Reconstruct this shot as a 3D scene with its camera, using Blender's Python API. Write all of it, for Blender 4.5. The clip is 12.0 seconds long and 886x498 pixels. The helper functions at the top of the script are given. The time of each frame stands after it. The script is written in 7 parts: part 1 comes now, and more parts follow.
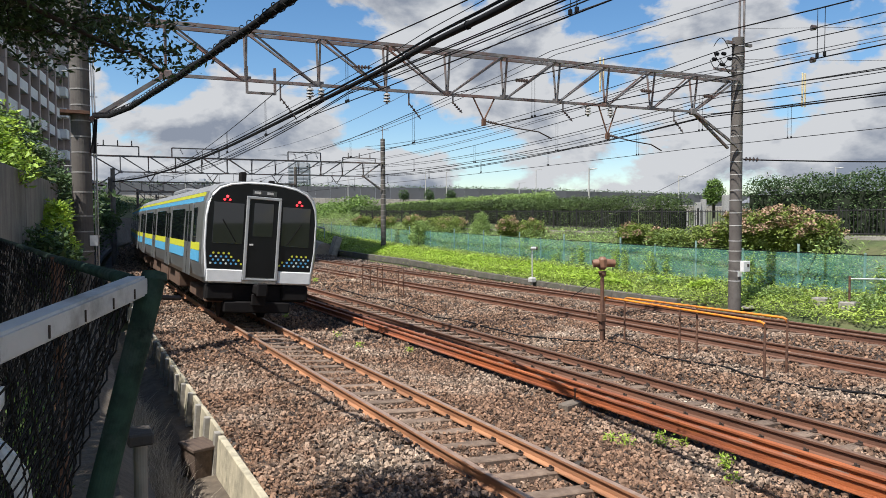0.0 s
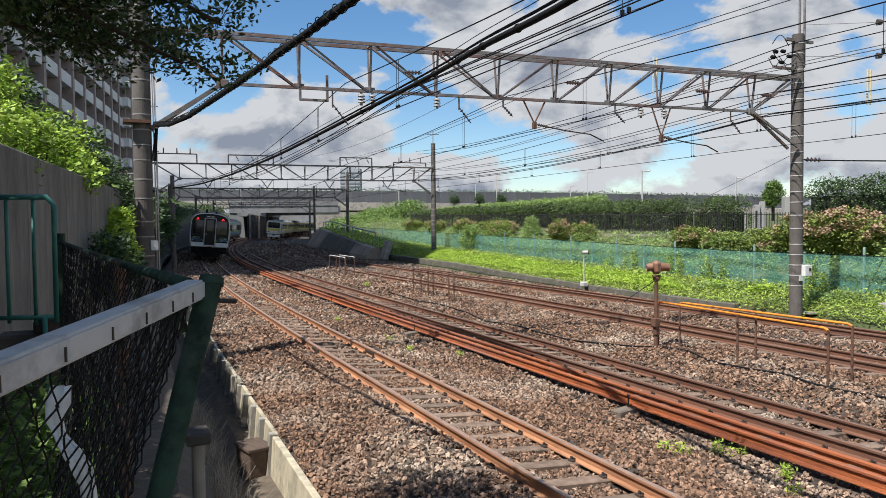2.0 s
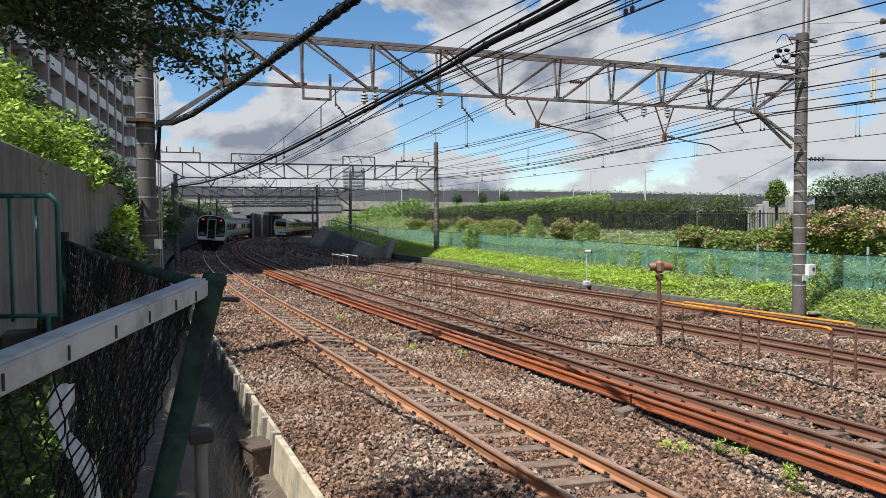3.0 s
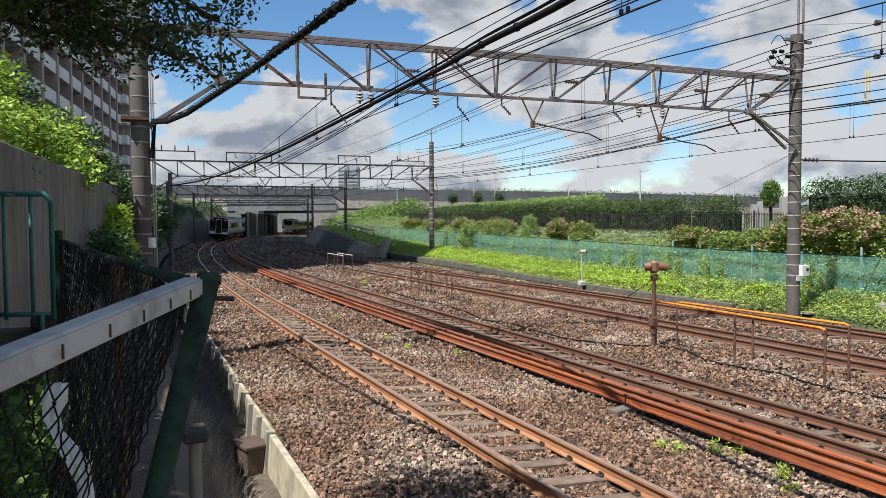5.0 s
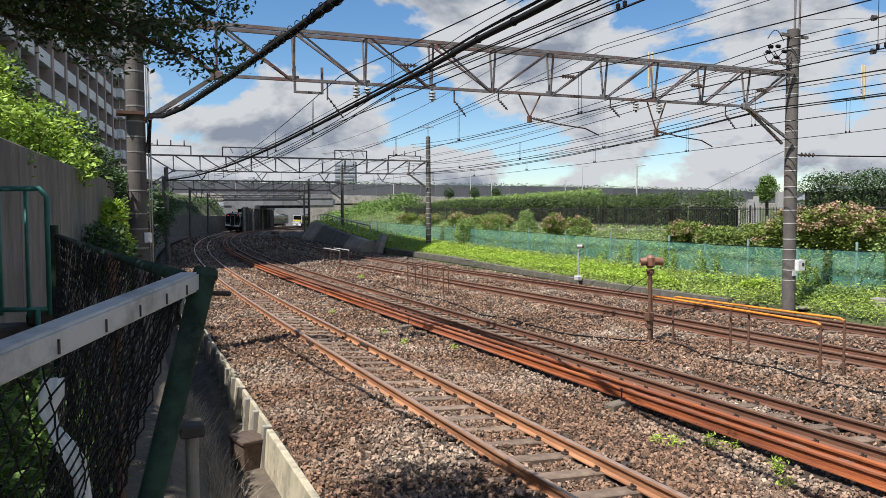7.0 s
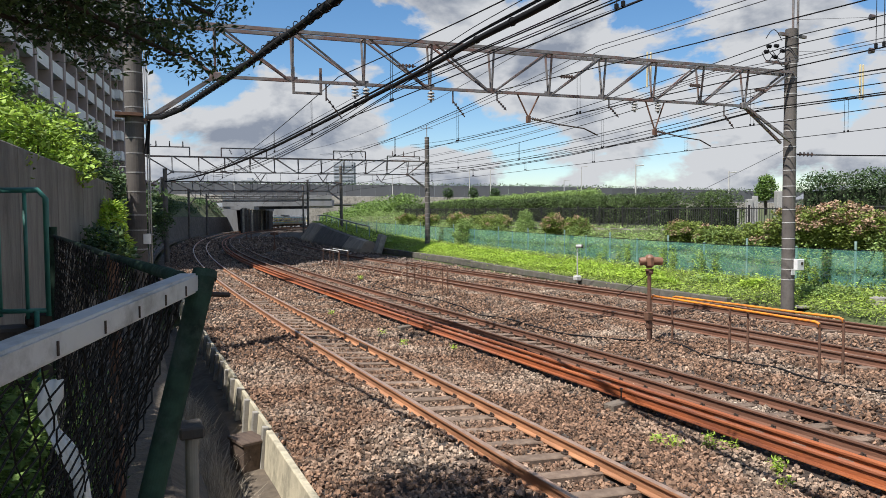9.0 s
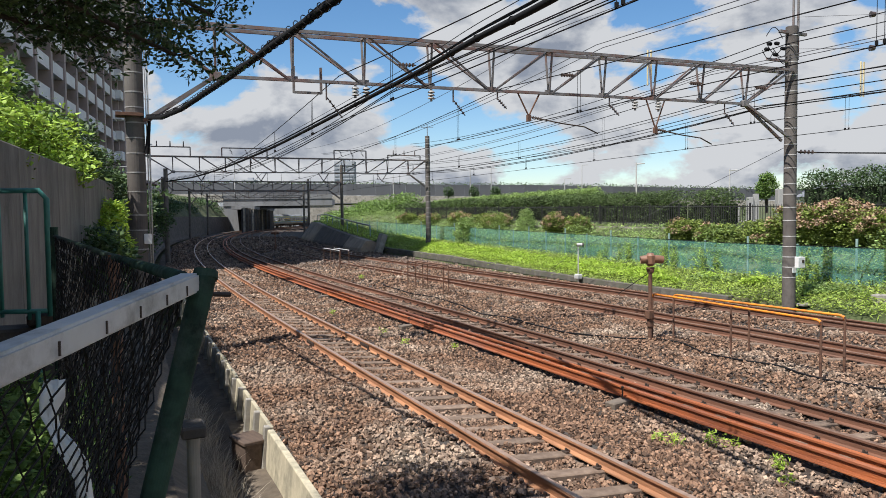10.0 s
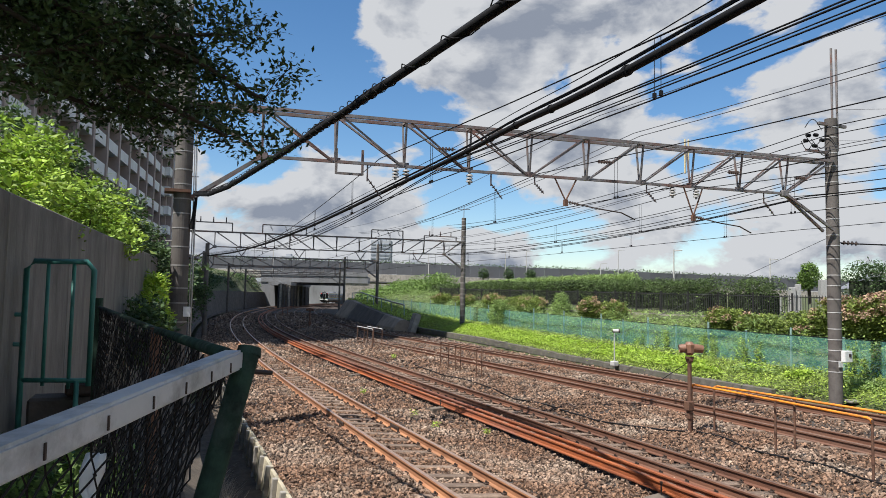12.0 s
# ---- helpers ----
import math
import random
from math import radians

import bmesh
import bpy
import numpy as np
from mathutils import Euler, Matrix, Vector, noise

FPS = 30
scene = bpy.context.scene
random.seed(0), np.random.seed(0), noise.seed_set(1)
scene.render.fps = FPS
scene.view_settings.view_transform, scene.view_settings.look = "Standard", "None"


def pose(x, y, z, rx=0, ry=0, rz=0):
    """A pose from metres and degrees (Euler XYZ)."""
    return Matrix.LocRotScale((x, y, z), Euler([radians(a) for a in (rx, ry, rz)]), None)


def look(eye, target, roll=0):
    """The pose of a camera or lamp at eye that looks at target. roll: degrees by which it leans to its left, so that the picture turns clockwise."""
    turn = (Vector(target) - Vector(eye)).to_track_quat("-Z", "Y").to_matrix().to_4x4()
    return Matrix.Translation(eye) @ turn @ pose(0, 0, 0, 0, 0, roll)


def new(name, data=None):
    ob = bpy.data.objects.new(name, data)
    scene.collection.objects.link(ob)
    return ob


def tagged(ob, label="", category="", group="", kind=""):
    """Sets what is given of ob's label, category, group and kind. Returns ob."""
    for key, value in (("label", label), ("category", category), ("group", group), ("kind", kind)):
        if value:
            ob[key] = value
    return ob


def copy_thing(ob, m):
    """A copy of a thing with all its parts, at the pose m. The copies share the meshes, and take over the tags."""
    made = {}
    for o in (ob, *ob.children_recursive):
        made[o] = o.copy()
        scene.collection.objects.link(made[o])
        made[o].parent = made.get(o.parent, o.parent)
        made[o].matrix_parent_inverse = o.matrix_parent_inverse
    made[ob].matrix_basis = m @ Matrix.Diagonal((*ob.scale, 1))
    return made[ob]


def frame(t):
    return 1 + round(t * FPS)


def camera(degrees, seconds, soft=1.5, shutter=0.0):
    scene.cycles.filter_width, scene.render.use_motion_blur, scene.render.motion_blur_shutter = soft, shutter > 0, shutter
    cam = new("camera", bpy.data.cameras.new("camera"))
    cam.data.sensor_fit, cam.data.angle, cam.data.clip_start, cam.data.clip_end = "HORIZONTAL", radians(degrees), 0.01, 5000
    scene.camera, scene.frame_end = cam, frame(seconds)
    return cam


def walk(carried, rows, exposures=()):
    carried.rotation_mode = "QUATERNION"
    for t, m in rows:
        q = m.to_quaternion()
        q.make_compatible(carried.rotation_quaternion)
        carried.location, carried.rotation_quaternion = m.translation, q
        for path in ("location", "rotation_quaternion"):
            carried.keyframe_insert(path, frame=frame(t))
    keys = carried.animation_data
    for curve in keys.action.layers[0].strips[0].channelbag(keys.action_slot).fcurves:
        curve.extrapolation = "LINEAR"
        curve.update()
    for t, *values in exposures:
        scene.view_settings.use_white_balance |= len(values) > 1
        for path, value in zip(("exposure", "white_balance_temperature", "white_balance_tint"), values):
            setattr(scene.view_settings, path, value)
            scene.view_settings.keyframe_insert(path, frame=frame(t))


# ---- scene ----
# ---------------------------------------------------------------- camera
cam = camera(64.4, 12.0, soft=0.55)
EYE_Z = 2.70
PATH = [
    (0, 87.580, 0.249, -28.905, 0.000, 0.000), (0.5, 87.676, 0.186, -27.899, 0.000, 0.000), (1, 87.798, 0.313, -26.637, 0.000, 0.000),
    (1.5, 87.875, 0.410, -25.521, 0.000, 0.000), (2, 87.934, 0.512, -24.812, 0.000, 0.000), (2.5, 87.889, 0.476, -24.544, 0.000, 0.000),
    (3, 87.858, 0.432, -24.586, 0.000, 0.000), (5, 87.816, 0.269, -24.967, 0.000, 0.000), (5.5, 87.807, 0.224, -25.072, 0.000, 0.000),
    (6, 87.673, 0.243, -25.155, 0.000, 0.000), (6.5, 87.535, 0.242, -25.221, 0.000, 0.000), (7, 87.398, 0.257, -25.240, 0.000, 0.000),
    (9, 87.429, 0.425, -25.319, 0.000, 0.000), (9.5, 87.388, 0.548, -25.308, 0.000, 0.000), (10, 87.346, 0.628, -25.261, 0.000, 0.000),
    (10.5, 87.428, 0.661, -25.128, 0.000, 0.000), (11, 88.067, 0.545, -24.801, 0.000, 0.000), (11.5, 88.886, 0.392, -24.350, 0.000, 0.000),
    (11.8, 90.650, -0.082, -23.520, -0.004, 0.001), (12, 93.917, -1.048, -22.483, -0.018, 0.006),
]
walk(cam, [(t, pose(x, 0, EYE_Z + z, rx, ry, rz)) for t, rx, ry, rz, x, z in PATH])

# ---------------------------------------------------------------- world and sun
SUN_DIR = Vector((-0.54, -0.20, 1.0)).normalized()   # towards the sun
SUN_EL = math.asin(SUN_DIR.z)
SUN_AZ = math.atan2(SUN_DIR.x, SUN_DIR.y)           # clockwise from +y


def build_world():
    world = bpy.data.worlds.new("sky")
    scene.world = world
    world.use_nodes = True
    nt = world.node_tree
    nt.nodes.clear()
    N, L = nt.nodes.new, nt.links.new
    out, bg = N("ShaderNodeOutputWorld"), N("ShaderNodeBackground")
    sky = N("ShaderNodeTexSky")
    sky.sky_type, sky.sun_disc = "NISHITA", False
    sky.sun_elevation, sky.sun_rotation = SUN_EL, SUN_AZ
    sky.air_density, sky.dust_density, sky.ozone_density = 1.0, 0.2, 2.5
    co = N("ShaderNodeTexCoord")
    # heaped clouds: noise over the direction, flattened in height, thinner overhead, with clearings and banks
    flat = N("ShaderNodeVectorMath"); flat.operation = "MULTIPLY"; flat.inputs[1].default_value = (1.0, 1.0, 1.75)
    L(co.outputs["Generated"], flat.inputs[0])

    def heaps(offset):
        shift = N("ShaderNodeVectorMath"); shift.operation = "ADD"; shift.inputs[1].default_value = offset
        L(flat.outputs[0], shift.inputs[0])
        big = N("ShaderNodeTexNoise")
        big.inputs["Scale"].default_value, big.inputs["Detail"].default_value = 5.4, 12
        big.inputs["Roughness"].default_value, big.inputs["Distortion"].default_value = 0.55, 0.15
        L(shift.outputs[0], big.inputs["Vector"])
        return big.outputs["Fac"]

    def added(x, y):
        add = N("ShaderNodeMath"); add.operation = "ADD"
        L(x, add.inputs[0]); L(y, add.inputs[1])
        return add.outputs[0]

    body = heaps(CLOUD_SHIFT)
    level = body
    for place, width, depth in CLEARINGS:
        far = N("ShaderNodeVectorMath"); far.operation = "DISTANCE"; far.inputs[1].default_value = place
        L(co.outputs["Generated"], far.inputs[0])
        rng = N("ShaderNodeMapRange"); rng.interpolation_type = "SMOOTHSTEP"
        rng.inputs["From Max"].default_value, rng.inputs["To Min"].default_value, rng.inputs["To Max"].default_value = width, -depth, 0.0
        L(far.outputs["Value"], rng.inputs[0])
        level = added(level, rng.outputs[0])
    high = N("ShaderNodeSeparateXYZ"); L(co.outputs["Generated"], high.inputs[0])
    thin = N("ShaderNodeMapRange"); thin.interpolation_type = "SMOOTHSTEP"
    thin.inputs["From Min"].default_value, thin.inputs["From Max"].default_value = 0.42, 0.75
    thin.inputs["To Min"].default_value, thin.inputs["To Max"].default_value = 0.0, -0.12
    L(high.outputs["Z"], thin.inputs[0])
    level = added(level, thin.outputs[0])
    low = N("ShaderNodeMapRange"); low.interpolation_type = "SMOOTHSTEP"
    low.inputs["From Min"].default_value, low.inputs["From Max"].default_value = 0.05, 0.26
    low.inputs["To Min"].default_value, low.inputs["To Max"].default_value = 0.035, 0.0
    L(high.outputs["Z"], low.inputs[0])
    level = added(level, low.outputs[0])
    cover = N("ShaderNodeValToRGB")
    cover.color_ramp.elements[0].position, cover.color_ramp.elements[1].position = 0.435, 0.485
    L(level, cover.inputs[0])
    # white crowns towards the sun, grey undersides
    slope = N("ShaderNodeMath"); slope.operation = "SUBTRACT"
    L(body, slope.inputs[0]); L(heaps(tuple(c + 0.032 * d for c, d in zip(CLOUD_SHIFT, (-0.5, 0.2, 1.0)))), slope.inputs[1])
    depth_of = N("ShaderNodeMapRange")
    depth_of.inputs["From Min"].default_value, depth_of.inputs["From Max"].default_value = 0.46, 0.72
    depth_of.inputs["To Min"].default_value, depth_of.inputs["To Max"].default_value = 0.10, -0.045
    L(level, depth_of.inputs[0])
    thick = N("ShaderNodeValToRGB")
    e = thick.color_ramp.elements
    e[0].position, e[0].color = 0.36, (0.42, 0.48, 0.60, 1)
    e[1].position, e[1].color = 0.61, (1.0, 1.03, 1.08, 1)
    half = N("ShaderNodeMath"); half.operation = "MULTIPLY_ADD"; half.inputs[1].default_value, half.inputs[2].default_value = 2.3, 0.47
    L(added(slope.outputs[0], depth_of.outputs[0]), half.inputs[0])
    L(half.outputs[0], thick.inputs[0])
    gain = N("ShaderNodeVectorMath"); gain.operation = "SCALE"; gain.inputs["Scale"].default_value = CLOUD
    L(thick.outputs[0], gain.inputs[0])
    mix = N("ShaderNodeMix"); mix.data_type = "RGBA"
    L(cover.outputs[0], mix.inputs["Factor"])
    hue = N("ShaderNodeHueSaturation"); hue.inputs["Saturation"].default_value = 1.22; hue.inputs["Value"].default_value = 1.12
    L(sky.outputs[0], hue.inputs["Color"])
    L(hue.outputs[0], mix.inputs["A"]); L(gain.outputs[0], mix.inputs["B"])
    L(mix.outputs["Result"], bg.inputs[0])
    bg.inputs[1].default_value = SKY_STRENGTH
    L(bg.outputs[0], out.inputs[0])


CLOUD, SKY_STRENGTH = 5.1, 0.085
CLOUD_SHIFT = (0.35, 0.10, 0.0)
# direction, width and depth; a negative depth heaps cloud up
CLEARINGS = [((0.12, 0.92, 0.36), 0.26, 0.24), ((0.31, 0.91, 0.27), 0.15, 0.17), ((0.09, 0.98, 0.17), 0.13, 0.20), ((0.65, 0.70, 0.29), 0.12, 0.15), ((0.40, 0.905, 0.146), 0.07, 0.15),
             ((0.68, 0.73, 0.10), 0.10, 0.12), ((0.52, 0.85, 0.11), 0.09, 0.12), ((0.28, 0.89, 0.36), 0.08, -0.14), ((0.44, 0.84, 0.32), 0.16, -0.16), ((0.20, 0.97, 0.13), 0.11, -0.16), ((0.57, 0.78, 0.23), 0.12, -0.08),
             ((0.77, 0.60, 0.22), 0.16, -0.08)]
build_world()
sun = new("sun", bpy.data.lights.new("sun", "SUN"))
sun.data.energy, sun.data.angle, sun.data.color = 5.0, radians(0.55), (1.0, 0.965, 0.925)
sun.matrix_world = look(SUN_DIR * 100, (0, 0, 0))
scene.view_settings.exposure = 0.56


# ---------------------------------------------------------------- materials
def material(name, base, dark=None, scale=8.0, rough=0.8, metal=0.0, bump=0.0, bump_scale=40.0, fine=None, spec=None,
             stain=None, stain_scale=0.7, random_tint=0.0, island_tint=0.0, stretch=(1, 1, 1), translucent=0.0):
    """Two scales of colour variation, optional stains, tint per object or island, and fine relief."""
    m = bpy.data.materials.new(name)
    m.use_nodes = True
    nt = m.node_tree
    N, L = nt.nodes.new, nt.links.new
    b = nt.nodes["Principled BSDF"]
    b.inputs["Roughness"].default_value, b.inputs["Metallic"].default_value = rough, metal
    if spec is not None:
        b.inputs["Specular IOR Level"].default_value = spec
    co = N("ShaderNodeTexCoord")
    mp = N("ShaderNodeMapping")
    mp.inputs["Scale"].default_value = stretch
    L(co.outputs["Object"], mp.inputs["Vector"])
    dark = dark or tuple(c * 0.7 for c in base)
    n1 = N("ShaderNodeTexNoise")
    n1.inputs["Scale"].default_value, n1.inputs["Detail"].default_value = scale, 6
    n1.inputs["Roughness"].default_value = 0.65
    L(mp.outputs[0], n1.inputs["Vector"])
    r1 = N("ShaderNodeValToRGB")
    r1.color_ramp.elements[0].position, r1.color_ramp.elements[1].position = 0.33, 0.67
    r1.color_ramp.elements[0].color, r1.color_ramp.elements[1].color = (*dark, 1), (*base, 1)
    L(n1.outputs["Fac"], r1.inputs[0])
    col = r1.outputs[0]
    if stain:
        n2 = N("ShaderNodeTexNoise")
        n2.inputs["Scale"].default_value, n2.inputs["Detail"].default_value = stain_scale, 8
        n2.inputs["Roughness"].default_value = 0.7
        L(mp.outputs[0], n2.inputs["Vector"])
        r2 = N("ShaderNodeValToRGB")
        r2.color_ramp.elements[0].position, r2.color_ramp.elements[1].position = 0.48, 0.68
        L(n2.outputs["Fac"], r2.inputs[0])
        mx = N("ShaderNodeMix"); mx.data_type = "RGBA"
        L(r2.outputs[0], mx.inputs["Factor"]); L(col, mx.inputs["A"])
        mx.inputs["B"].default_value = (*stain, 1)
        col = mx.outputs["Result"]
    if random_tint or island_tint:
        src = N("ShaderNodeNewGeometry").outputs["Random Per Island"] if island_tint else N("ShaderNodeObjectInfo").outputs["Random"]
        amt = island_tint or random_tint
        rng = N("ShaderNodeMapRange")
        rng.inputs["To Min"].default_value, rng.inputs["To Max"].default_value = 1 - amt, 1 + amt
        L(src, rng.inputs[0])
        sc = N("ShaderNodeVectorMath"); sc.operation = "SCALE"
        L(col, sc.inputs[0]); L(rng.outputs[0], sc.inputs["Scale"])
        col = sc.outputs[0]
    L(col, b.inputs["Base Color"])
    if bump:
        n3 = N("ShaderNodeTexNoise")
        n3.inputs["Scale"].default_value, n3.inputs["Detail"].default_value = bump_scale, 5
        L(mp.outputs[0], n3.inputs["Vector"])
        bp = N("ShaderNodeBump")
        bp.inputs["Strength"].default_value, bp.inputs["Distance"].default_value = bump, 0.02
        L(n3.outputs["Fac"], bp.inputs["Height"])
        L(bp.outputs[0], b.inputs["Normal"])
    if translucent:
        tr = N("ShaderNodeBsdfTranslucent")
        L(col, tr.inputs[0])
        ms = N("ShaderNodeMixShader")
        ms.inputs[0].default_value = translucent
        L(b.outputs[0], ms.inputs[1]); L(tr.outputs[0], ms.inputs[2])
        L(ms.outputs[0], nt.nodes["Material Output"].inputs[0])
    return m


def glow(name, colour, strength):
    m = bpy.data.materials.new(name)
    m.use_nodes = True
    b = m.node_tree.nodes["Principled BSDF"]
    b.inputs["Base Color"].default_value = (*colour, 1)
    b.inputs["Emission Color"].default_value, b.inputs["Emission Strength"].default_value = (*colour, 1), strength
    return m


def glass(name, tint=(0.02, 0.025, 0.03), rough=0.05):
    m = material(name, tint, rough=rough, scale=2)
    m.node_tree.nodes["Principled BSDF"].inputs["Specular IOR Level"].default_value = 0.8
    return m


# bed colour lowered so that gaps between stones look shaded
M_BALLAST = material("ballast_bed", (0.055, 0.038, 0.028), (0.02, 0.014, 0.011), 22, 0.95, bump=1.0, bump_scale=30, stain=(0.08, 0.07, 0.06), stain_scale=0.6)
M_STONE = material("ballast_stone", (0.285, 0.172, 0.108), (0.10, 0.055, 0.034), 9, 0.88, island_tint=0.75, bump=0.4, bump_scale=60, stain=(0.37, 0.295, 0.225), stain_scale=0.42)
# darker copy of the stone colour that imitates shade on the curve
M_STONE_SHADE = material("shade_ballast_stone", (0.20, 0.145, 0.11), (0.08, 0.056, 0.043), 9, 0.92, island_tint=0.6, bump=0.4, bump_scale=60, stain=(0.23, 0.185, 0.15), stain_scale=0.3)
M_RAIL = material("rusty_rail", (0.45, 0.22, 0.11), (0.24, 0.11, 0.055), 6, 0.7, bump=0.3, bump_scale=80, stain=(0.24, 0.125, 0.08), stain_scale=2, stretch=(1, 0.15, 1))
M_RUST = material("bright_rust", (0.40, 0.115, 0.035), (0.17, 0.05, 0.022), 5, 0.7, bump=0.4, bump_scale=70, stain=(0.24, 0.10, 0.065), stain_scale=1.5, stretch=(1, 0.15, 1))
M_HEAD = material("rail_head", (0.40, 0.28, 0.21), (0.27, 0.17, 0.12), 9, 0.42, metal=0.3)
M_HEAD_DULL = material("dull_rail_head", (0.21, 0.125, 0.085), (0.13, 0.075, 0.05), 9, 0.55, metal=0.1)
M_RAIL_DARK = material("dark_brown_rail", (0.20, 0.088, 0.05), (0.10, 0.045, 0.028), 6, 0.75, bump=0.3, bump_scale=80, stain=(0.15, 0.085, 0.06), stain_scale=2, stretch=(1, 0.15, 1))
M_SLEEPER = material("sleeper", (0.25, 0.18, 0.13), (0.12, 0.08, 0.057), 5, 0.9, random_tint=0.2, bump=0.3)
M_CLIP = material("fastening", (0.06, 0.04, 0.03), (0.03, 0.02, 0.015), 20, 0.7)
M_CONC = material("weathered_concrete", (0.40, 0.37, 0.32), (0.25, 0.23, 0.20), 3, 0.9, bump=0.3, bump_scale=60, stain=(0.13, 0.12, 0.10), stain_scale=1.2)
# dark concrete, also used where shade on the walls is put into colour
M_CONC_DARK = material("dark_shade_concrete", (0.115, 0.098, 0.083), (0.052, 0.045, 0.039), 2, 0.95, bump=0.3, stain=(0.125, 0.11, 0.095), stain_scale=0.5)
# weather stains over a base colour lowered to stand for shade
M_WALL = material("board_marked_wall", (0.22, 0.21, 0.185), (0.12, 0.113, 0.10), 5, 0.92, bump=0.35, stain=(0.065, 0.06, 0.053), stain_scale=0.9, stretch=(1, 1, 0.25))
M_POLE = material("concrete_pole", (0.16, 0.145, 0.13), (0.095, 0.083, 0.074), 4, 0.9, bump=0.2, stain=(0.06, 0.05, 0.045), stain_scale=2)
M_BAND = material("pole_band", (0.55, 0.54, 0.52), (0.4, 0.39, 0.37), 8, 0.6)
M_STEEL = material("gantry_steel", (0.23, 0.215, 0.21), (0.11, 0.10, 0.095), 5, 0.7, bump=0.1, stain=(0.19, 0.085, 0.06), stain_scale=1.6)
M_HOOP = material("dull_pole_band", (0.34, 0.33, 0.31), (0.22, 0.21, 0.20), 8, 0.6)
M_WIRE = material("black_cable", (0.010, 0.010, 0.011), (0.006, 0.006, 0.007), 20, 0.8, spec=0.2)
M_WIRE_GREY = material("grey_wire", (0.09, 0.09, 0.10), (0.05, 0.05, 0.055), 20, 0.5)
M_INSUL = material("insulator", (0.10, 0.07, 0.06), (0.06, 0.045, 0.04), 10, 0.3)
M_WHITE = material("white_paint", (0.78, 0.78, 0.76), (0.62, 0.62, 0.60), 6, 0.5)
M_YELLOW = material("orange_handrail_paint", (0.85, 0.30, 0.02), (0.62, 0.18, 0.02), 8, 0.6, stain=(0.25, 0.09, 0.03), stain_scale=5)
M_BROWN = material("brown_rusty_iron", (0.17, 0.085, 0.05), (0.09, 0.045, 0.03), 8, 0.8, bump=0.2)
M_GALV = material("galvanised_rail", (0.60, 0.60, 0.59), (0.46, 0.46, 0.46), 7, 0.55, metal=0.1, stain=(0.24, 0.23, 0.22), stain_scale=8)
M_GREENPOST = material("mossy_green_post", (0.036, 0.075, 0.052), (0.013, 0.024, 0.018), 14, 0.8, bump=0.15, spec=0.2, stain=(0.06, 0.085, 0.07), stain_scale=11)
M_MESHWIRE = material("chain_link_wire", (0.020, 0.019, 0.018), (0.010, 0.009, 0.009), 40, 0.65, spec=0.25)
M_TEAL = material("teal_paint", (0.05, 0.22, 0.18), (0.03, 0.14, 0.12), 6, 0.5)
M_SOIL = material("soil", (0.14, 0.11, 0.08), (0.07, 0.055, 0.04), 5, 0.95, bump=0.6, bump_scale=20)
M_EARTH = material("grassy_ground", (0.085, 0.11, 0.036), (0.036, 0.046, 0.018), 1.2, 0.95, bump=0.8, bump_scale=9, stain=(0.13, 0.12, 0.055), stain_scale=0.4)
M_LEAF_DARK = material("dark_leaf", (0.085, 0.145, 0.045), (0.04, 0.075, 0.024), 3, 0.6, island_tint=0.5, translucent=0.25)
M_LEAF = material("green_leaf", (0.20, 0.31, 0.07), (0.10, 0.17, 0.04), 3, 0.6, island_tint=0.5, translucent=0.3)
M_LEAF_BRIGHT = material("bright_leaf", (0.46, 0.60, 0.08), (0.28, 0.42, 0.055), 3, 0.6, island_tint=0.35, translucent=0.35)
M_FLOWER = material("faded_hydrangea", (0.43, 0.28, 0.20), (0.30, 0.21, 0.12), 6, 0.8, island_tint=0.35)
M_DRYGRASS = material("dry_grass", (0.55, 0.48, 0.38), (0.34, 0.29, 0.22), 6, 0.9, island_tint=0.4)
M_BARK = material("bark", (0.08, 0.06, 0.045), (0.04, 0.03, 0.022), 8, 0.9, bump=0.4)


# ---------------------------------------------------------------- mesh helpers
def mesh_object(name, bm, mat, parent=None, label="", smooth=False):
    me = bpy.data.meshes.new(name)
    bm.to_mesh(me)
    bm.free()
    for m in (mat if isinstance(mat, (list, tuple)) else [mat]):
        me.materials.append(m)
    if smooth:
        for p in me.polygons:
            p.use_smooth = True
    ob = new(name, me)
    ob.parent = parent
    if label:
        ob["label"] = label
    return ob


def part(name, bm, mat, parent, label="", smooth=False):
    """Links a bmesh as one mesh object under a thing or under a part."""
    return mesh_object(name, bm, mat, parent, label, smooth)


def raw(name, verts, faces, mat, parent=None, mats=None, smooth=False):
    me = bpy.data.meshes.new(name)
    me.from_pydata(verts, [], faces)
    for m in (mat if isinstance(mat, (list, tuple)) else [mat]):
        me.materials.append(m)
    if mats is not None:
        me.polygons.foreach_set("material_index", mats)
    if smooth:
        me.polygons.foreach_set("use_smooth", [True] * len(me.polygons))
    ob = new(name, me)
    ob.parent = parent
    return ob


def thing(name, m, label, category, group="", kind=""):
    ob = new(name)
    ob.matrix_world = m
    ob.empty_display_size = 0.1
    return tagged(ob, label, category, group, kind)


def box(bm, c, size, rz=0.0, bevel=0.0, m=None):
    """A box with its centre at c; bevelled where asked."""
    mat = Matrix.Translation(c) @ Matrix.Rotation(rz, 4, "Z") @ Matrix.Diagonal((*size, 1))
    if m is not None:
        mat = m @ mat
    r = bmesh.ops.create_cube(bm, size=1.0, matrix=mat)
    if bevel:
        es = list({e for v in r["verts"] for e in v.link_edges})
        bmesh.ops.bevel(bm, geom=es, offset=bevel, segments=1, affect="EDGES")
    return bm


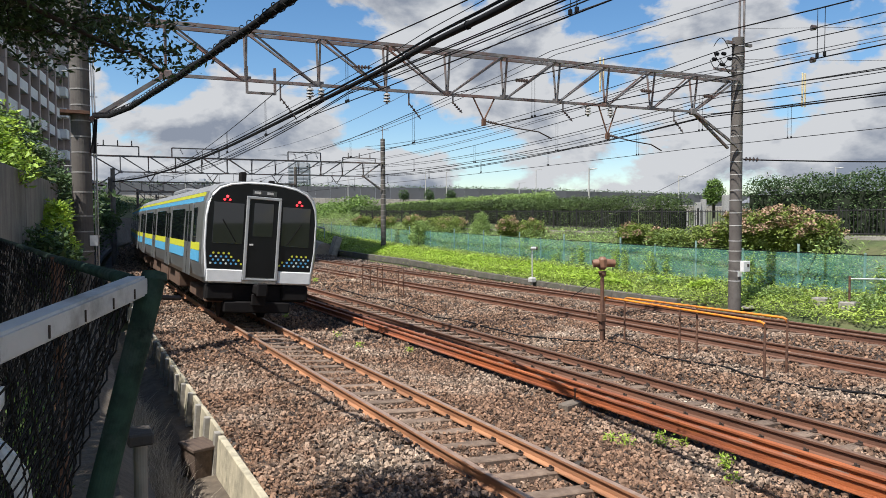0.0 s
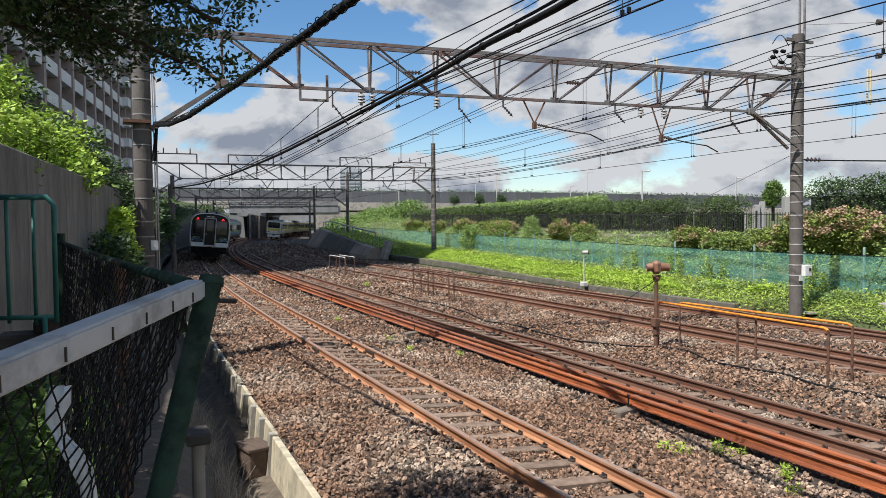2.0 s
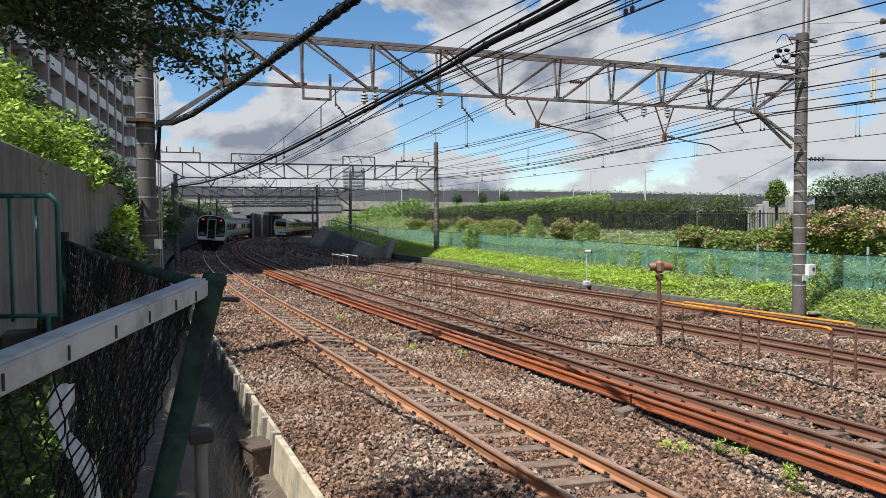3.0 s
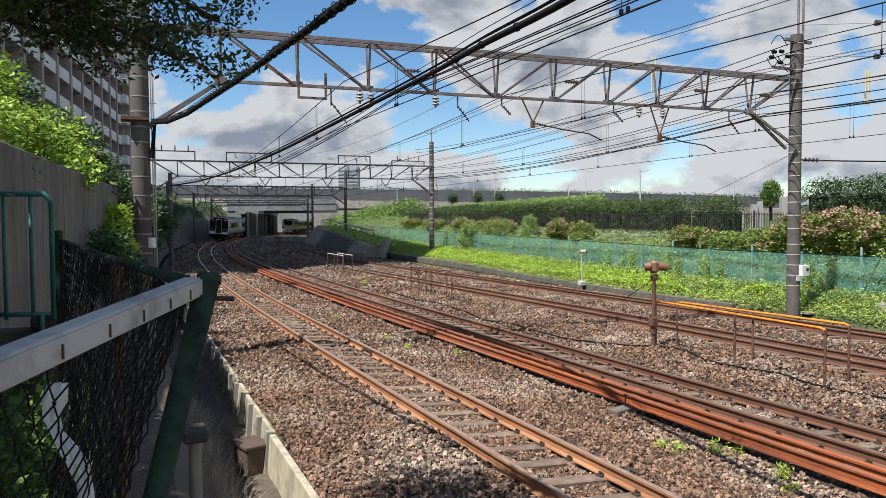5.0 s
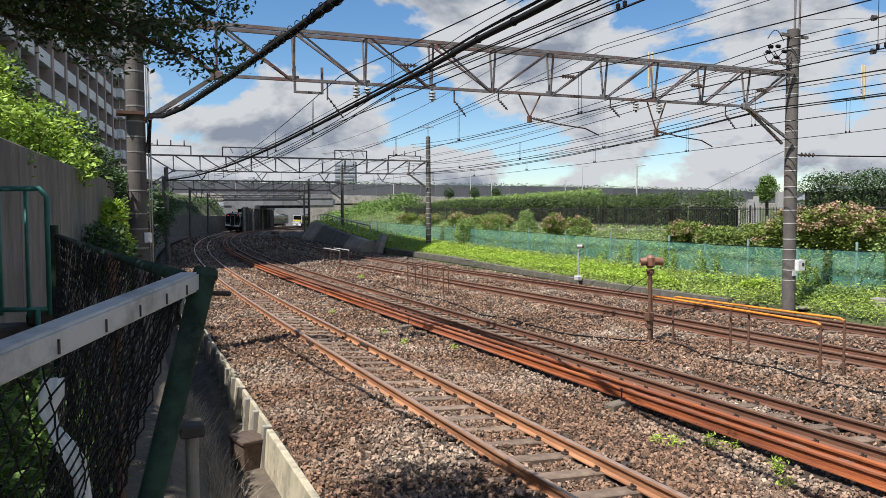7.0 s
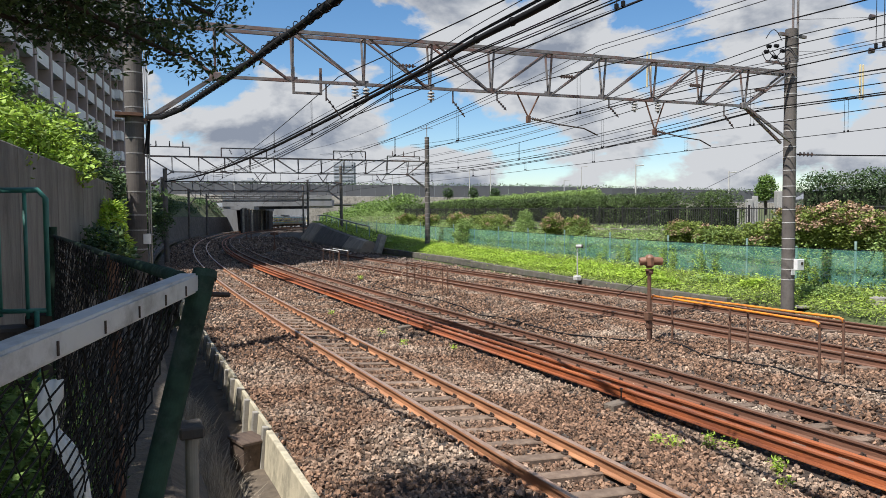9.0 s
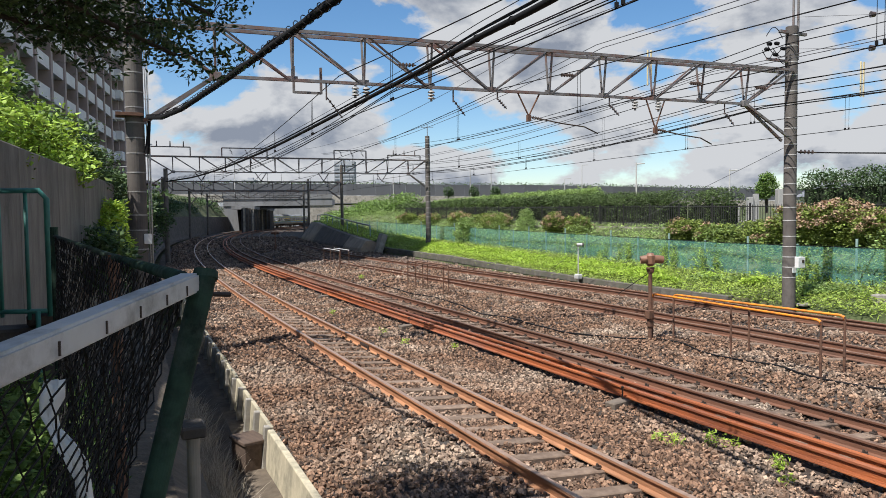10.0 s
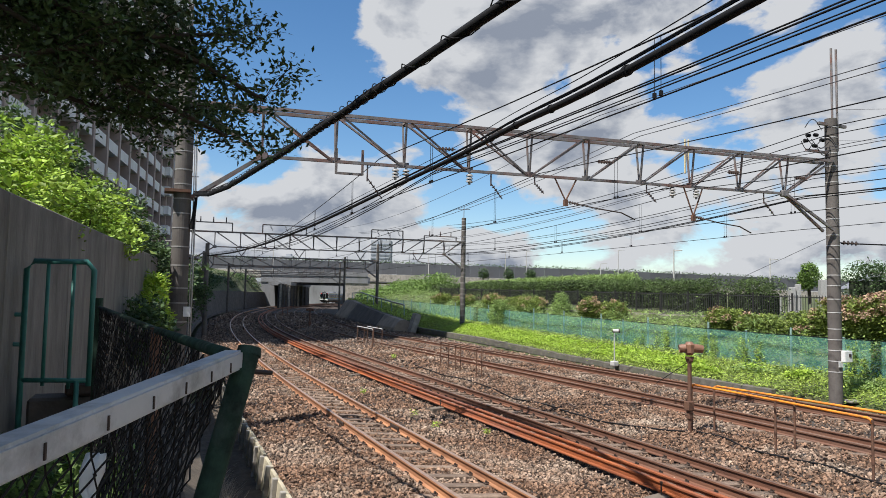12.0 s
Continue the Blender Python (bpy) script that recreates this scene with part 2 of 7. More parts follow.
def rod(bm, a, b, r0, r1=None, n=8, caps=True):
    """A round bar from a to b."""
    a, b = Vector(a), Vector(b)
    d = b - a
    m = Matrix.Translation((a + b) / 2) @ d.to_track_quat("Z", "Y").to_matrix().to_4x4()
    bmesh.ops.create_cone(bm, cap_ends=caps, segments=n, radius1=r0, radius2=r0 if r1 is None else r1, depth=d.length, matrix=m)
    return bm


def beam(bm, a, b, w, h, up=(0, 0, 1)):
    """A rectangular bar from a to b, w across and h high."""
    a, b = Vector(a), Vector(b)
    d = (b - a)
    y = d.normalized()
    x = y.cross(Vector(up)).normalized()
    z = x.cross(y)
    m = Matrix((x * w, y * d.length, z * h)).transposed().to_4x4()
    m.translation = (a + b) / 2
    bmesh.ops.create_cube(bm, size=1.0, matrix=m)
    return bm


def tube(name, pts, r, mat, parent=None, n=6):
    """A round tube along points."""
    verts, faces = [], []
    pts = [Vector(p) for p in pts]
    for i, p in enumerate(pts):
        d = (pts[min(i + 1, len(pts) - 1)] - pts[max(i - 1, 0)]).normalized()
        up = Vector((0, 0, 1)) if abs(d.z) < 0.95 else Vector((1, 0, 0))
        x = d.cross(up).normalized()
        y = x.cross(d)
        for k in range(n):
            a = 2 * math.pi * k / n
            verts.append(p + x * math.cos(a) * r + y * math.sin(a) * r)
    for i in range(len(pts) - 1):
        for k in range(n):
            k2 = (k + 1) % n
            faces.append((i * n + k, i * n + k2, (i + 1) * n + k2, (i + 1) * n + k))
    faces.append(tuple(range(n))[::-1])
    faces.append(tuple((len(pts) - 1) * n + k for k in range(n)))
    return raw(name, verts, faces, mat, parent, smooth=True)


def sag(a, b, drop, n=14):
    """Points of a hanging wire."""
    a, b = Vector(a), Vector(b)
    return [a.lerp(b, i / n) - Vector((0, 0, drop * 4 * (i / n) * (1 - i / n))) for i in range(n + 1)]


# ---------------------------------------------------------------- the line of the railway
RADIUS, RAMP0, RAMP1 = 500.0, 12.0, 17.0
STEP = 0.5
S0, S1 = -40.0, 380.0


def railway_line():
    pts = {}
    x, y, h = 0.0, 0.0, 0.0
    out = []
    s = S0
    y = S0
    while s <= S1:
        out.append((x, y, h))
        k = min(max((s - RAMP0) / (RAMP1 - RAMP0), 0.0), 1.0) / RADIUS
        h += k * STEP
        x += math.sin(h) * STEP
        y += math.cos(h) * STEP
        s += STEP
    return out


LINE = railway_line()


def along(s, o=0.0, z=0.0):
    """The point at s metres along the line and o metres to its right."""
    q = (s - S0) / STEP
    i = min(max(int(q), 0), len(LINE) - 2)
    f = q - i
    (x0, y0, h0), (x1, y1, h1) = LINE[i], LINE[i + 1]
    x, y, h = x0 + (x1 - x0) * f, y0 + (y1 - y0) * f, h0 + (h1 - h0) * f
    return Vector((x + o * math.cos(h), y - o * math.sin(h), z))


def heading(s):
    q = (s - S0) / STEP
    i = min(max(int(q), 0), len(LINE) - 2)
    return LINE[i][2] + (LINE[i + 1][2] - LINE[i][2]) * (q - i)


def strip(name, profile, s0, s1, step, mat, parent=None, closed=False, mats=None, smooth=False, about=None, rough=0.0):
    """Sweeps a profile of (offset, height) along the line; about: the offset that it is measured from."""
    n = len(profile)
    verts, faces, idx = [], [], []
    count = max(2, int((s1 - s0) / step) + 1)
    for i in range(count):
        s = s0 + (s1 - s0) * i / (count - 1)
        c = about(s) if about else 0.0
        for o, z in profile:
            w = rough * noise.noise(Vector((s * 0.5, o * 1.3, 7.7))) if rough else 0.0
            verts.append(along(s, c + o, z + w))
    m = n if closed else n - 1
    for i in range(count - 1):
        for j in range(m):
            j2 = (j + 1) % n
            faces.append((i * n + j, i * n + j2, (i + 1) * n + j2, (i + 1) * n + j))
            idx.append(mats[j] if mats else 0)
    if closed:
        faces.append(tuple(range(n))[::-1]); idx.append(0)
        faces.append(tuple((count - 1) * n + j for j in range(n))); idx.append(0)
    return raw(name, verts, faces, mat, parent, mats=idx if mats else None, smooth=smooth)


def spread(near, far):
    """A track's offset, which narrows from near to far."""
    def o(s):
        u = min(max((s - 14.0) / 46.0, 0.0), 1.0)
        return near + (far - near) * u * u * (3 - 2 * u)
    return o


TRACKS = [spread(4.54, 4.54), spread(8.57, 8.1), spread(13.45, 11.75), spread(16.75, 14.9)]
SPARE = spread(7.31, 6.7)
HALF = 0.566
CANT = 0.045
BED = [(1.5, -0.17), (2.4, -0.17), (3.3, -0.13), (3.78, -0.13), (3.98, -0.205), (5.1, -0.30), (5.3, -0.25), (5.8, -0.28), (6.1, -0.32), (6.6, -0.36), (7.1, -0.31), (7.9, -0.21), (8.1, -0.235),
       (9.1, -0.315), (9.5, -0.26), (10.2, -0.16), (11.6, -0.12), (12.6, -0.18), (13.0, -0.22), (14.0, -0.30), (15.1, -0.20), (16.1, -0.20), (17.3, -0.28), (17.8, -0.24), (18.4, -0.3)]


def board_x(y):
    """Where the boards that hold the ballast stand."""
    return 1.85 + 0.021 * (y - 8.4) + (0.0004 * (y - 17) ** 2 if y > 17 else 0.0)


def bed_z(s, o):
    """Height of the ballast's surface."""
    z = BED[-1][1]
    for (o0, z0), (o1, z1) in zip(BED, BED[1:]):
        if o <= o1:
            z = z0 + (z1 - z0) * min(max((o - o0) / (o1 - o0), 0), 1)
            break
    return z + 0.05 * noise.noise(Vector((s * 0.7, o * 0.9, 3.3)))


def bulk(name, verts, quads, mat, parent=None):
    """A large mesh of quads from arrays."""
    me = bpy.data.meshes.new(name)
    nv, nq = len(verts), len(quads)
    me.vertices.add(nv)
    me.vertices.foreach_set("co", np.ascontiguousarray(verts, dtype=np.float32).ravel())
    me.loops.add(nq * 4)
    me.loops.foreach_set("vertex_index", np.ascontiguousarray(quads, dtype=np.int32).ravel())
    me.polygons.add(nq)
    me.polygons.foreach_set("loop_start", np.arange(0, nq * 4, 4, dtype=np.int32))
    me.update(calc_edges=True)
    me.shade_flat()
    for m in (mat if isinstance(mat, (list, tuple)) else [mat]):
        me.materials.append(m)
    ob = new(name, me)
    ob.parent = parent
    return ob


RNG = np.random.default_rng(7)


def leaves(name, blobs, n, size, mat, parent=None, shell=0.55, slim=0.5, flat=0.5, seed=1):
    """Leaves over rounded masses. blobs: rows of centre and radii; every leaf is a small folded lozenge."""
    g = np.random.default_rng(seed)
    blobs = np.array(blobs, float)
    vol = (blobs[:, 3] * blobs[:, 4] + blobs[:, 4] * blobs[:, 5] + blobs[:, 3] * blobs[:, 5])
    pick = g.choice(len(blobs), n, p=vol / vol.sum())
    d = g.normal(size=(n, 3))
    d /= np.linalg.norm(d, axis=1, keepdims=True)
    r = shell + (1 - shell) * g.random((n, 1)) ** 0.6
    lump = 1 + 0.16 * np.sin(d[:, :1] * 7 + pick[:, None]) * np.sin(d[:, 1:2] * 6 + 1) + 0.12 * np.sin(d[:, 2:3] * 9 + 2 * pick[:, None])
    c = blobs[pick, :3] + d * r * lump * blobs[pick, 3:6]
    return leaf_mesh(name, c, d, size, mat, parent, slim, flat, g)


def leaf_mesh(name, c, out, size, mat, parent, slim, flat, g):
    n = len(c)
    a = g.normal(size=(n, 3)) + out * 0.4
    a[:, 2] *= 1 - flat
    a /= np.linalg.norm(a, axis=1, keepdims=True)
    b = np.cross(a, g.normal(size=(n, 3)) * (1 - flat) + np.array([0, 0, 1.0]))
    b /= np.linalg.norm(b, axis=1, keepdims=True) + 1e-9
    k = np.cross(a, b)
    L = size * (0.6 + 0.8 * g.random((n, 1)))
    w = L * slim * 0.5
    v = np.stack([c, c + a * L * 0.45 + b * w + k * w * 0.25, c + a * L, c + a * L * 0.45 - b * w + k * w * 0.25], 1)
    return bulk(name, v.reshape(-1, 3), np.arange(n * 4).reshape(n, 4), mat, parent)


def blades(name, pts, height, width, mat, parent=None, seed=1, lean=0.35):
    """Upright blades and shoots standing at points."""
    g = np.random.default_rng(seed)
    pts = np.array(pts, float)
    n = len(pts)
    az = g.random(n) * 2 * math.pi
    side = np.stack([np.cos(az), np.sin(az), 0 * az], 1)
    h = (height * (0.5 + 0.8 * g.random(n)))[:, None]
    top = pts + np.stack([g.normal(size=n) * lean, g.normal(size=n) * lean, np.ones(n)], 1) * h
    mid = (pts + top) / 2 + np.stack([g.normal(size=n), g.normal(size=n), 0 * az], 1) * h * 0.06
    w = width * (0.6 + 0.8 * g.random((n, 1)))
    v = np.stack([pts - side * w * 0.4, mid - side * w * 0.5, top, mid + side * w * 0.5], 1)
    return bulk(name, v.reshape(-1, 3), np.arange(n * 4).reshape(n, 4), mat, parent)


# ---------------------------------------------------------------- ground and ballast
def build_ground():
    tagged(raw("ground", [(-900, -900, -1.2), (1500, -900, -1.2), (1500, 1800, -1.2), (-900, 1800, -1.2)], [(0, 1, 2, 3)], M_EARTH),
           "grassy earth reaching to the horizon", "ground", kind="structure")
    verts, faces = [], []
    os_ = np.linspace(1.55, 18.4, 64)
    ss = list(np.arange(-8, 60, 0.35)) + list(np.arange(60, 262, 3.0))
    for s in ss:
        for o in os_:
            o = max(o, board_x(s) + 0.02) if s < 28 else o
            verts.append(along(s, o, bed_z(s, o)))
    n = len(os_)
    for i in range(len(ss) - 1):
        for j in range(n - 1):
            faces.append((i * n + j, i * n + j + 1, (i + 1) * n + j + 1, (i + 1) * n + j))
    tagged(raw("ballast_bed", verts, faces, M_BALLAST, smooth=True), "brown and grey crushed stone bed under the tracks, darkened for gap shade", "ballast", kind="structure")


def build_stones():
    base = np.array([(x, y, z) for x in (-1, 1) for y in (-1, 1) for z in (-1, 1)], float)
    quad = np.array([(0, 1, 3, 2), (4, 6, 7, 5), (0, 4, 5, 1), (2, 3, 7, 6), (0, 2, 6, 4), (1, 5, 7, 3)])
    spans = [(2.5, 13, 1.62, 7.2, 760, 0.024), (2.5, 15, 7.2, 12.6, 430, 0.0262), (13, 15, 1.62, 7.2, 460, 0.0265), (2.5, 15, 12.6, 18.2, 190, 0.030), (15, 27, 1.9, 18.2, 225, 0.030),
             (26, 44, 1.9, 18.0, 80, 0.042), (36, 60, 2.0, 18.0, 34, 0.055), (60, 110, 2.0, 16.5, 9, 0.10)]
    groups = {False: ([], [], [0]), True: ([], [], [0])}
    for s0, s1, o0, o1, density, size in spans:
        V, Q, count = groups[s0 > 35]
        base_i = count[0]
        n = int((s1 - s0) * (o1 - o0) * density)
        s = RNG.uniform(s0, s1, n); o = RNG.uniform(o0, o1, n)
        keep = np.ones(n, bool)
        for tr in TRACKS:
            c = np.array([tr(x) for x in s])
            keep &= (np.abs(np.abs(o - c) - HALF) > 0.075)
            # sleepers stay clear of stones on top
            on = (np.abs(o - c) < 0.98) & (np.abs(((s / 0.62) % 1.0) - 0.5) < 0.13)
            keep &= ~on
        keep &= np.abs(o - np.array([SPARE(x) for x in s])) > 0.06
        keep &= (o > np.array([board_x(x) for x in s]) + 0.05) | (s > 28)
        s, o = s[keep], o[keep]
        n = len(s)
        c = np.array([along(a, b, bed_z(a, b)) for a, b in zip(s, o)])
        # border of the darker stones, laid like the edge of the shade
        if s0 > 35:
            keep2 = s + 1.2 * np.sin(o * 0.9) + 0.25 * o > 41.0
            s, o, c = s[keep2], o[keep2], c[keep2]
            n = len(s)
        c[:, 2] += size * RNG.uniform(-0.8, 1.7, n)
        shape = base[None] * RNG.uniform(0.3, 1.0, (n, 8, 3)) * RNG.uniform(0.5, 1.3, (n, 1, 3))
        q = RNG.normal(size=(n, 4)); q /= np.linalg.norm(q, axis=1, keepdims=True)
        w, x, y, z = q.T
        R = np.stack([1 - 2 * (y * y + z * z), 2 * (x * y - z * w), 2 * (x * z + y * w), 2 * (x * y + z * w), 1 - 2 * (x * x + z * z), 2 * (y * z - x * w),
                      2 * (x * z - y * w), 2 * (y * z + x * w), 1 - 2 * (x * x + y * y)], 1).reshape(n, 3, 3)
        v = np.einsum("nij,nkj->nki", R, shape) * (size * RNG.uniform(0.6, 1.5, n))[:, None, None] + c[:, None, :]
        V.append(v.reshape(-1, 3))
        Q.append((np.arange(n)[:, None, None] * 8 + quad[None]).reshape(-1, 4) + base_i)
        count[0] += n * 8
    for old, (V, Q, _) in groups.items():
        tagged(bulk("ballast_stones", np.concatenate(V), np.concatenate(Q), M_STONE_SHADE if old else M_STONE),
               "ballast stones on the curve, coloured darker to imitate shade" if old else "angular brown and pale grey ballast stones", "ballast", kind="stuff")


build_ground()
build_stones()

# rail profile, from the foot to the head
RP = [(-0.062, -0.16), (-0.062, -0.145), (-0.012, -0.128), (-0.010, -0.042), (-0.034, -0.032), (-0.034, -0.006), (-0.028, 0.0),
      (0.028, 0.0), (0.034, -0.006), (0.034, -0.032), (0.010, -0.042), (0.012, -0.128), (0.062, -0.145), (0.062, -0.16)]
RMATS = [0, 0, 0, 0, 0, 1, 1, 1, 0, 0, 0, 0, 0, 0]


def build_track(o, i):
    t = thing("railway_track", pose(0, 0, 0), ["rusty steel railway track on brown sleepers in ballast", "bright rusty railway track with a spare rail beside it",
              "rusty brown railway track behind the handrails", "rusty brown railway track beside the concrete kerb"][i], "railway track", "parallel tracks")
    for side in (-1, 1):
        c, z = side * HALF, -CANT - side * CANT
        strip("rail", [(c + a, z + b) for a, b in RP], -20, 240, 1.0, [M_RAIL, M_HEAD] if i == 0 else [M_RAIL_DARK, M_HEAD_DULL], t, closed=True, mats=RMATS, about=o)
    # sleepers and their fastenings
    bm = box(bmesh.new(), (0, 0, -0.07), (1.98, 0.2, 0.14), bevel=0.012)
    sl = bpy.data.meshes.new("sleeper"); bm.to_mesh(sl); bm.free(); sl.materials.append(M_SLEEPER)
    bm = bmesh.new()
    box(bm, (0, 0, 0.012), (0.055, 0.09, 0.024), bevel=0.004)
    rod(bm, (0, 0, 0.02), (0, 0, 0.06), 0.016, n=6)
    rod(bm, (-0.03, -0.03, 0.035), (-0.03, 0.03, 0.035), 0.012, n=6)
    cl = bpy.data.meshes.new("rail_clip"); bm.to_mesh(cl); bm.free(); cl.materials.append(M_CLIP)
    near, far, clips = [(3, 80, 34), (3, 60, 24), (4, 46, 0), (6, 46, 0)][i]
    k = int(near / 0.62)
    while k * 0.62 < far:
        s = (k + 0.5) * 0.62
        ob = new("sleeper", sl)
        ob.parent = t
        p = along(s, o(s), -CANT - 0.158)
        lean = math.degrees(math.atan2(CANT, HALF))
        ob.matrix_world = pose(*p, 0, lean, -math.degrees(heading(s)) + 0.8 * noise.noise(Vector((s * 3.1, i, 0))))
        if s < clips:
            for x in (-HALF - 0.095, -HALF + 0.095, HALF - 0.095, HALF + 0.095):
                c = new("rail_clip", cl)
                c.parent = ob
                c.matrix_local = pose(x, 0.0, 0.0, 0, 0, 0 if x in (-HALF + 0.095, HALF + 0.095) else 180)
        k += 1
    return t


tracks = [build_track(o, i) for i, o in enumerate(TRACKS)]


def build_joints():
    """Fish plates bolted to the rails of the track beside the ditch."""
    for s, side in ((15.4, -1), (15.0, 1)):
        bm = bmesh.new()
        for d in (-0.045, 0.045):
            p = along(s, TRACKS[0](s) + side * HALF + d * 0.55, -CANT - side * CANT - 0.085)
            box(bm, p, (0.028, 0.56, 0.075), rz=-heading(s), bevel=0.006)
            for k in (-0.2, -0.07, 0.07, 0.2):
                q = along(s + k, TRACKS[0](s) + side * HALF + d * 0.9, -CANT - side * CANT - 0.085)
                box(bm, q, (0.03, 0.03, 0.03))
        part("fish_plate", bm, M_CLIP, tracks[0], "dark bolted rail joint")


build_joints()


def build_spare():
    t = thing("spare_rail", pose(0, 0, 0), "bright rusty rail lying beside the track on wooden blocks", "rail")
    strip("rail", [(a, -0.03 + b) for a, b in RP], -20, 170, 1.0, [M_RUST, M_RUST], t, closed=True, mats=RMATS, about=SPARE)
    # the second, lower rail against it
    strip("rail", [(0.34 + a * 1.1, -0.05 + b) for a, b in RP], -20, 170, 1.0, [M_RUST, M_RUST], t, closed=True, mats=RMATS, about=SPARE)
    bm = rod(bmesh.new(), (0, 0, 0), (0, 0, 0.03), 0.022, n=6)
    knob = bpy.data.meshes.new("bolt"); bm.to_mesh(knob); bm.free(); knob.materials.append(M_CLIP)
    for k in range(58):
        s = 4.2 + 0.62 * k
        b = new("bolt", knob)
        b.parent = t
        b.matrix_world = pose(*along(s, SPARE(s) + 0.285, -0.196), 0, 0, 20 * (k % 3))
    for s in (8.7, 17.5, 25.8):
        bm = box(bmesh.new(), (0, 0, 0), (0.62, 0.2, 0.16), bevel=0.015)
        b = part("wooden_block", bm, M_BLOCK, t, "grey weathered wooden block")
        b.matrix_world = pose(*along(s, SPARE(s) - 0.1, -0.275), 0, -3, 8)
        bm = rod(bmesh.new(), (0, 0, 0), (0, 0, 0.2), 0.012, n=6)
        rod(bm, (0, 0, 0.17), (0, 0, 0.2), 0.024, n=6)
        p = part("bolt", bm, M_CLIP, t)
        p.matrix_world = pose(*along(s, SPARE(s) - 0.12, -0.2))


M_BLOCK = material("weathered_block", (0.20, 0.165, 0.13), (0.11, 0.085, 0.065), 6, 0.9, bump=0.4, stretch=(0.3, 2, 2))
build_spare()


# ---------------------------------------------------------------- the side of the line: ditch, bank and walls on the camera's side
def build_bank():
    prof = [(-4.0, 1.3), (-1.0, 1.2), (0.30, 1.1), (0.52, 0.95), (0.56, 0.40), (0.59, 0.34), (0.64, 0.32), (0.68, -0.72), (1.20, -0.76), (1.50, -0.64), (2.05, -0.60)]
    verts, faces = [], []
    ys = np.arange(-6, 24, 0.5)
    for y in ys:
        k = max(y - 7, 0) * 0.024
        for x, z in prof:
            verts.append((x + (k if x > 0 else 0), y, z + 0.05 * noise.noise(Vector((x * 2, y, 0)))))
    n = len(prof)
    idx = []
    for i in range(len(ys) - 1):
        for j in range(n - 1):
            faces.append((i * n + j, i * n + j + 1, (i + 1) * n + j + 1, (i + 1) * n + j))
            idx.append(1 if 3 <= j <= 6 else 0)
    tagged(raw("bank", verts, faces, [M_SOIL, M_CONC_DARK], mats=idx), "dark earth bank with a concrete edge above the ditch", "bank", kind="structure")


build_bank()


def build_ditch_boards():
    t = thing("ditch_edging", pose(0, 0, 0), "weathered concrete boards holding the ballast beside the ditch", "edging", kind="structure")
    bm = box(bmesh.new(), (0, 0, -0.3), (0.06, 0.76, 0.62), bevel=0.01)
    me = bpy.data.meshes.new("board"); bm.to_mesh(me); bm.free(); me.materials.append(M_BOARD)
    bm = box(bmesh.new(), (0, 0, -0.32), (0.08, 0.10, 0.66), bevel=0.01)
    pm = bpy.data.meshes.new("post"); bm.to_mesh(pm); bm.free(); pm.materials.append(M_CONC)
    bm = box(bmesh.new(), (0, 0, -0.3), (0.09, 4.6, 0.62), bevel=0.012)
    lm = bpy.data.meshes.new("board"); bm.to_mesh(lm); bm.free(); lm.materials.append(M_BOARD)
    y = 9.45
    b = new("board", lm); b.parent = t
    b.matrix_world = pose(board_x(7.1) - 0.01, 7.10, -0.13, 0, 4, -1.0)
    while y < 28:
        n1, n2 = noise.noise(Vector((y * 1.7, 0, 0))), noise.noise(Vector((y * 2, 5, 0)))
        b = new("board", me); b.parent = t
        b.matrix_world = pose(board_x(y + 0.4) + 0.03 * n2, y + 0.4, -0.12 + 0.05 * n1, 3 * n2, 5 + 4 * n1, -1.2 + 3 * n2)
        p = new("post", pm); p.parent = t
        p.matrix_world = pose(board_x(y) - 0.06, y, -0.10 + 0.05 * n2, 0, 5, -2)
        y += 0.80


M_BOARD = material("pale_concrete_board", (0.50, 0.44, 0.31), (0.33, 0.29, 0.21), 6, 0.9, bump=0.3, stain=(0.16, 0.15, 0.11), stain_scale=2.2, random_tint=0.15)
build_ditch_boards()


def build_ditch_things():
    t = thing("junction_box", pose(1.60, 9.62, -0.37, 0, 0, 14), "old wooden junction box at the ditch's edge", "box")
    part("lid", box(bmesh.new(), (0, 0, 0.1), (0.36, 0.5, 0.05), bevel=0.01), M_OLDWOOD, t)
    part("case", box(bmesh.new(), (0, 0, -0.16), (0.31, 0.45, 0.5), bevel=0.01), M_OLDWOOD, t)
    t = thing("drain_pipe", pose(0.29, 3.14, 1.05), "grey upright pipe with a square concrete cap", "pipe")
    part("tube", rod(bmesh.new(), (0, 0, -0.1), (0, 0, 0.72), 0.027, n=16), M_PIPE, t, smooth=False)
    part("collar", rod(bmesh.new(), (0, 0, 0.35), (0, 0, 0.4), 0.032, n=16), M_PIPE, t)
    part("cap", box(bmesh.new(), (0, 0.02, 0.75), (0.10, 0.15, 0.05), bevel=0.008), M_CONC_DARK, t, "dark concrete cap")
    g = np.random.default_rng(3)
    pts = [(g.uniform(0.7, 1.25), g.uniform(5.0, 13.5), -0.75) for _ in range(9000)]
    tagged(blades("dry_weeds", pts, 0.34, 0.007, M_DRYGRASS, seed=4, lean=0.45), "grey dry weeds filling the ditch", "weeds", kind="stuff")
    pts = [(g.uniform(0.72, 1.05), g.uniform(5.0, 7.2), -0.72 + 0.2 * g.random()) for _ in range(700)]
    tagged(blades("ditch_weeds", pts, 0.15, 0.022, M_LEAF, seed=5, lean=0.8), "low green weeds on the ditch's side", "weeds", kind="stuff")


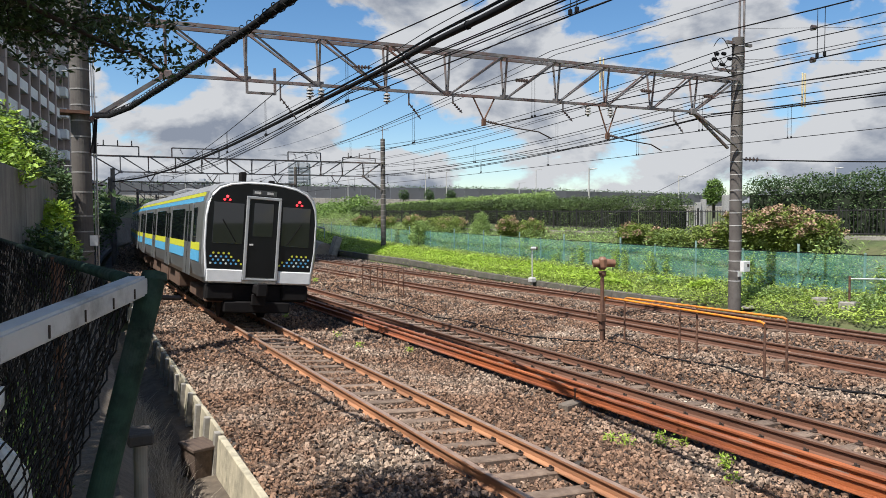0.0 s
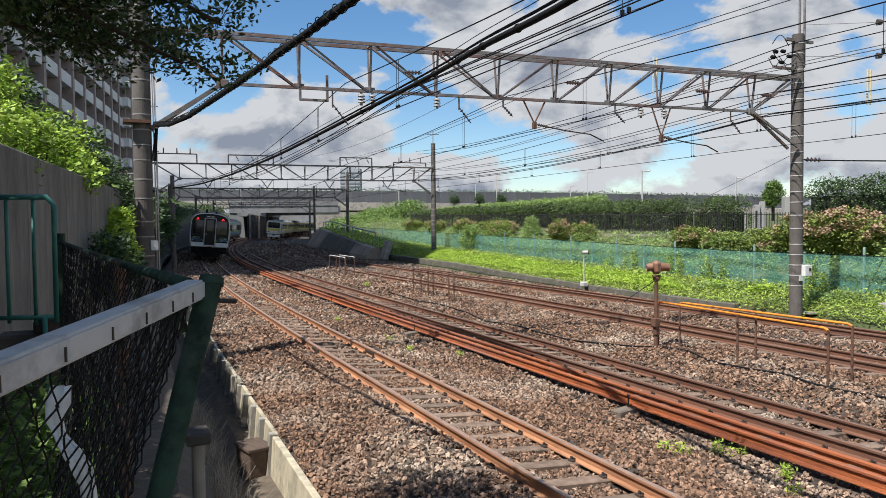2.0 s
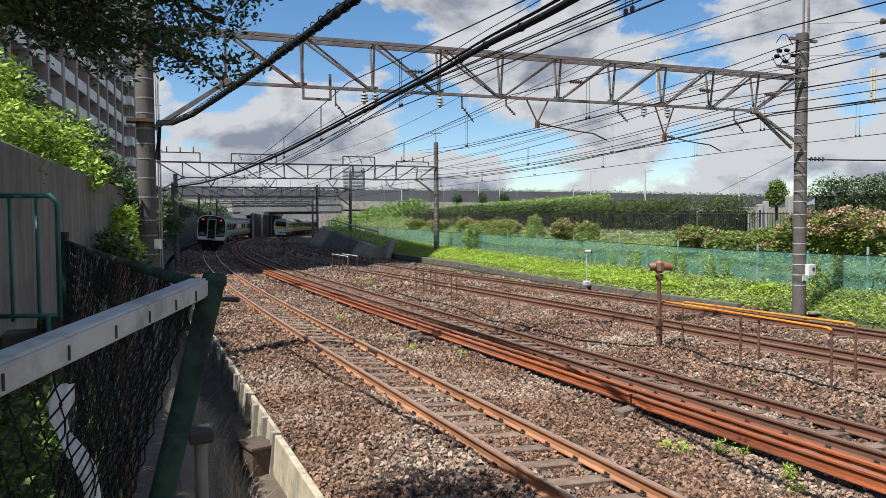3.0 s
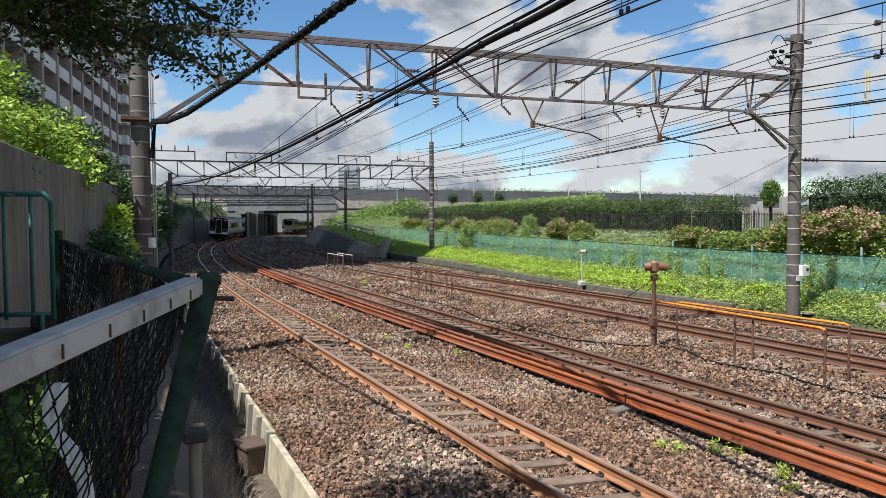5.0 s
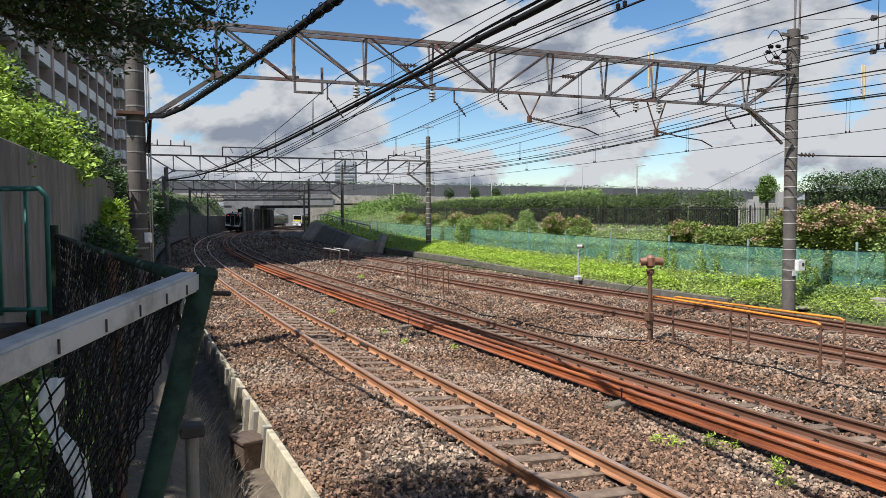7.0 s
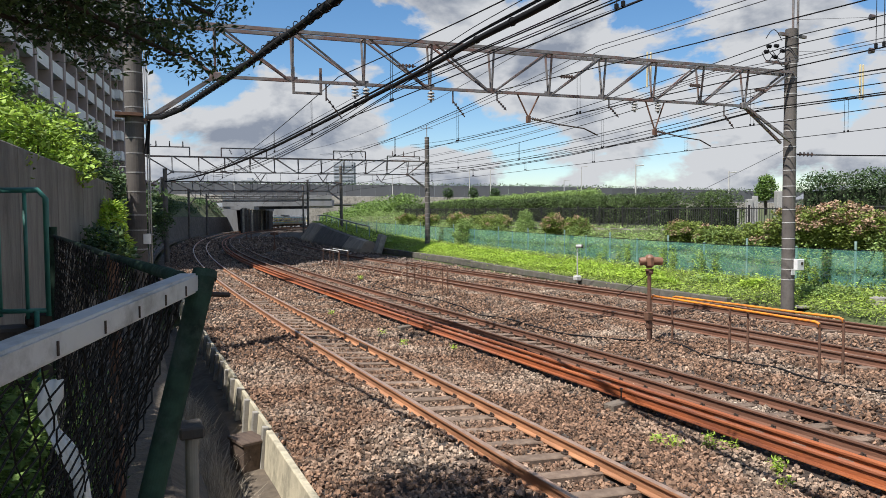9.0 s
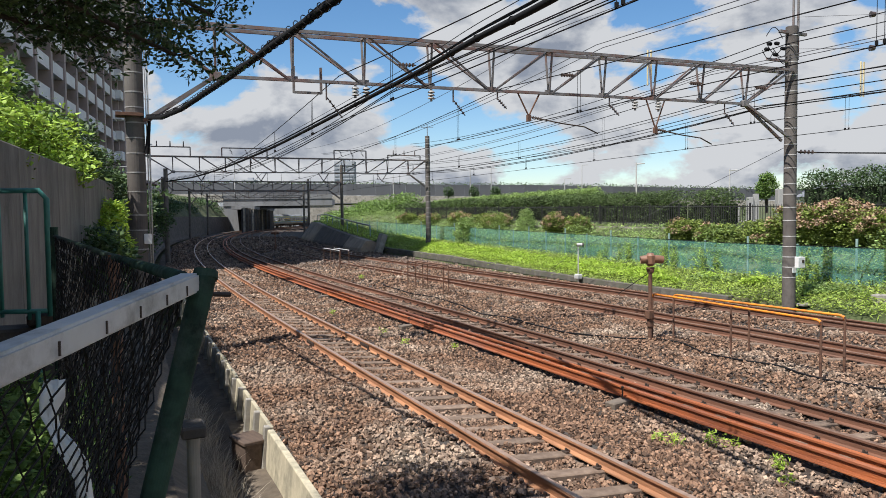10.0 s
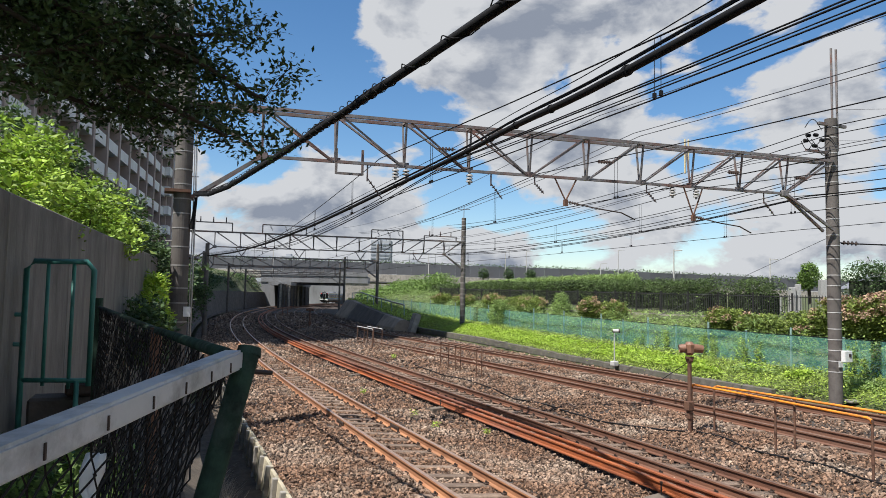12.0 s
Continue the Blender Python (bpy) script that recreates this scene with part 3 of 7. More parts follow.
M_OLDWOOD = material("old_brown_wood", (0.115, 0.078, 0.055), (0.06, 0.04, 0.03), 9, 0.85, bump=0.3, stretch=(2, 0.3, 2))
M_PIPE = material("grey_pipe", (0.30, 0.27, 0.22), (0.20, 0.18, 0.15), 6, 0.7)
build_ditch_things()

WALL_A, WALL_B = Vector((-1.72, 0.0, 0)), Vector((-0.03, 15.4, 0))


def build_left_wall():
    t = thing("concrete_wall", pose(0, 0, 0), "tall board-marked concrete wall, weather-stained and coloured darker for shade", "wall", kind="structure")
    d = (WALL_B - WALL_A)
    rz = math.atan2(d.y, d.x)
    n = 8
    L = d.length / n
    bm = box(bmesh.new(), (0, 0, 1.15), (L - 0.012, 0.22, 2.5), bevel=0.012)
    me = bpy.data.meshes.new("panel"); bm.to_mesh(me); bm.free(); me.materials.append(M_WALL)
    for i in range(n):
        p = WALL_A.lerp(WALL_B, (i + 0.5) / n)
        b = new("panel", me); b.parent = t
        b.matrix_world = pose(p.x, p.y, 1.0, 0, 0, math.degrees(rz))


build_left_wall()


def build_teal_frame():
    t = thing("steel_railing", pose(0, 0, 0), "teal painted pipe railing beside the concrete wall", "railing")
    r = 0.021
    a, b = (-0.88, 6.02), (-0.42, 5.88)
    z0, z1 = 2.0, 2.92
    top = [Vector((*a, 1.2)), Vector((*a, z1 - 0.06)), Vector((a[0] + 0.05, a[1] - 0.015, z1)), Vector((b[0] - 0.05, b[1] + 0.015, z1)), Vector((*b, z1 - 0.06)), Vector((*b, 2.0))]
    tube("frame", top, r, M_TEAL, t, 10)
    m = Vector(a).lerp(Vector(b), 0.32)
    tube("upright", [Vector((*m, z1)), Vector((*m, z0))], 0.014, M_TEAL, t, 8)
    m = Vector(a).lerp(Vector(b), 0.7)
    tube("upright", [Vector((*m, z1)), Vector((*m, 1.98))], 0.014, M_TEAL, t, 8)
    tube("lower_bar", [Vector((*a, z0 + 0.04)), Vector((*b, z0 + 0.04))], 0.018, M_TEAL, t, 8)
    for z in (2.3, 2.52):
        tube("side_bar", [Vector((*a, z)), Vector((-1.35, 6.25, z))], 0.016, M_TEAL, t, 8)
    tube("foot", [Vector((b[0] - 0.08, b[1], 2.04)), Vector((b[0] - 0.08, b[1], 1.2))], 0.018, M_TEAL, t, 8)
    t = thing("meter_cabinet", pose(-0.55, 6.1, 1.15), "low dark cabinet and concrete block under the railing", "cabinet")
    part("body", box(bmesh.new(), (0, 0, 0.38), (0.55, 0.3, 0.76), bevel=0.02), M_CONC_DARK, t)
    part("lid", box(bmesh.new(), (0.12, -0.02, 0.82), (0.3, 0.32, 0.1), bevel=0.02), M_CLIP, t)


build_teal_frame()


# ---------------------------------------------------------------- the fence by the camera
def lattice(bm, p00, p10, p01, p11, cell_u, cell_v, r, seed):
    """Woven wire netting: zigzag wires over the patch whose corners are given (top row first)."""
    p00, p10, p01, p11 = map(Vector, (p00, p10, p01, p11))
    nu = max(2, int((p10 - p00).length / cell_u))
    nv = max(2, int((p01 - p00).length / cell_v)) * 2
    nrm = (p10 - p00).cross(p01 - p00).normalized()
    vs = []

    def at(u, v):
        q = p00.lerp(p10, u).lerp(p01.lerp(p11, u), v)
        w = noise.noise_vector(Vector((u * nu * 0.25, v * nv * 0.12, seed)))
        return q + w * 0.012 + nrm * 0.02 * noise.noise(Vector((u * 3, v * 3, seed + 5)))

    for i in range(nu):
        pts = []
        for j in range(nv + 1):
            u = (i + (0.5 if j % 2 else 0.0) * (1 if i % 2 == 0 else 1) + 0.25) / nu
            pts.append(at(u, j / nv) + nrm * (r if (i + j) % 2 else -r))
        vs.append(pts)
        pts2 = []
        for j in range(nv + 1):
            u = (i + 1 - (0.5 if j % 2 else 0.0) + 0.25) / nu
            pts2.append(at(min(u, 1.02), j / nv) + nrm * (-r if (i + j) % 2 else r))
        vs.append(pts2)
    verts, faces = [], []
    for pts in vs:
        b0 = len(verts)
        for k, p in enumerate(pts):
            d = (pts[min(k + 1, len(pts) - 1)] - pts[max(k - 1, 0)]).normalized()
            x = d.cross(nrm).normalized()
            for m in range(4):
                a = math.pi / 2 * m
                verts.append(p + x * math.cos(a) * r + nrm * math.sin(a) * r)
        for k in range(len(pts) - 1):
            for m in range(4):
                m2 = (m + 1) % 4
                faces.append((b0 + k * 4 + m, b0 + k * 4 + m2, b0 + (k + 1) * 4 + m2, b0 + (k + 1) * 4 + m))
    return verts, faces


CORNER = Vector((0.127, 1.351, 2.580))


def build_fence():
    t = thing("chain_link_fence", pose(0, 0, 0), "old chain-link fence with galvanised top bar and mossy corner post", "fence")
    near = Vector((-0.386, 0.227, 2.516))
    bm = beam(bmesh.new(), CORNER + Vector((0, 0, 0.005)), near, 0.036, 0.035)
    bmesh.ops.bevel(bm, geom=bm.edges[:], offset=0.004, segments=2, affect="EDGES")
    bar = part("top_bar", bm, M_GALV, t, "galvanised square top bar")
    d = (near - CORNER)
    side = Vector((d.y, -d.x, 0)).normalized()
    for u in (0.056, 0.130, 0.212, 0.298, 0.392, 0.49, 0.59, 0.70, 0.80, 0.9):
        p = CORNER.lerp(near, u)
        for sgn in (1, -1):
            bm = box(bmesh.new(), p + side * 0.0185 * sgn + Vector((0, 0, 0.0)), (0.003, 0.0028, 0.017), rz=math.atan2(d.y, d.x) + math.pi / 2)
            part("slot", bm, M_CLIP, bar)
    far = Vector((-0.330, 5.132, 2.599))
    mid = Vector((0.006, 2.869, 2.562))
    tube("far_bar", [CORNER + Vector((-0.01, 0.02, 0.012)), mid, far], 0.013, M_GREENPOST, t, 10)
    top = Vector((0.154, 1.360, 2.597))
    foot = top + (Vector((0.054, 1.335, 2.211)) - top) * 3.6
    bm = rod(bmesh.new(), top, foot, 0.0215, n=28)
    part("corner_post", bm, M_GREENPOST, t, "mossy green leaning pipe post", smooth=False)
    bm = rod(bmesh.new(), top + Vector((0, 0, -0.006)), top + Vector((0.003, 0.004, 0.008)), 0.0232, 0.0215, n=28)
    part("post_cap", bm, M_GREENPOST, t)
    part("bolt", rod(bmesh.new(), top + Vector((-0.01, 0, -0.034)), top + Vector((0.046, 0.006, -0.040)), 0.0045, n=8), M_CLIP, t)
    part("end_post", rod(bmesh.new(), far + Vector((0, 0, 0.06)), Vector((far.x, far.y, 1.1)), 0.024, n=14), M_GREENPOST, t)
    part("middle_post", rod(bmesh.new(), mid + Vector((0, 0, 0.01)), Vector((mid.x, mid.y, 1.1)), 0.022, n=14), M_BROWN, t, "rusty middle post")
    v, f = lattice(None, CORNER + Vector((0, 0, -0.01)), near, Vector((-0.25, 1.45, 1.35)), Vector((near.x - 0.3, near.y + 0.1, 1.35)), 0.042, 0.050, 0.0015, 1)
    raw("near_netting", v, f, M_MESHWIRE, t)["label"] = "dark woven wire netting"
    v, f = lattice(None, CORNER + Vector((0, 0.01, -0.01)), far, Vector((-0.25, 1.46, 1.35)), Vector((far.x, far.y, 1.3)), 0.046, 0.052, 0.0017, 2)
    raw("far_netting", v, f, M_MESHWIRE, t)["label"] = "dark woven wire netting"
    # pale plastic strip caught behind the netting
    pts = [(-0.089, 1.269, 2.447), (-0.095, 1.271, 2.418), (-0.099, 1.271, 2.391), (-0.090, 1.266, 2.368), (-0.073, 1.235, 2.352), (-0.059, 1.227, 2.325), (-0.052, 1.222, 2.294), (-0.051, 1.219, 2.259), (-0.053, 1.218, 2.197), (-0.063, 1.207, 1.897)]
    verts, faces = [], []
    for i, p in enumerate(pts):
        p = Vector(p)
        w = 0.016 + 0.005 * math.sin(i * 1.7)
        for a in range(7):
            u = (a / 6 - 0.5) * 2
            verts.append(p + Vector((0.85, -0.4, 0)) * w * u + Vector((0.4, 0.85, 0)) * 0.006 * math.sin(a * 2.2 + i))
        if i:
            for a in range(6):
                faces.append(((i - 1) * 7 + a, (i - 1) * 7 + a + 1, i * 7 + a + 1, i * 7 + a))
    s = raw("plastic_strip", verts, faces, M_WHITE, smooth=True)
    md = s.modifiers.new("thickness", "SOLIDIFY"); md.thickness = 0.002
    tagged(s, "crumpled white plastic strip hanging behind the netting", "plastic strip")


build_fence()


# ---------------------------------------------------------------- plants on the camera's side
# leaf colour raised to carry the sunlight on the bush
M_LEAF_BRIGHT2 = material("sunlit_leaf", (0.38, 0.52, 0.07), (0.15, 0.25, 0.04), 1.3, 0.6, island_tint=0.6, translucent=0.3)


def clumps(blobs, n, r, seed):
    """Breaks rounded masses into many small tufts with gaps between them."""
    g = np.random.default_rng(seed)
    out = []
    for b in blobs:
        for _ in range(n):
            d = g.normal(size=3)
            d /= np.linalg.norm(d)
            k = r * g.uniform(0.6, 1.3)
            f = g.uniform(0.55, 1.05)
            out.append((b[0] + d[0] * b[3] * f, b[1] + d[1] * b[4] * f, b[2] + d[2] * b[5] * f, k, k, k * 0.7))
    return out


def build_left_plants():
    groups = [
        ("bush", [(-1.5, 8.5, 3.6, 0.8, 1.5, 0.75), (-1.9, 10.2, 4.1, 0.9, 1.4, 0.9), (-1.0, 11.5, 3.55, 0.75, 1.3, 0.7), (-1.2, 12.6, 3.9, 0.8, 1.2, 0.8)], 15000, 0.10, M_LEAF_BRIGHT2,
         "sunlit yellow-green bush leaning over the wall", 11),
        ("bush", [(-0.7, 14.6, 3.6, 0.75, 1.4, 0.85), (-0.35, 16.2, 3.3, 0.6, 1.2, 0.75), (-1.2, 16.0, 4.2, 0.9, 1.4, 0.9), (-0.9, 18.0, 3.9, 0.8, 1.6, 0.9)], 13000, 0.105, M_LEAF_DARK,
         "dense dark green bush above the end of the wall", 12),
        ("bush", [(-2.6, 13.0, 5.0, 0.9, 1.8, 0.9), (-2.9, 10.5, 5.1, 0.9, 1.5, 0.8), (-2.0, 15.0, 4.9, 0.8, 1.5, 0.8)], 9000, 0.11, M_LEAF_DARK,
         "dark leafy tree behind the wall", 13),
        ("bush", [(0.0, 12.9, 2.25, 0.3, 0.6, 0.45), (0.02, 13.5, 2.75, 0.24, 0.4, 0.32)], 2600, 0.10, M_LEAF_BRIGHT,
         "bright broad-leaved shrub at the foot of the pole", 14),
        ("bush", [(-0.1, 11.2, 2.1, 0.4, 0.9, 0.5)], 2400, 0.10, M_LEAF_DARK, "dark shrub beneath the wall", 15),
        ("bush", [(0.0, 24, 3.0, 1.0, 3.5, 1.1), (-0.6, 31, 3.6, 1.4, 4, 1.3), (-0.2, 40, 3.2, 1.5, 5, 1.2), (0.4, 52, 3.5, 1.6, 6, 1.0), (1.9, 46, 2.6, 1.2, 2.5, 1.5), (2.4, 52, 3.4, 1.3, 2, 1.4)], 20000, 0.17, M_LEAF_DARK,
         "dark shrubs along the top of the retaining wall", 16),
    ]
    for name, blobs, n, size, mat, label, seed in groups:
        t = thing(name, pose(0, 0, 0), label, "bush")
        tufts = clumps(blobs, 30, 0.3 if size < 0.15 else 0.6, seed) if len(blobs) > 2 else blobs
        leaves("foliage", tufts, n, size, mat, t, seed=seed, shell=0.3, slim=0.55)
        for k, b in enumerate(blobs[:3]):
            bm = rod(bmesh.new(), (b[0], b[1], 1.0), (b[0] + 0.1, b[1] + 0.1, b[2] + b[5] * 0.3), 0.035, 0.012, n=7)
            part("stem", bm, M_BARK, t)
    # undergrowth behind the netting
    g = np.random.default_rng(8)
    blobs = [(g.uniform(-1.4, -0.15), g.uniform(1.9, 5.6), 1.15 + g.uniform(0.1, 0.5), 0.22, 0.26, g.uniform(0.15, 0.35)) for _ in range(60)]
    t = thing("undergrowth", pose(0, 0, 0), "dark green leafy undergrowth behind the fence", "weeds", kind="stuff")
    leaves("foliage", blobs, 17000, 0.055, M_LEAF, t, shell=0.35, seed=9)
    pts = [(g.uniform(-1.3, -0.3), g.uniform(1.7, 4.6), 1.2) for _ in range(500)]
    tagged(blades("grass_tufts", pts, 0.45, 0.014, M_LEAF, seed=10, lean=0.5), "thin grass shoots behind the netting", "grass", kind="stuff")


build_left_plants()


def build_near_tree():
    t = thing("broadleaf_tree", pose(-1.9, 3.4, 1.1), "dark leafy tree whose boughs hang over the fence", "tree")
    inv = Vector((-1.9, 3.4, 1.1))
    tube("trunk", [Vector((0, 0, -0.1)), Vector((0.05, 0.1, 1.6)), Vector((0.1, 0.3, 2.6)), Vector((0.25, 0.5, 3.6))], 0.12, M_BARK, t, 10)
    g = random.Random(5)
    tips = []
    ends = [(0.62, 4.75, 4.0), (0.40, 4.55, 4.35), (0.40, 4.80, 3.74), (0.05, 5.0, 3.85), (-0.35, 5.2, 3.98), (0.1, 4.4, 4.7), (-0.2, 4.9, 4.4), (-0.7, 5.3, 4.3), (0.15, 4.6, 4.15), (-0.5, 4.6, 4.8), (-0.9, 4.6, 4.35)]
    for e in ends:
        a = Vector((0.12 + g.uniform(-0.05, 0.1), 0.35, g.uniform(2.2, 3.3)))
        b = Vector(e) - inv
        m1 = a.lerp(b, 0.4) + Vector((g.uniform(-0.1, 0.1), g.uniform(-0.1, 0.1), g.uniform(0.05, 0.3)))
        m2 = a.lerp(b, 0.75) + Vector((g.uniform(-0.1, 0.1), g.uniform(-0.1, 0.1), g.uniform(0.0, 0.2)))
        tube("bough", [a, m1, m2, b], 0.014, M_BARK, t, 6)
        for q in (m1.lerp(m2, 0.5), m2, m2.lerp(b, 0.5), b):
            tips.append(q)
            for _ in range(3):
                e2 = q + Vector((g.uniform(-0.3, 0.34), g.uniform(-0.3, 0.3), g.uniform(-0.16, 0.2)))
                tips.append(e2)
                tube("twig", [q, q.lerp(e2, 0.5) + Vector((0, 0, 0.03)), e2], 0.004, M_BARK, t, 4)
    blobs = [(p.x, p.y, p.z, 0.2, 0.2, 0.12) for p in tips]
    # leaf masses outside the view, added to shade the fence and the ground
    high = [(0.4, -0.4, 5.4, 1.3, 1.4, 0.9), (1.1, 1.4, 5.6, 1.0, 1.2, 0.7), (1.7, -0.4, 4.6, 0.8, 1.0, 0.6), (-0.6, 0.9, 5.0, 1.2, 1.3, 0.9), (1.0, 0.6, 4.7, 0.8, 0.9, 0.5),
            (0.1, -3.1, 4.7, 1.2, 1.3, 0.7), (-0.4, -1.7, 4.5, 1.2, 1.2, 0.8), (0.9, -1.9, 5.0, 1.0, 1.1, 0.7), (-0.3, -4.0, 4.4, 1.0, 1.0, 0.6), (0.9, -3.3, 4.2, 0.7, 0.9, 0.5)]
    tube("leader", [Vector((0.25, 0.5, 3.6)), Vector((0.5, 1.0, 5.0)), Vector((0.6, 1.8, 5.9))], 0.05, M_BARK, t, 8)
    tube("bough", [Vector((0.1, 0.3, 2.6)), Vector((0.2, -1.2, 3.7)), Vector((0.1, -2.4, 4.4)), Vector((0.0, -3.6, 4.6))], 0.05, M_BARK, t, 8)
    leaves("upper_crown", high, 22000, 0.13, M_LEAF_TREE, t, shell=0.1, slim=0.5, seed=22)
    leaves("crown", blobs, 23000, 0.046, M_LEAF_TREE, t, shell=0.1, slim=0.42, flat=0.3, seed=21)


# leaf colour lowered to carry the shade within the crown
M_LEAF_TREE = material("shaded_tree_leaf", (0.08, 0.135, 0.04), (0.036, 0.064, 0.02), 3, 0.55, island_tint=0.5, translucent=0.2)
build_near_tree()


# ---------------------------------------------------------------- poles and gantries
def build_pole(p, height, r0=0.19, r1=0.15, bands=True, hoop=None, name="concrete_pole", label="weathered round concrete pole with steel bands"):
    t = thing(name, pose(*p), label, "pole", "line poles")
    bm = rod(bmesh.new(), (0, 0, -0.5), (0, 0, height), r0, r1, n=24)
    part("shaft", bm, M_POLE, t, smooth=False)
    if bands:
        g = random.Random(int(p[0] * 10))
        z = 0.9
        while z < height - 0.2:
            r = r0 + (r1 - r0) * (z + 0.5) / (height + 0.5) + 0.006
            part("band", rod(bmesh.new(), (0, 0, z), (0, 0, z + 0.025), r, r, n=20), hoop or M_BAND, t, "pale steel band")
            z += g.choice((0.3, 0.38, 0.46))
    return t


POLE_R, POLE_L = Vector((17.93, 14.28, 0)), Vector((0.49, 15.3, 0))
POLE_M, POLE_M2 = Vector((21.92, 49.1, 0)), Vector((3.3, 49.1, 0))
pole_r = build_pole((17.93, 14.28, -0.1), 8.15, 0.185, 0.165)
pole_l = build_pole((0.49, 15.3, 0.9), 6.6, 0.185, 0.165, hoop=M_HOOP)
pole_m = build_pole((21.92, 49.1, 0.0), 8.8, 0.20, 0.17)
pole_m2 = build_pole((3.3, 49.1, 0.0), 6.0, 0.16, 0.13, bands=False)


def build_pole_fittings():
    # two white conduits, steps and a tag on the pole beside the wall
    for dx, r in ((0.215, 0.012), (0.255, 0.016)):
        ob = tube("conduit", [Vector((dx, -0.06, 0.2)), Vector((dx, -0.06, 3.0)), Vector((dx - 0.03, -0.06, 6.2))], r, M_BAND, pole_l, 8)
        ob["label"] = "pale cable conduit"
    part("tag", box(bmesh.new(), (0.17, -0.17, 1.42), (0.14, 0.03, 0.2)), M_WHITE, pole_l, "white number tag")
    part("bracket", box(bmesh.new(), (-0.1, -0.05, 3.86), (0.5, 0.42, 0.06)), M_BROWN, pole_l)
    part("cable_loop", rod(bmesh.new(), (0.2, -0.1, 3.1), (0.26, -0.12, 3.75), 0.05, 0.03, n=10), M_WIRE, pole_l)
    for k in range(12):
        z, sg = 0.6 + 0.45 * k, -1 if k % 2 else 1
        part("step_bolt", rod(bmesh.new(), (0.15 * sg, 0, z), (0.30 * sg, 0, z), 0.009, n=6), M_BAND, pole_l)
    # meter box, bands and cross arms on the pole by the kerb
    b = part("meter_box", box(bmesh.new(), (0.16, -0.22, 1.35), (0.30, 0.16, 0.32), bevel=0.012), M_WHITE, pole_r, "white meter box")
    part("window", box(bmesh.new(), (0.21, -0.303, 1.38), (0.09, 0.012, 0.09)), M_CLIP, b)
    part("tag", box(bmesh.new(), (-0.02, -0.19, 1.12), (0.16, 0.02, 0.14)), M_WHITE, pole_r, "pale number tag")
    part("cross_arm", box(bmesh.new(), (0.05, 0, 7.98), (1.1, 0.08, 0.08)), M_STEEL, pole_r)
    part("cross_arm", box(bmesh.new(), (-0.5, 0, 7.15), (1.0, 0.07, 0.07)), M_STEEL, pole_r)
    for dx in (-0.06, 0.14):
        part("riser", rod(bmesh.new(), (dx, -0.1, 7.2), (dx, -0.1, 10.2), 0.032, n=10), M_STEEL, pole_r)
    for dx, z in ((-0.55, 7.62), (-0.85, 7.58), (-0.3, 7.5), (-0.95, 7.42), (-0.6, 7.3)):
        ins = bmesh.new()
        for k in range(3):
            rod(ins, (dx - 0.05 * k, 0, z), (dx - 0.05 * k - 0.03, 0, z), 0.055, 0.04, n=10)
        part("insulator", ins, M_WIRE, pole_r, "black pin insulator")
    for k, (x0, x1, z) in enumerate(((-1.15, -0.5, 7.75), (-1.1, -0.5, 7.5), (-0.9, -0.2, 7.45), (-0.7, -0.15, 7.25), (-1.3, -0.85, 7.35))):
        pts = [Vector((x0 + (x1 - x0) * u, -0.1, z + (0.28 if k == 0 else -0.22) * math.sin(math.pi * u))) for u in np.linspace(0, 1, 9)]
        tube("jumper_cable", pts, 0.011, M_WIRE, pole_r, 6)
    for k in range(13):
        z = 0.8 + 0.5 * k
        part("step_bolt", rod(bmesh.new(), (0.15, 0, z), (0.28, 0, z), 0.008, n=6), M_BAND, pole_r)
    part("foot_slab", box(bmesh.new(), (0.42, -0.2, 0.1), (0.55, 0.4, 0.07), bevel=0.02), M_CONC, pole_r, "pale concrete slab at the pole's foot")
    # a mast on the far pole
    part("mast", rod(bmesh.new(), (0, 0, 8.8), (0, 0, 9.7), 0.03, n=8), M_STEEL, pole_m)
    part("mast_arm", rod(bmesh.new(), (-0.5, 0, 9.45), (0.5, 0, 9.5), 0.022, n=8), M_STEEL, pole_m)


build_pole_fittings()


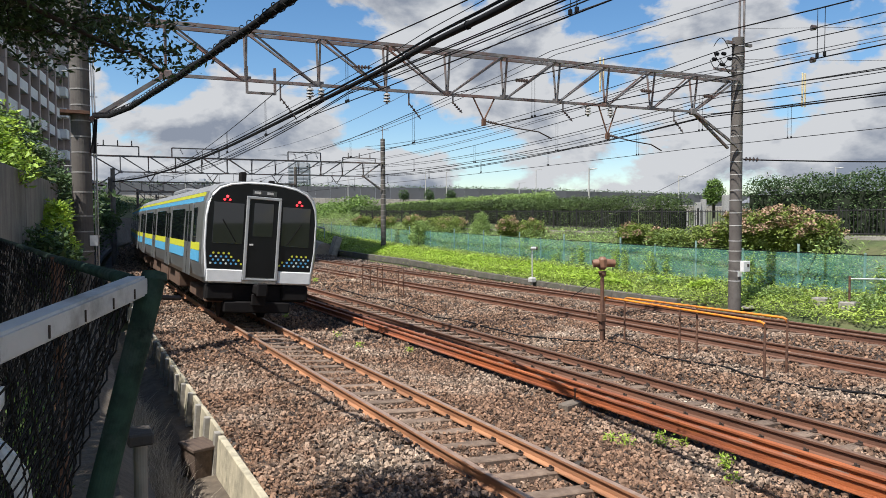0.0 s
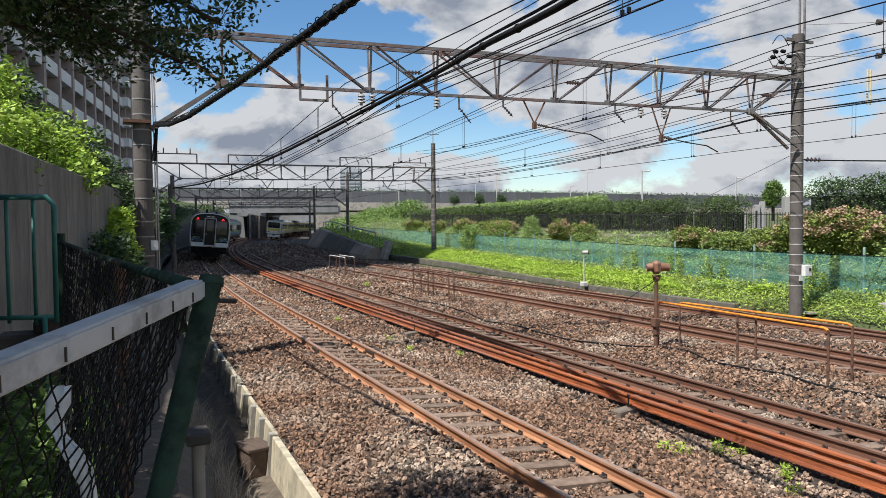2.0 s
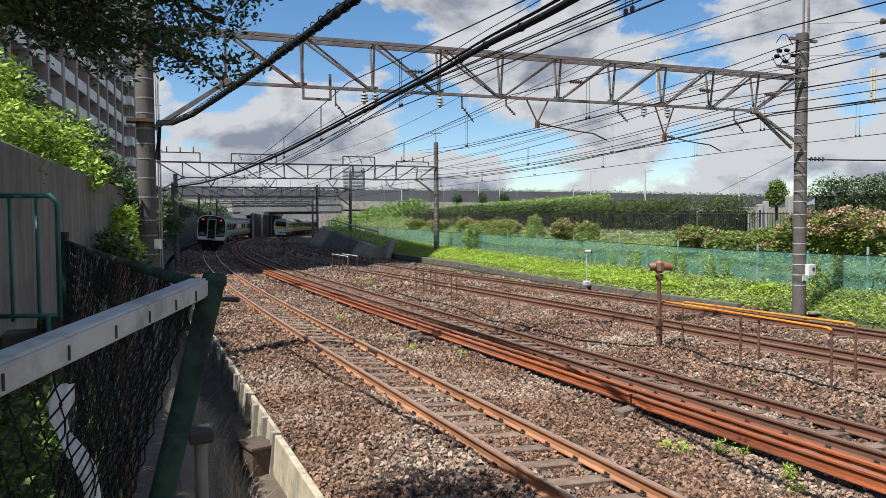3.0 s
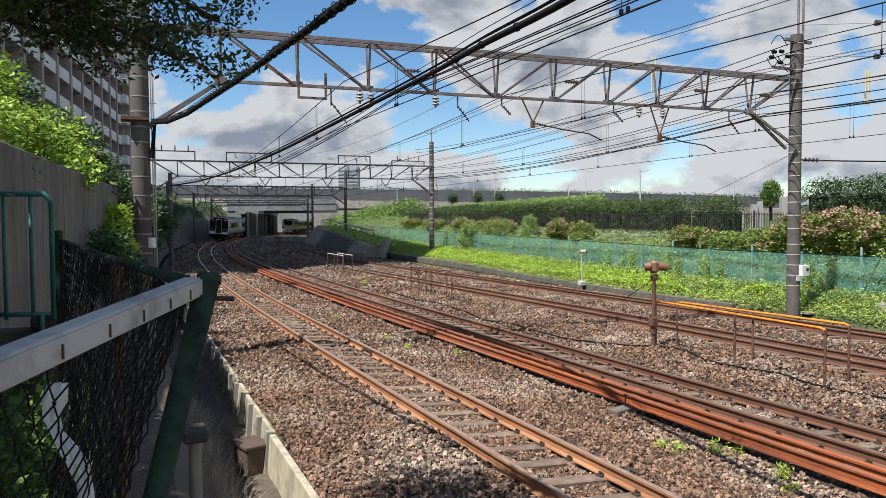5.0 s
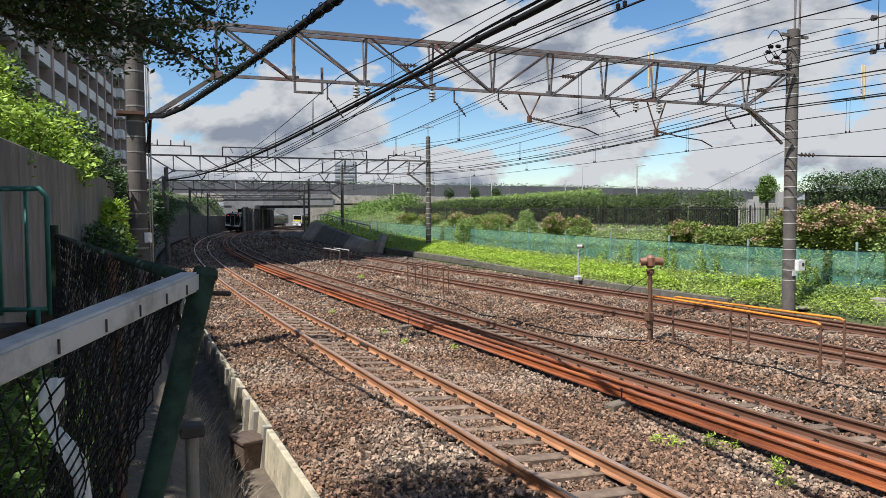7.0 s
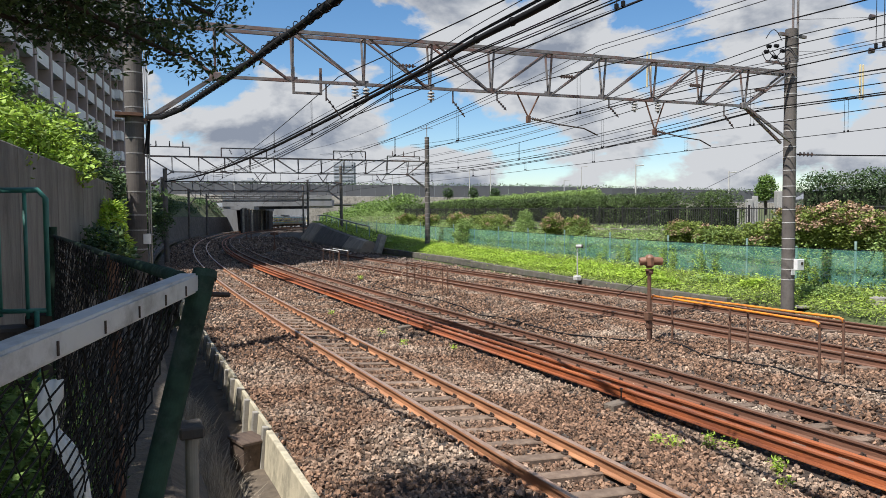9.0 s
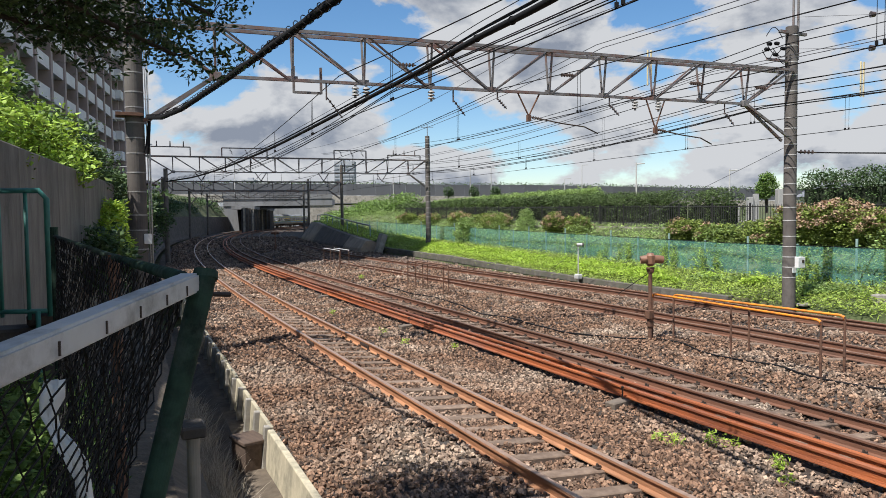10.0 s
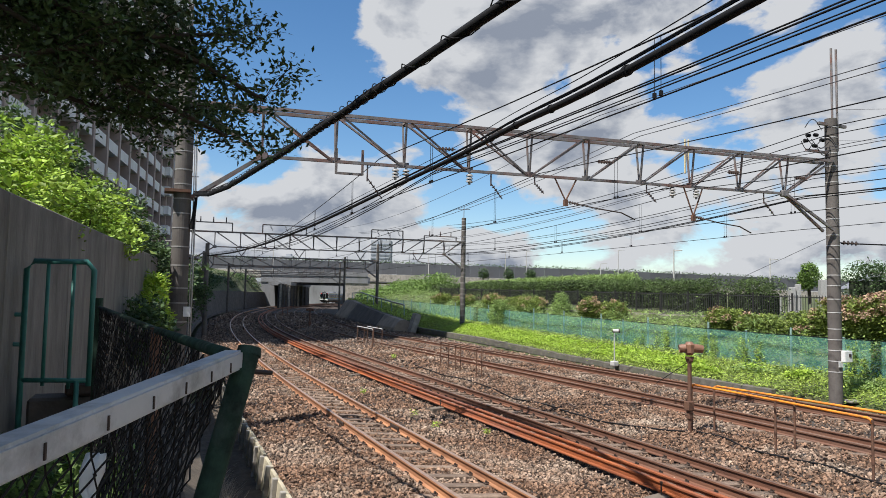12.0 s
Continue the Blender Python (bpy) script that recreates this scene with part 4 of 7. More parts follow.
def build_gantry(a, b, zt, zb, ends, panels, label, w=0.36, bar=0.042, knees=True):
    """A truss of two faces from pole a to pole b. ends: how far the lower chord stops short of each pole."""
    a, b = Vector(a), Vector(b)
    t = thing("gantry", Matrix.Identity(4), label, "gantry", "line gantries")
    d = (b - a); d.z = 0
    L = d.length
    u = d / L
    nrm = Vector((u.y, -u.x, 0))
    tilt = (zt[1] - zt[0]) / L

    def at(x, z, side):
        return a * 1.0 + u * x + nrm * side + Vector((0, 0, z + tilt * x - a.z))

    x0, x1 = ends[0], L - ends[1]
    for sd in (-w / 2, w / 2):
        part("top_chord", beam(bmesh.new(), at(0.1, zt[0], sd), at(L - 0.1, zt[0], sd), bar * 1.5, bar * 1.7), M_STEEL, t)
    part("bottom_chord", beam(bmesh.new(), at(x0, zb, 0), at(x1, zb, 0), bar * 1.7, bar * 1.5), M_STEEL, t)
    for k in range(panels + 1):
        x = x0 + (x1 - x0) * k / panels
        for sd in (-w / 2 + 0.02, w / 2 - 0.02):
            part("upright", beam(bmesh.new(), at(x, zb, sd * 0.12), at(x, zt[0], sd), bar * 0.95, bar * 0.95, up=u), M_STEEL, t)
        part("tie", beam(bmesh.new(), at(x, zt[0], -w / 2), at(x, zt[0], w / 2), bar, bar), M_STEEL, t)
        part("gusset", beam(bmesh.new(), at(x - 0.11, zb + 0.03, 0), at(x + 0.11, zb + 0.03, 0), bar * 0.8, bar * 2.6), M_STEEL, t)
        if k < panels:
            xn = x0 + (x1 - x0) * (k + 1) / panels
            hi, lo = (x + 0.08, xn - 0.06) if k < panels // 2 else (xn - 0.08, x + 0.06)
            for sd in (-w / 2 + 0.03, w / 2 - 0.03):
                part("diagonal", beam(bmesh.new(), at(hi, zt[0], sd), at(lo, zb, sd * 0.15), bar * 0.95, bar * 0.95, up=u), M_STEEL, t)
    if knees:
        for x, xe, zk in ((x0, 0.16, zb - 0.98), (x1, L - 0.16, zb - 0.98)):
            for sd in (-w / 2, w / 2):
                part("knee_brace", beam(bmesh.new(), at(x, zb, sd * 0.15), at(xe, zk, sd), bar * 1.5, bar * 1.6), M_STEEL, t)
                part("end_diagonal", beam(bmesh.new(), at(x, zb, sd * 0.15), at(xe, zt[0], sd), bar * 1.2, bar * 1.2), M_STEEL, t)
            part("gusset", box(bmesh.new(), at(x, zb, 0), (0.24, 0.12, 0.18), bevel=0.02), M_STEEL, t)
    return t, at


gantry_1, G1 = build_gantry(POLE_L, POLE_R, (6.62, 6.78), 5.62, (1.55, 1.75), 9, "steel truss gantry over the tracks, rust-streaked grey")
gantry_2, G2 = build_gantry((2.0, 49.1, 0), (21.92, 49.1, 0), (6.78, 6.95), 5.78, (1.75, 1.6), 10, "grey steel truss gantry standing farther along the tracks", bar=0.046)
far_poles = []
for s, ol, orr, zt in ((84.0, 0.5, 20.3, 6.9), (118.0, 0.6, 19.0, 7.0), (141.0, 0.7, 18.6, 7.0)):
    pa, pb = along(s, ol), along(s, orr)
    build_pole((*pa.xy, 0.0), zt + 0.5, 0.19, 0.17, bands=False)
    build_pole((*pb.xy, 0.0), zt + 2.0, 0.19, 0.17, bands=False)
    build_gantry(pa, pb, (zt, zt), zt - 1.0, (1.0, 1.5), 8, "distant grey truss gantry over the tracks", bar=0.08)


def stack(bm, a, b, n=5, r=0.05):
    """A string of insulator discs between two points."""
    a, b = Vector(a), Vector(b)
    rod(bm, a, b, 0.014, n=6)
    for k in range(n):
        p = a.lerp(b, (k + 1) / (n + 1))
        q = p + (b - a).normalized() * 0.03
        rod(bm, p, q, r, r * 0.6, n=10)
    return bm


def build_gantry_fittings():
    def hanger(x, drop, dx=0.3):
        bm = bmesh.new()
        rod(bm, G1(x, 5.6, 0), G1(x, 5.6 - drop * 0.5, 0), 0.018, n=6)
        stack(bm, G1(x, 5.6 - drop * 0.4, 0), G1(x + dx, 5.6 - drop, 0), 4, 0.042)
        part("insulator_hanger", bm, M_INSUL, gantry_1, "hanging insulator")
    for x, drop, dx in ((3.85, 0.75, 0.35), (6.85, 0.6, 0.3), (8.0, 0.4, 0.25), (11.2, 0.45, 0.3), (15.0, 0.6, 0.35)):
        hanger(x, drop, dx)
    # U bracket below the lower chord
    bm = bmesh.new()
    for x in (3.2, 3.8):
        beam(bm, G1(x, 5.98, -0.3), G1(x, 5.40, -0.3), 0.05, 0.05, up=(1, 0, 0))
    beam(bm, G1(3.2, 5.42, -0.3), G1(3.8, 5.42, -0.3), 0.05, 0.05)
    part("drop_bracket", bm, M_STEEL, gantry_1)
    # V hangers with steady arms
    for x, arm, drop in ((8.85, 2.0, 0.55), (12.65, 1.9, 0.75)):
        bm = bmesh.new()
        rod(bm, G1(x - 0.3, 5.6, 0), G1(x, 5.6 - drop, 0), 0.022, n=6)
        rod(bm, G1(x + 0.3, 5.6, 0), G1(x, 5.6 - drop, 0), 0.022, n=6)
        box(bm, G1(x, 5.55 - drop, 0), (0.09, 0.09, 0.16))
        part("v_hanger", bm, M_BROWN, gantry_1, "rusty steady-arm hanger")
        p = [G1(x + 0.05, 5.58 - drop, 0), G1(x + arm * 0.45, 5.45 - drop, 0), G1(x + arm * 0.8, 5.38 - drop, 0), G1(x + arm, 5.22 - drop, 0)]
        tube("steady_arm", p, 0.017, M_CLIP, gantry_1, 6)
        part("arm_insulator", stack(bmesh.new(), p[0], p[0].lerp(p[1], 0.4), 4, 0.04), M_INSUL, gantry_1)
    for x in (4.5, 4.75, 6.3, 12.0, 12.75):
        bm = bmesh.new()
        for k in range(3):
            rod(bm, G1(x, 5.36 + k * 0.07, 0), G1(x, 5.40 + k * 0.07, 0), 0.085, 0.06, n=12)
        rod(bm, G1(x, 5.3, 0), G1(x, 5.62, 0), 0.03, n=8)
        part("post_insulator", bm, M_HOOP, gantry_1, "grey ribbed insulator")
    for x in (5.4, 9.6, 13.6, 15.9):
        part("strain_insulator", stack(bmesh.new(), G1(x, 6.05, 0.2), G1(x + 0.5, 6.08, 0.1), 5, 0.05), M_INSUL, gantry_1)
    # frames standing on the second gantry
    for x0, w in ((0.4, 2.45), (4.85, 3.0), (12.6, 2.4), (16.7, 2.6)):
        bm = bmesh.new()
        z = 0.62 if w != 2.6 else 0.35
        for x in (x0, x0 + w):
            beam(bm, G2(x, 6.78, 0), G2(x, 6.78 + z, 0), 0.07, 0.07, up=(1, 0, 0))
        beam(bm, G2(x0, 6.78 + z, 0), G2(x0 + w, 6.78 + z, 0), 0.07, 0.07)
        part("wire_frame", bm, M_STEEL, gantry_2)
        for k in range(3):
            bm = bmesh.new()
            p = x0 + w * (k + 0.5) / 3
            if z < 0.5 or x0 < 1:
                rod(bm, G2(p, 6.78 + z, 0), G2(p, 7.15 + z, 0), 0.045, 0.03, n=8)
            else:
                stack(bm, G2(p, 6.75 + z, 0), G2(p + 0.2, 6.35 + z, 0), 3, 0.07)
            part("insulator", bm, M_INSUL, gantry_2)
    for x in (3.5, 7.4, 11.8, 16.2):
        bm = bmesh.new()
        rod(bm, G2(x - 0.4, 5.78, 0), G2(x, 5.2, 0), 0.03, n=6)
        rod(bm, G2(x + 0.4, 5.78, 0), G2(x, 5.2, 0), 0.03, n=6)
        rod(bm, G2(x, 5.2, 0), G2(x + 1.6, 4.95, 0), 0.025, n=6)
        part("steady_arm", bm, M_INSUL, gantry_2)


build_gantry_fittings()


# ---------------------------------------------------------------- wires
def wire(name, pts, r, mat, label, cat="cable", group=""):
    return tagged(tube(name, pts, r, mat, None, 6), label, cat, group)


def build_wires():
    # overhead line of every track: messenger, contact wire and droppers
    for i, tr in enumerate(TRACKS):
        t = thing("overhead_line", pose(0, 0, 0), "thin overhead wires above a railway track", "overhead wire", "overhead lines")
        spans = [(-28, 14.8), (14.8, 49.1), (49.1, 84), (84, 118), (118, 141)]
        for a, b in spans:
            n = 14
            ps, zc, zm = [], 4.78, 5.75
            for k in range(n + 1):
                s = a + (b - a) * k / n
                u = k / n
                ps.append((s, tr(s) + 0.12 * math.sin(math.pi * u), zm - 0.55 * 4 * u * (1 - u)))
            tube("messenger", [along(s, o, z) for s, o, z in ps], 0.010, M_WIRE, t, 5)
            tube("contact_wire", [along(s, o, zc - 0.05 * math.sin(math.pi * (s - a) / (b - a))) for s, o, z in ps], 0.009, M_WIRE, t, 5)
            if a < 50:
                for s, o, z in ps[1:-1:2]:
                    for e in (-0.05, 0.05):
                        bm = rod(bmesh.new(), along(s + e, o, z), along(s + e, o, zc - 0.03), 0.005, n=4)
                        rod(bm, along(s + e, o, zc - 0.02), along(s + e, o, zc + 0.03), 0.022, n=6)
                        part("dropper", bm, M_WIRE, t)
    # heavy bundled cables
    a, b = Vector((0.72, 15.2, 4.72)), Vector((1.60, 5.0, 4.34))
    end = b + (b - a) * 1.1 + Vector((0, 0, 0.45))
    t = thing("bundled_cable", pose(0, 0, 0), "thick black bundled cable wrapped in spiral wire", "cable")
    core = [a, a.lerp(b, 0.17) - Vector((0, 0, 0.15)), a.lerp(b, 0.36) - Vector((0, 0, 0.19)), a.lerp(b, 0.66) - Vector((0, 0, 0.12)), b, end]
    fine = []
    for k in range(len(core) - 1):
        fine += [core[k].lerp(core[k + 1], j / 14) for j in range(14)]
    fine.append(end)
    tube("core", fine, 0.032, M_WIRE, t, 8)
    tube("second_core", [p + Vector((0.012 * math.sin(k), 0, 0.03 + 0.008 * math.cos(k * 1.3))) for k, p in enumerate(fine)], 0.014, M_WIRE, t, 6)
    spiral = []
    for k in range(900):
        u = k / 899 * (len(fine) - 1)
        i = min(int(u), len(fine) - 2)
        p = fine[i].lerp(fine[i + 1], u - i)
        ang = k * 0.62
        spiral.append(p + Vector((0.044 * math.cos(ang), 0, 0.012 + 0.050 * math.sin(ang))))
    tube("spiral_wrap", spiral, 0.0045, M_WIRE, t, 4)
    t = thing("feeder_cable", pose(0, 0, 0), "thick black feeder cable with clamps under a carrier wire", "cable")
    a, m, b = Vector((3.3, 48.8, 5.15)), Vector((5.10, 15.0, 5.26)), Vector((4.16, 6.0, 4.90))
    a2 = a.lerp(m, 0.5) + Vector((0.45, 0, -0.25))
    e = b + (b - m).normalized() * 9 + Vector((0, 0, 0.3))
    path = []
    key = [a, a.lerp(a2, 0.5) + Vector((0.12, 0, -0.1)), a2, a2.lerp(m, 0.5) + Vector((0.1, 0, -0.05)), m, Vector((5.02, 11.0, 5.28)), m.lerp(b, 0.72) + Vector((0.12, 0, 0.1)), b, e]
    for k in range(len(key) - 1):
        path += [key[k].lerp(key[k + 1], j / 6) for j in range(6)]
    path.append(e)
    for _ in range(3):
        path = [path[0]] + [(path[k - 1] + path[k] * 2 + path[k + 1]) / 4 for k in range(1, len(path) - 1)] + [path[-1]]
    tube("core", path, 0.042, M_WIRE, t, 10)
    tube("carrier_wire", [p + Vector((0, 0, 0.075)) for p in path], 0.009, M_WIRE, t, 6)
    tube("side_wire", [p + Vector((-0.05, 0, 0.16)) for p in path], 0.006, M_WIRE, t, 5)
    tube("side_wire", [p + Vector((0.06, 0, 0.13)) for p in path], 0.012, M_WIRE, t, 6)
    for k in range(6, len(path) - 2, 3):
        part("clamp", rod(bmesh.new(), path[k], path[k].lerp(path[k + 1], 0.06 if k > 30 else 0.02), 0.054, n=10), M_WIRE, t)
    # parallel wires above the two nearer tracks
    for x, z, r in ((5.9, 5.7, 0.010), (6.05, 5.62, 0.010), (6.5, 5.95, 0.013), (6.25, 5.75, 0.008)):
        pts = sag((x, -14, z + 0.1), (x - 0.2, 15.0, z - 0.1), 0.18) + sag((x - 0.2, 15.0, z - 0.1), along(49.1, x - 1.0, z - 0.1), 0.5)[1:]
        wire("line_wire", pts, r, M_WIRE, "thin black line wire along the tracks", group="line wires")
    # wires on the side of the kerb
    for x, z, r in ((17.6, 7.75, 0.013), (17.75, 7.55, 0.013), (17.2, 6.35, 0.012), (17.2, 6.25, 0.010), (16.9, 5.95, 0.013), (16.9, 5.72, 0.015), (16.6, 5.62, 0.015), (14.9, 6.55, 0.009),
                    (14.8, 6.45, 0.009), (11.0, 6.9, 0.009), (11.2, 6.85, 0.009), (9.9, 7.2, 0.008)):
        pts = sag((x + 0.3, -16, z + 0.1), (x, 14.3, z), 0.25) + sag((x, 14.3, z), along(49.1, x + 1.2, z + 0.25), 0.55)[1:]
        wire("line_wire", pts, r, M_WIRE_GREY if r < 0.01 else M_WIRE, "thin line wire beside the railway poles", group="line wires")
    pts = sag((18.15, 14.2, 4.45), (34, 6.0, 4.9), 0.25)
    wire("service_cable", pts, 0.022, M_WIRE, "black service cable leaving the concrete pole")
    tagged(mesh_object("cable_insulator", stack(bmesh.new(), (18.1, 14.2, 4.47), (18.6, 13.95, 4.44), 4, 0.07), M_INSUL), "dark insulator at the start of the service cable", "insulator")
    wire("guy_wire", [Vector((17.85, 14.4, 4.6)), Vector((17.4, 24.0, 1.2)), Vector((17.3, 26.0, 0.2))], 0.008, M_WIRE_GREY, "thin guy wire running down from the pole")
    for z, x1, z1 in ((8.3, 34, 8.6), (7.4, 34, 7.3)):
        wire("stay_wire", [Vector((17.9, 14.2, z)), Vector((x1, 6.0, z1))], 0.006, M_WIRE_GREY, "thin stay wire with a round insulator")
        tagged(mesh_object("ball_insulator", rod(bmesh.new(), Vector((17.9, 14.2, z)).lerp(Vector((x1, 6.0, z1)), 0.12), Vector((17.9, 14.2, z)).lerp(Vector((x1, 6.0, z1)), 0.127), 0.09, 0.07, n=14), M_INSUL),
               "round grey insulator on a stay wire", "insulator")
    for x, y, z in ((13.3, 15.0, 6.2), (18.6, 12.6, 5.85)):
        for e in (-0.06, 0.06):
            tagged(mesh_object("wire_spacer", box(bmesh.new(), (x + e, y, z + 0.45), (0.04, 0.04, 0.95), bevel=0.008), M_SPACER), "pale yellow spacer rod on the line wires", "spacer")


M_SPACER = material("pale_yellow_rod", (0.70, 0.60, 0.35), (0.55, 0.46, 0.28), 8, 0.6)
build_wires()


# ---------------------------------------------------------------- small things on the ballast
def build_handrail(pts_near, pts_far, z1, label, mat_top):
    t = thing("handrail", pose(0, 0, 0), label, "handrail", "trackside handrails")
    for pts in (pts_near, pts_far):
        a, b = Vector(pts[0]), Vector(pts[-1])
        d = (b - a).normalized()
        path = [a + Vector((0, 0, z1 - 0.08)), a + d * 0.025 + Vector((0, 0, z1 - 0.02)), a + d * 0.09 + Vector((0, 0, z1)),
                b - d * 0.09 + Vector((0, 0, z1)), b - d * 0.025 + Vector((0, 0, z1 - 0.02)), b + Vector((0, 0, z1 - 0.08))]
        tube("rail_pipe", path, 0.024, mat_top, t, 10)
        for p in pts:
            p = Vector(p)
            part("post", rod(bmesh.new(), p + Vector((0, 0, -0.35)), p + Vector((0, 0, z1 - 0.02)), 0.022, n=10), M_BROWN, t, "rust-brown pipe post")
            part("coupling", rod(bmesh.new(), p + Vector((0, 0, 0.25)), p + Vector((0, 0, 0.36)), 0.027, n=10), M_BROWN, t)
    return t


build_handrail([(11.15, 12.45, -0.1), (11.1, 10.15, -0.1), (10.78, 7.95, -0.1)], [(11.45, 12.1, -0.1), (11.66, 10.2, -0.1), (11.60, 8.1, -0.1)], 0.98,
               "trackside pipe handrail with bright orange top rails", M_YELLOW)
build_handrail([(10.85, 26.4, -0.1), (10.9, 25.0, -0.1), (10.8, 22.9, -0.1)], [(11.15, 26.3, -0.1), (11.2, 25.2, -0.1), (11.1, 23.1, -0.1)], 1.0,
               "rusty trackside pipe handrail", M_BROWN)
build_handrail([(11.35, 40.6, -0.1), (11.3, 39.0, -0.1), (11.2, 37.0, -0.1)], [(11.9, 40.4, -0.1), (11.85, 39.0, -0.1), (11.8, 37.2, -0.1)], 1.0,
               "rusty pipe handrail with pale worn top rails", M_BAND)

a, b, c = along(93, 9.55, -0.15), along(95, 9.55, -0.15), along(97, 9.55, -0.15)
d, e, f = along(93, 10.15, -0.15), along(95, 10.15, -0.15), along(97, 10.15, -0.15)
build_handrail([tuple(c), tuple(b), tuple(a)], [tuple(f), tuple(e), tuple(d)], 1.05, "dark rusty pipe handrail on the curve", M_BROWN)


def build_signal():
    t = thing("obstruction_signal", pose(10.95, 12.3, -0.12), "brown two-way lamp on an iron post with a base box", "signal lamp")
    part("post", rod(bmesh.new(), (0, 0, -0.2), (0, 0, 1.62), 0.045, n=12), M_BROWN, t)
    bm = box(bmesh.new(), (-0.02, 0, 0.56), (0.17, 0.15, 0.2), bevel=0.015)
    box(bm, (-0.01, 0, 0.38), (0.11, 0.11, 0.22), bevel=0.02)
    part("base_box", bm, M_BROWN, t)
    bm = box(bmesh.new(), (0, 0, 1.80), (0.2, 0.2, 0.3), bevel=0.06)
    head = part("lamp_head", bm, M_LAMP, t, "brown lamp housing")
    for sx, dy in ((-1, 0.03), (1, -0.03)):
        a, b = Vector((0.08 * sx, -0.02 * sx, 1.81)), Vector(((0.27 if sx > 0 else 0.20) * sx, -0.10 * sx, 1.79))
        hood = rod(bmesh.new(), a, b, 0.095, 0.09, n=18, caps=False)
        bmesh.ops.solidify(hood, geom=hood.faces[:], thickness=0.008)
        part("hood", hood, M_LAMP, head)
        part("lens", rod(bmesh.new(), a.lerp(b, 0.45), a.lerp(b, 0.5), 0.085, n=18), M_CLIP, head, "dark lens")
    bm = bmesh.new()
    box(bm, (0, 0, 1.6), (0.18, 0.09, 0.05), bevel=0.01)
    rod(bm, (-0.05, 0, 1.55), (0.06, 0, 1.55), 0.06, n=10)
    part("collar", bm, M_BROWN, t)
    part("brace", rod(bmesh.new(), (-0.02, 0.02, 1.5), (-0.5, 0.5, 1.0), 0.008, n=6), M_WIRE, t)
    t = thing("small_signal", pose(18.1, 24.8, -0.05), "small grey lamp on a thin pole beside the kerb", "signal lamp")
    part("post", rod(bmesh.new(), (0, 0, -0.2), (0, 0, 1.42), 0.028, n=10), M_BAND, t)
    part("lamp", rod(bmesh.new(), (-0.04, 0.04, 1.47), (0.16, -0.12, 1.47), 0.075, n=14), M_BAND, t)
    part("hood", rod(bmesh.new(), (0.14, -0.1, 1.47), (0.19, -0.14, 1.47), 0.08, n=14), M_CLIP, t)
    part("foot", box(bmesh.new(), (0, 0, 0.1), (0.3, 0.25, 0.22), bevel=0.04), M_BAND, t)
    p = along(62, 10.55, -0.2)
    t = thing("small_signal", pose(*p), "dark two-way lamp on a short iron post on the curve", "signal lamp")
    part("post", rod(bmesh.new(), (0, 0, -0.2), (0, 0, 1.5), 0.05, n=10), M_BROWN, t)
    head = part("lamp_head", box(bmesh.new(), (0, 0, 1.62), (0.24, 0.24, 0.32), bevel=0.06), M_BROWN, t)
    for sx in (-1, 1):
        part("hood", rod(bmesh.new(), (0.1 * sx, 0, 1.63), (0.3 * sx, -0.1 * sx, 1.62), 0.11, n=14), M_BROWN, head)
    part("base_box", box(bmesh.new(), (0, 0, 0.45), (0.2, 0.18, 0.3), bevel=0.02), M_BROWN, t)
    # loose cables on the ballast
    for pts, lab in (([(10.85, 12.2, 0), (10.5, 12.5, 0), (9.9, 14.0, 0), (9.95, 16.2, 0), (9.8, 18.2, 0), (10.15, 21.0, 0), (10.0, 24.0, 0), (10.2, 28.0, 0)], "black cable snaking over the ballast"),
                     ([(11.0, 12.2, 0), (11.0, 11.4, 0), (10.75, 10.3, 0), (10.95, 9.0, 0), (10.7, 7.6, 0), (11.2, 6.4, 0), (11.7, 5.0, 0)], "dark cable lying along the handrail")):
        fine = []
        for k in range(len(pts) - 1):
            for j in range(8):
                q = Vector(pts[k]).lerp(Vector(pts[k + 1]), j / 8)
                q.x += 0.04 * math.sin(q.y * 2.3) + 0.03 * math.sin(q.y * 5.1)
                q.z = bed_z(q.y, q.x) + 0.055
                fine.append(q)
        for _ in range(2):
            fine = [fine[0]] + [(fine[k - 1] + fine[k] * 2 + fine[k + 1]) / 4 for k in range(1, len(fine) - 1)] + [fine[-1]]
        wire("ground_cable", fine, 0.019, M_WIRE, lab)


M_LAMP = material("brown_lamp_paint", (0.26, 0.13, 0.075), (0.15, 0.075, 0.045), 8, 0.55)
build_signal()


def build_weeds():
    g = np.random.default_rng(31)
    for x, y, n, h in ((6.47, 7.08, 60, 0.13), (6.58, 6.90, 80, 0.15), (6.98, 6.70, 90, 0.17), (7.16, 6.48, 50, 0.12), (7.05, 5.72, 110, 0.15), (6.74, 5.35, 60, 0.12), (6.95, 14.16, 60, 0.13), (6.13, 15.13, 80, 0.16), (6.3, 17.0, 70, 0.14), (6.1, 21, 90, 0.16), (10.4, 31, 200, 0.16)):
        pts = np.array([(x + g.normal() * 0.05, y + g.normal() * 0.05, bed_z(y, x) + 0.02 + h * g.random()) for _ in range(n)])
        tagged(leaf_mesh("weed", pts, np.zeros_like(pts), 0.055, M_LEAF_BRIGHT, None, 0.34, 0.35, np.random.default_rng(int(x * 100 + y))), "small bright green weed growing in the ballast", "weed", "ballast weeds", "stuff")


build_weeds()


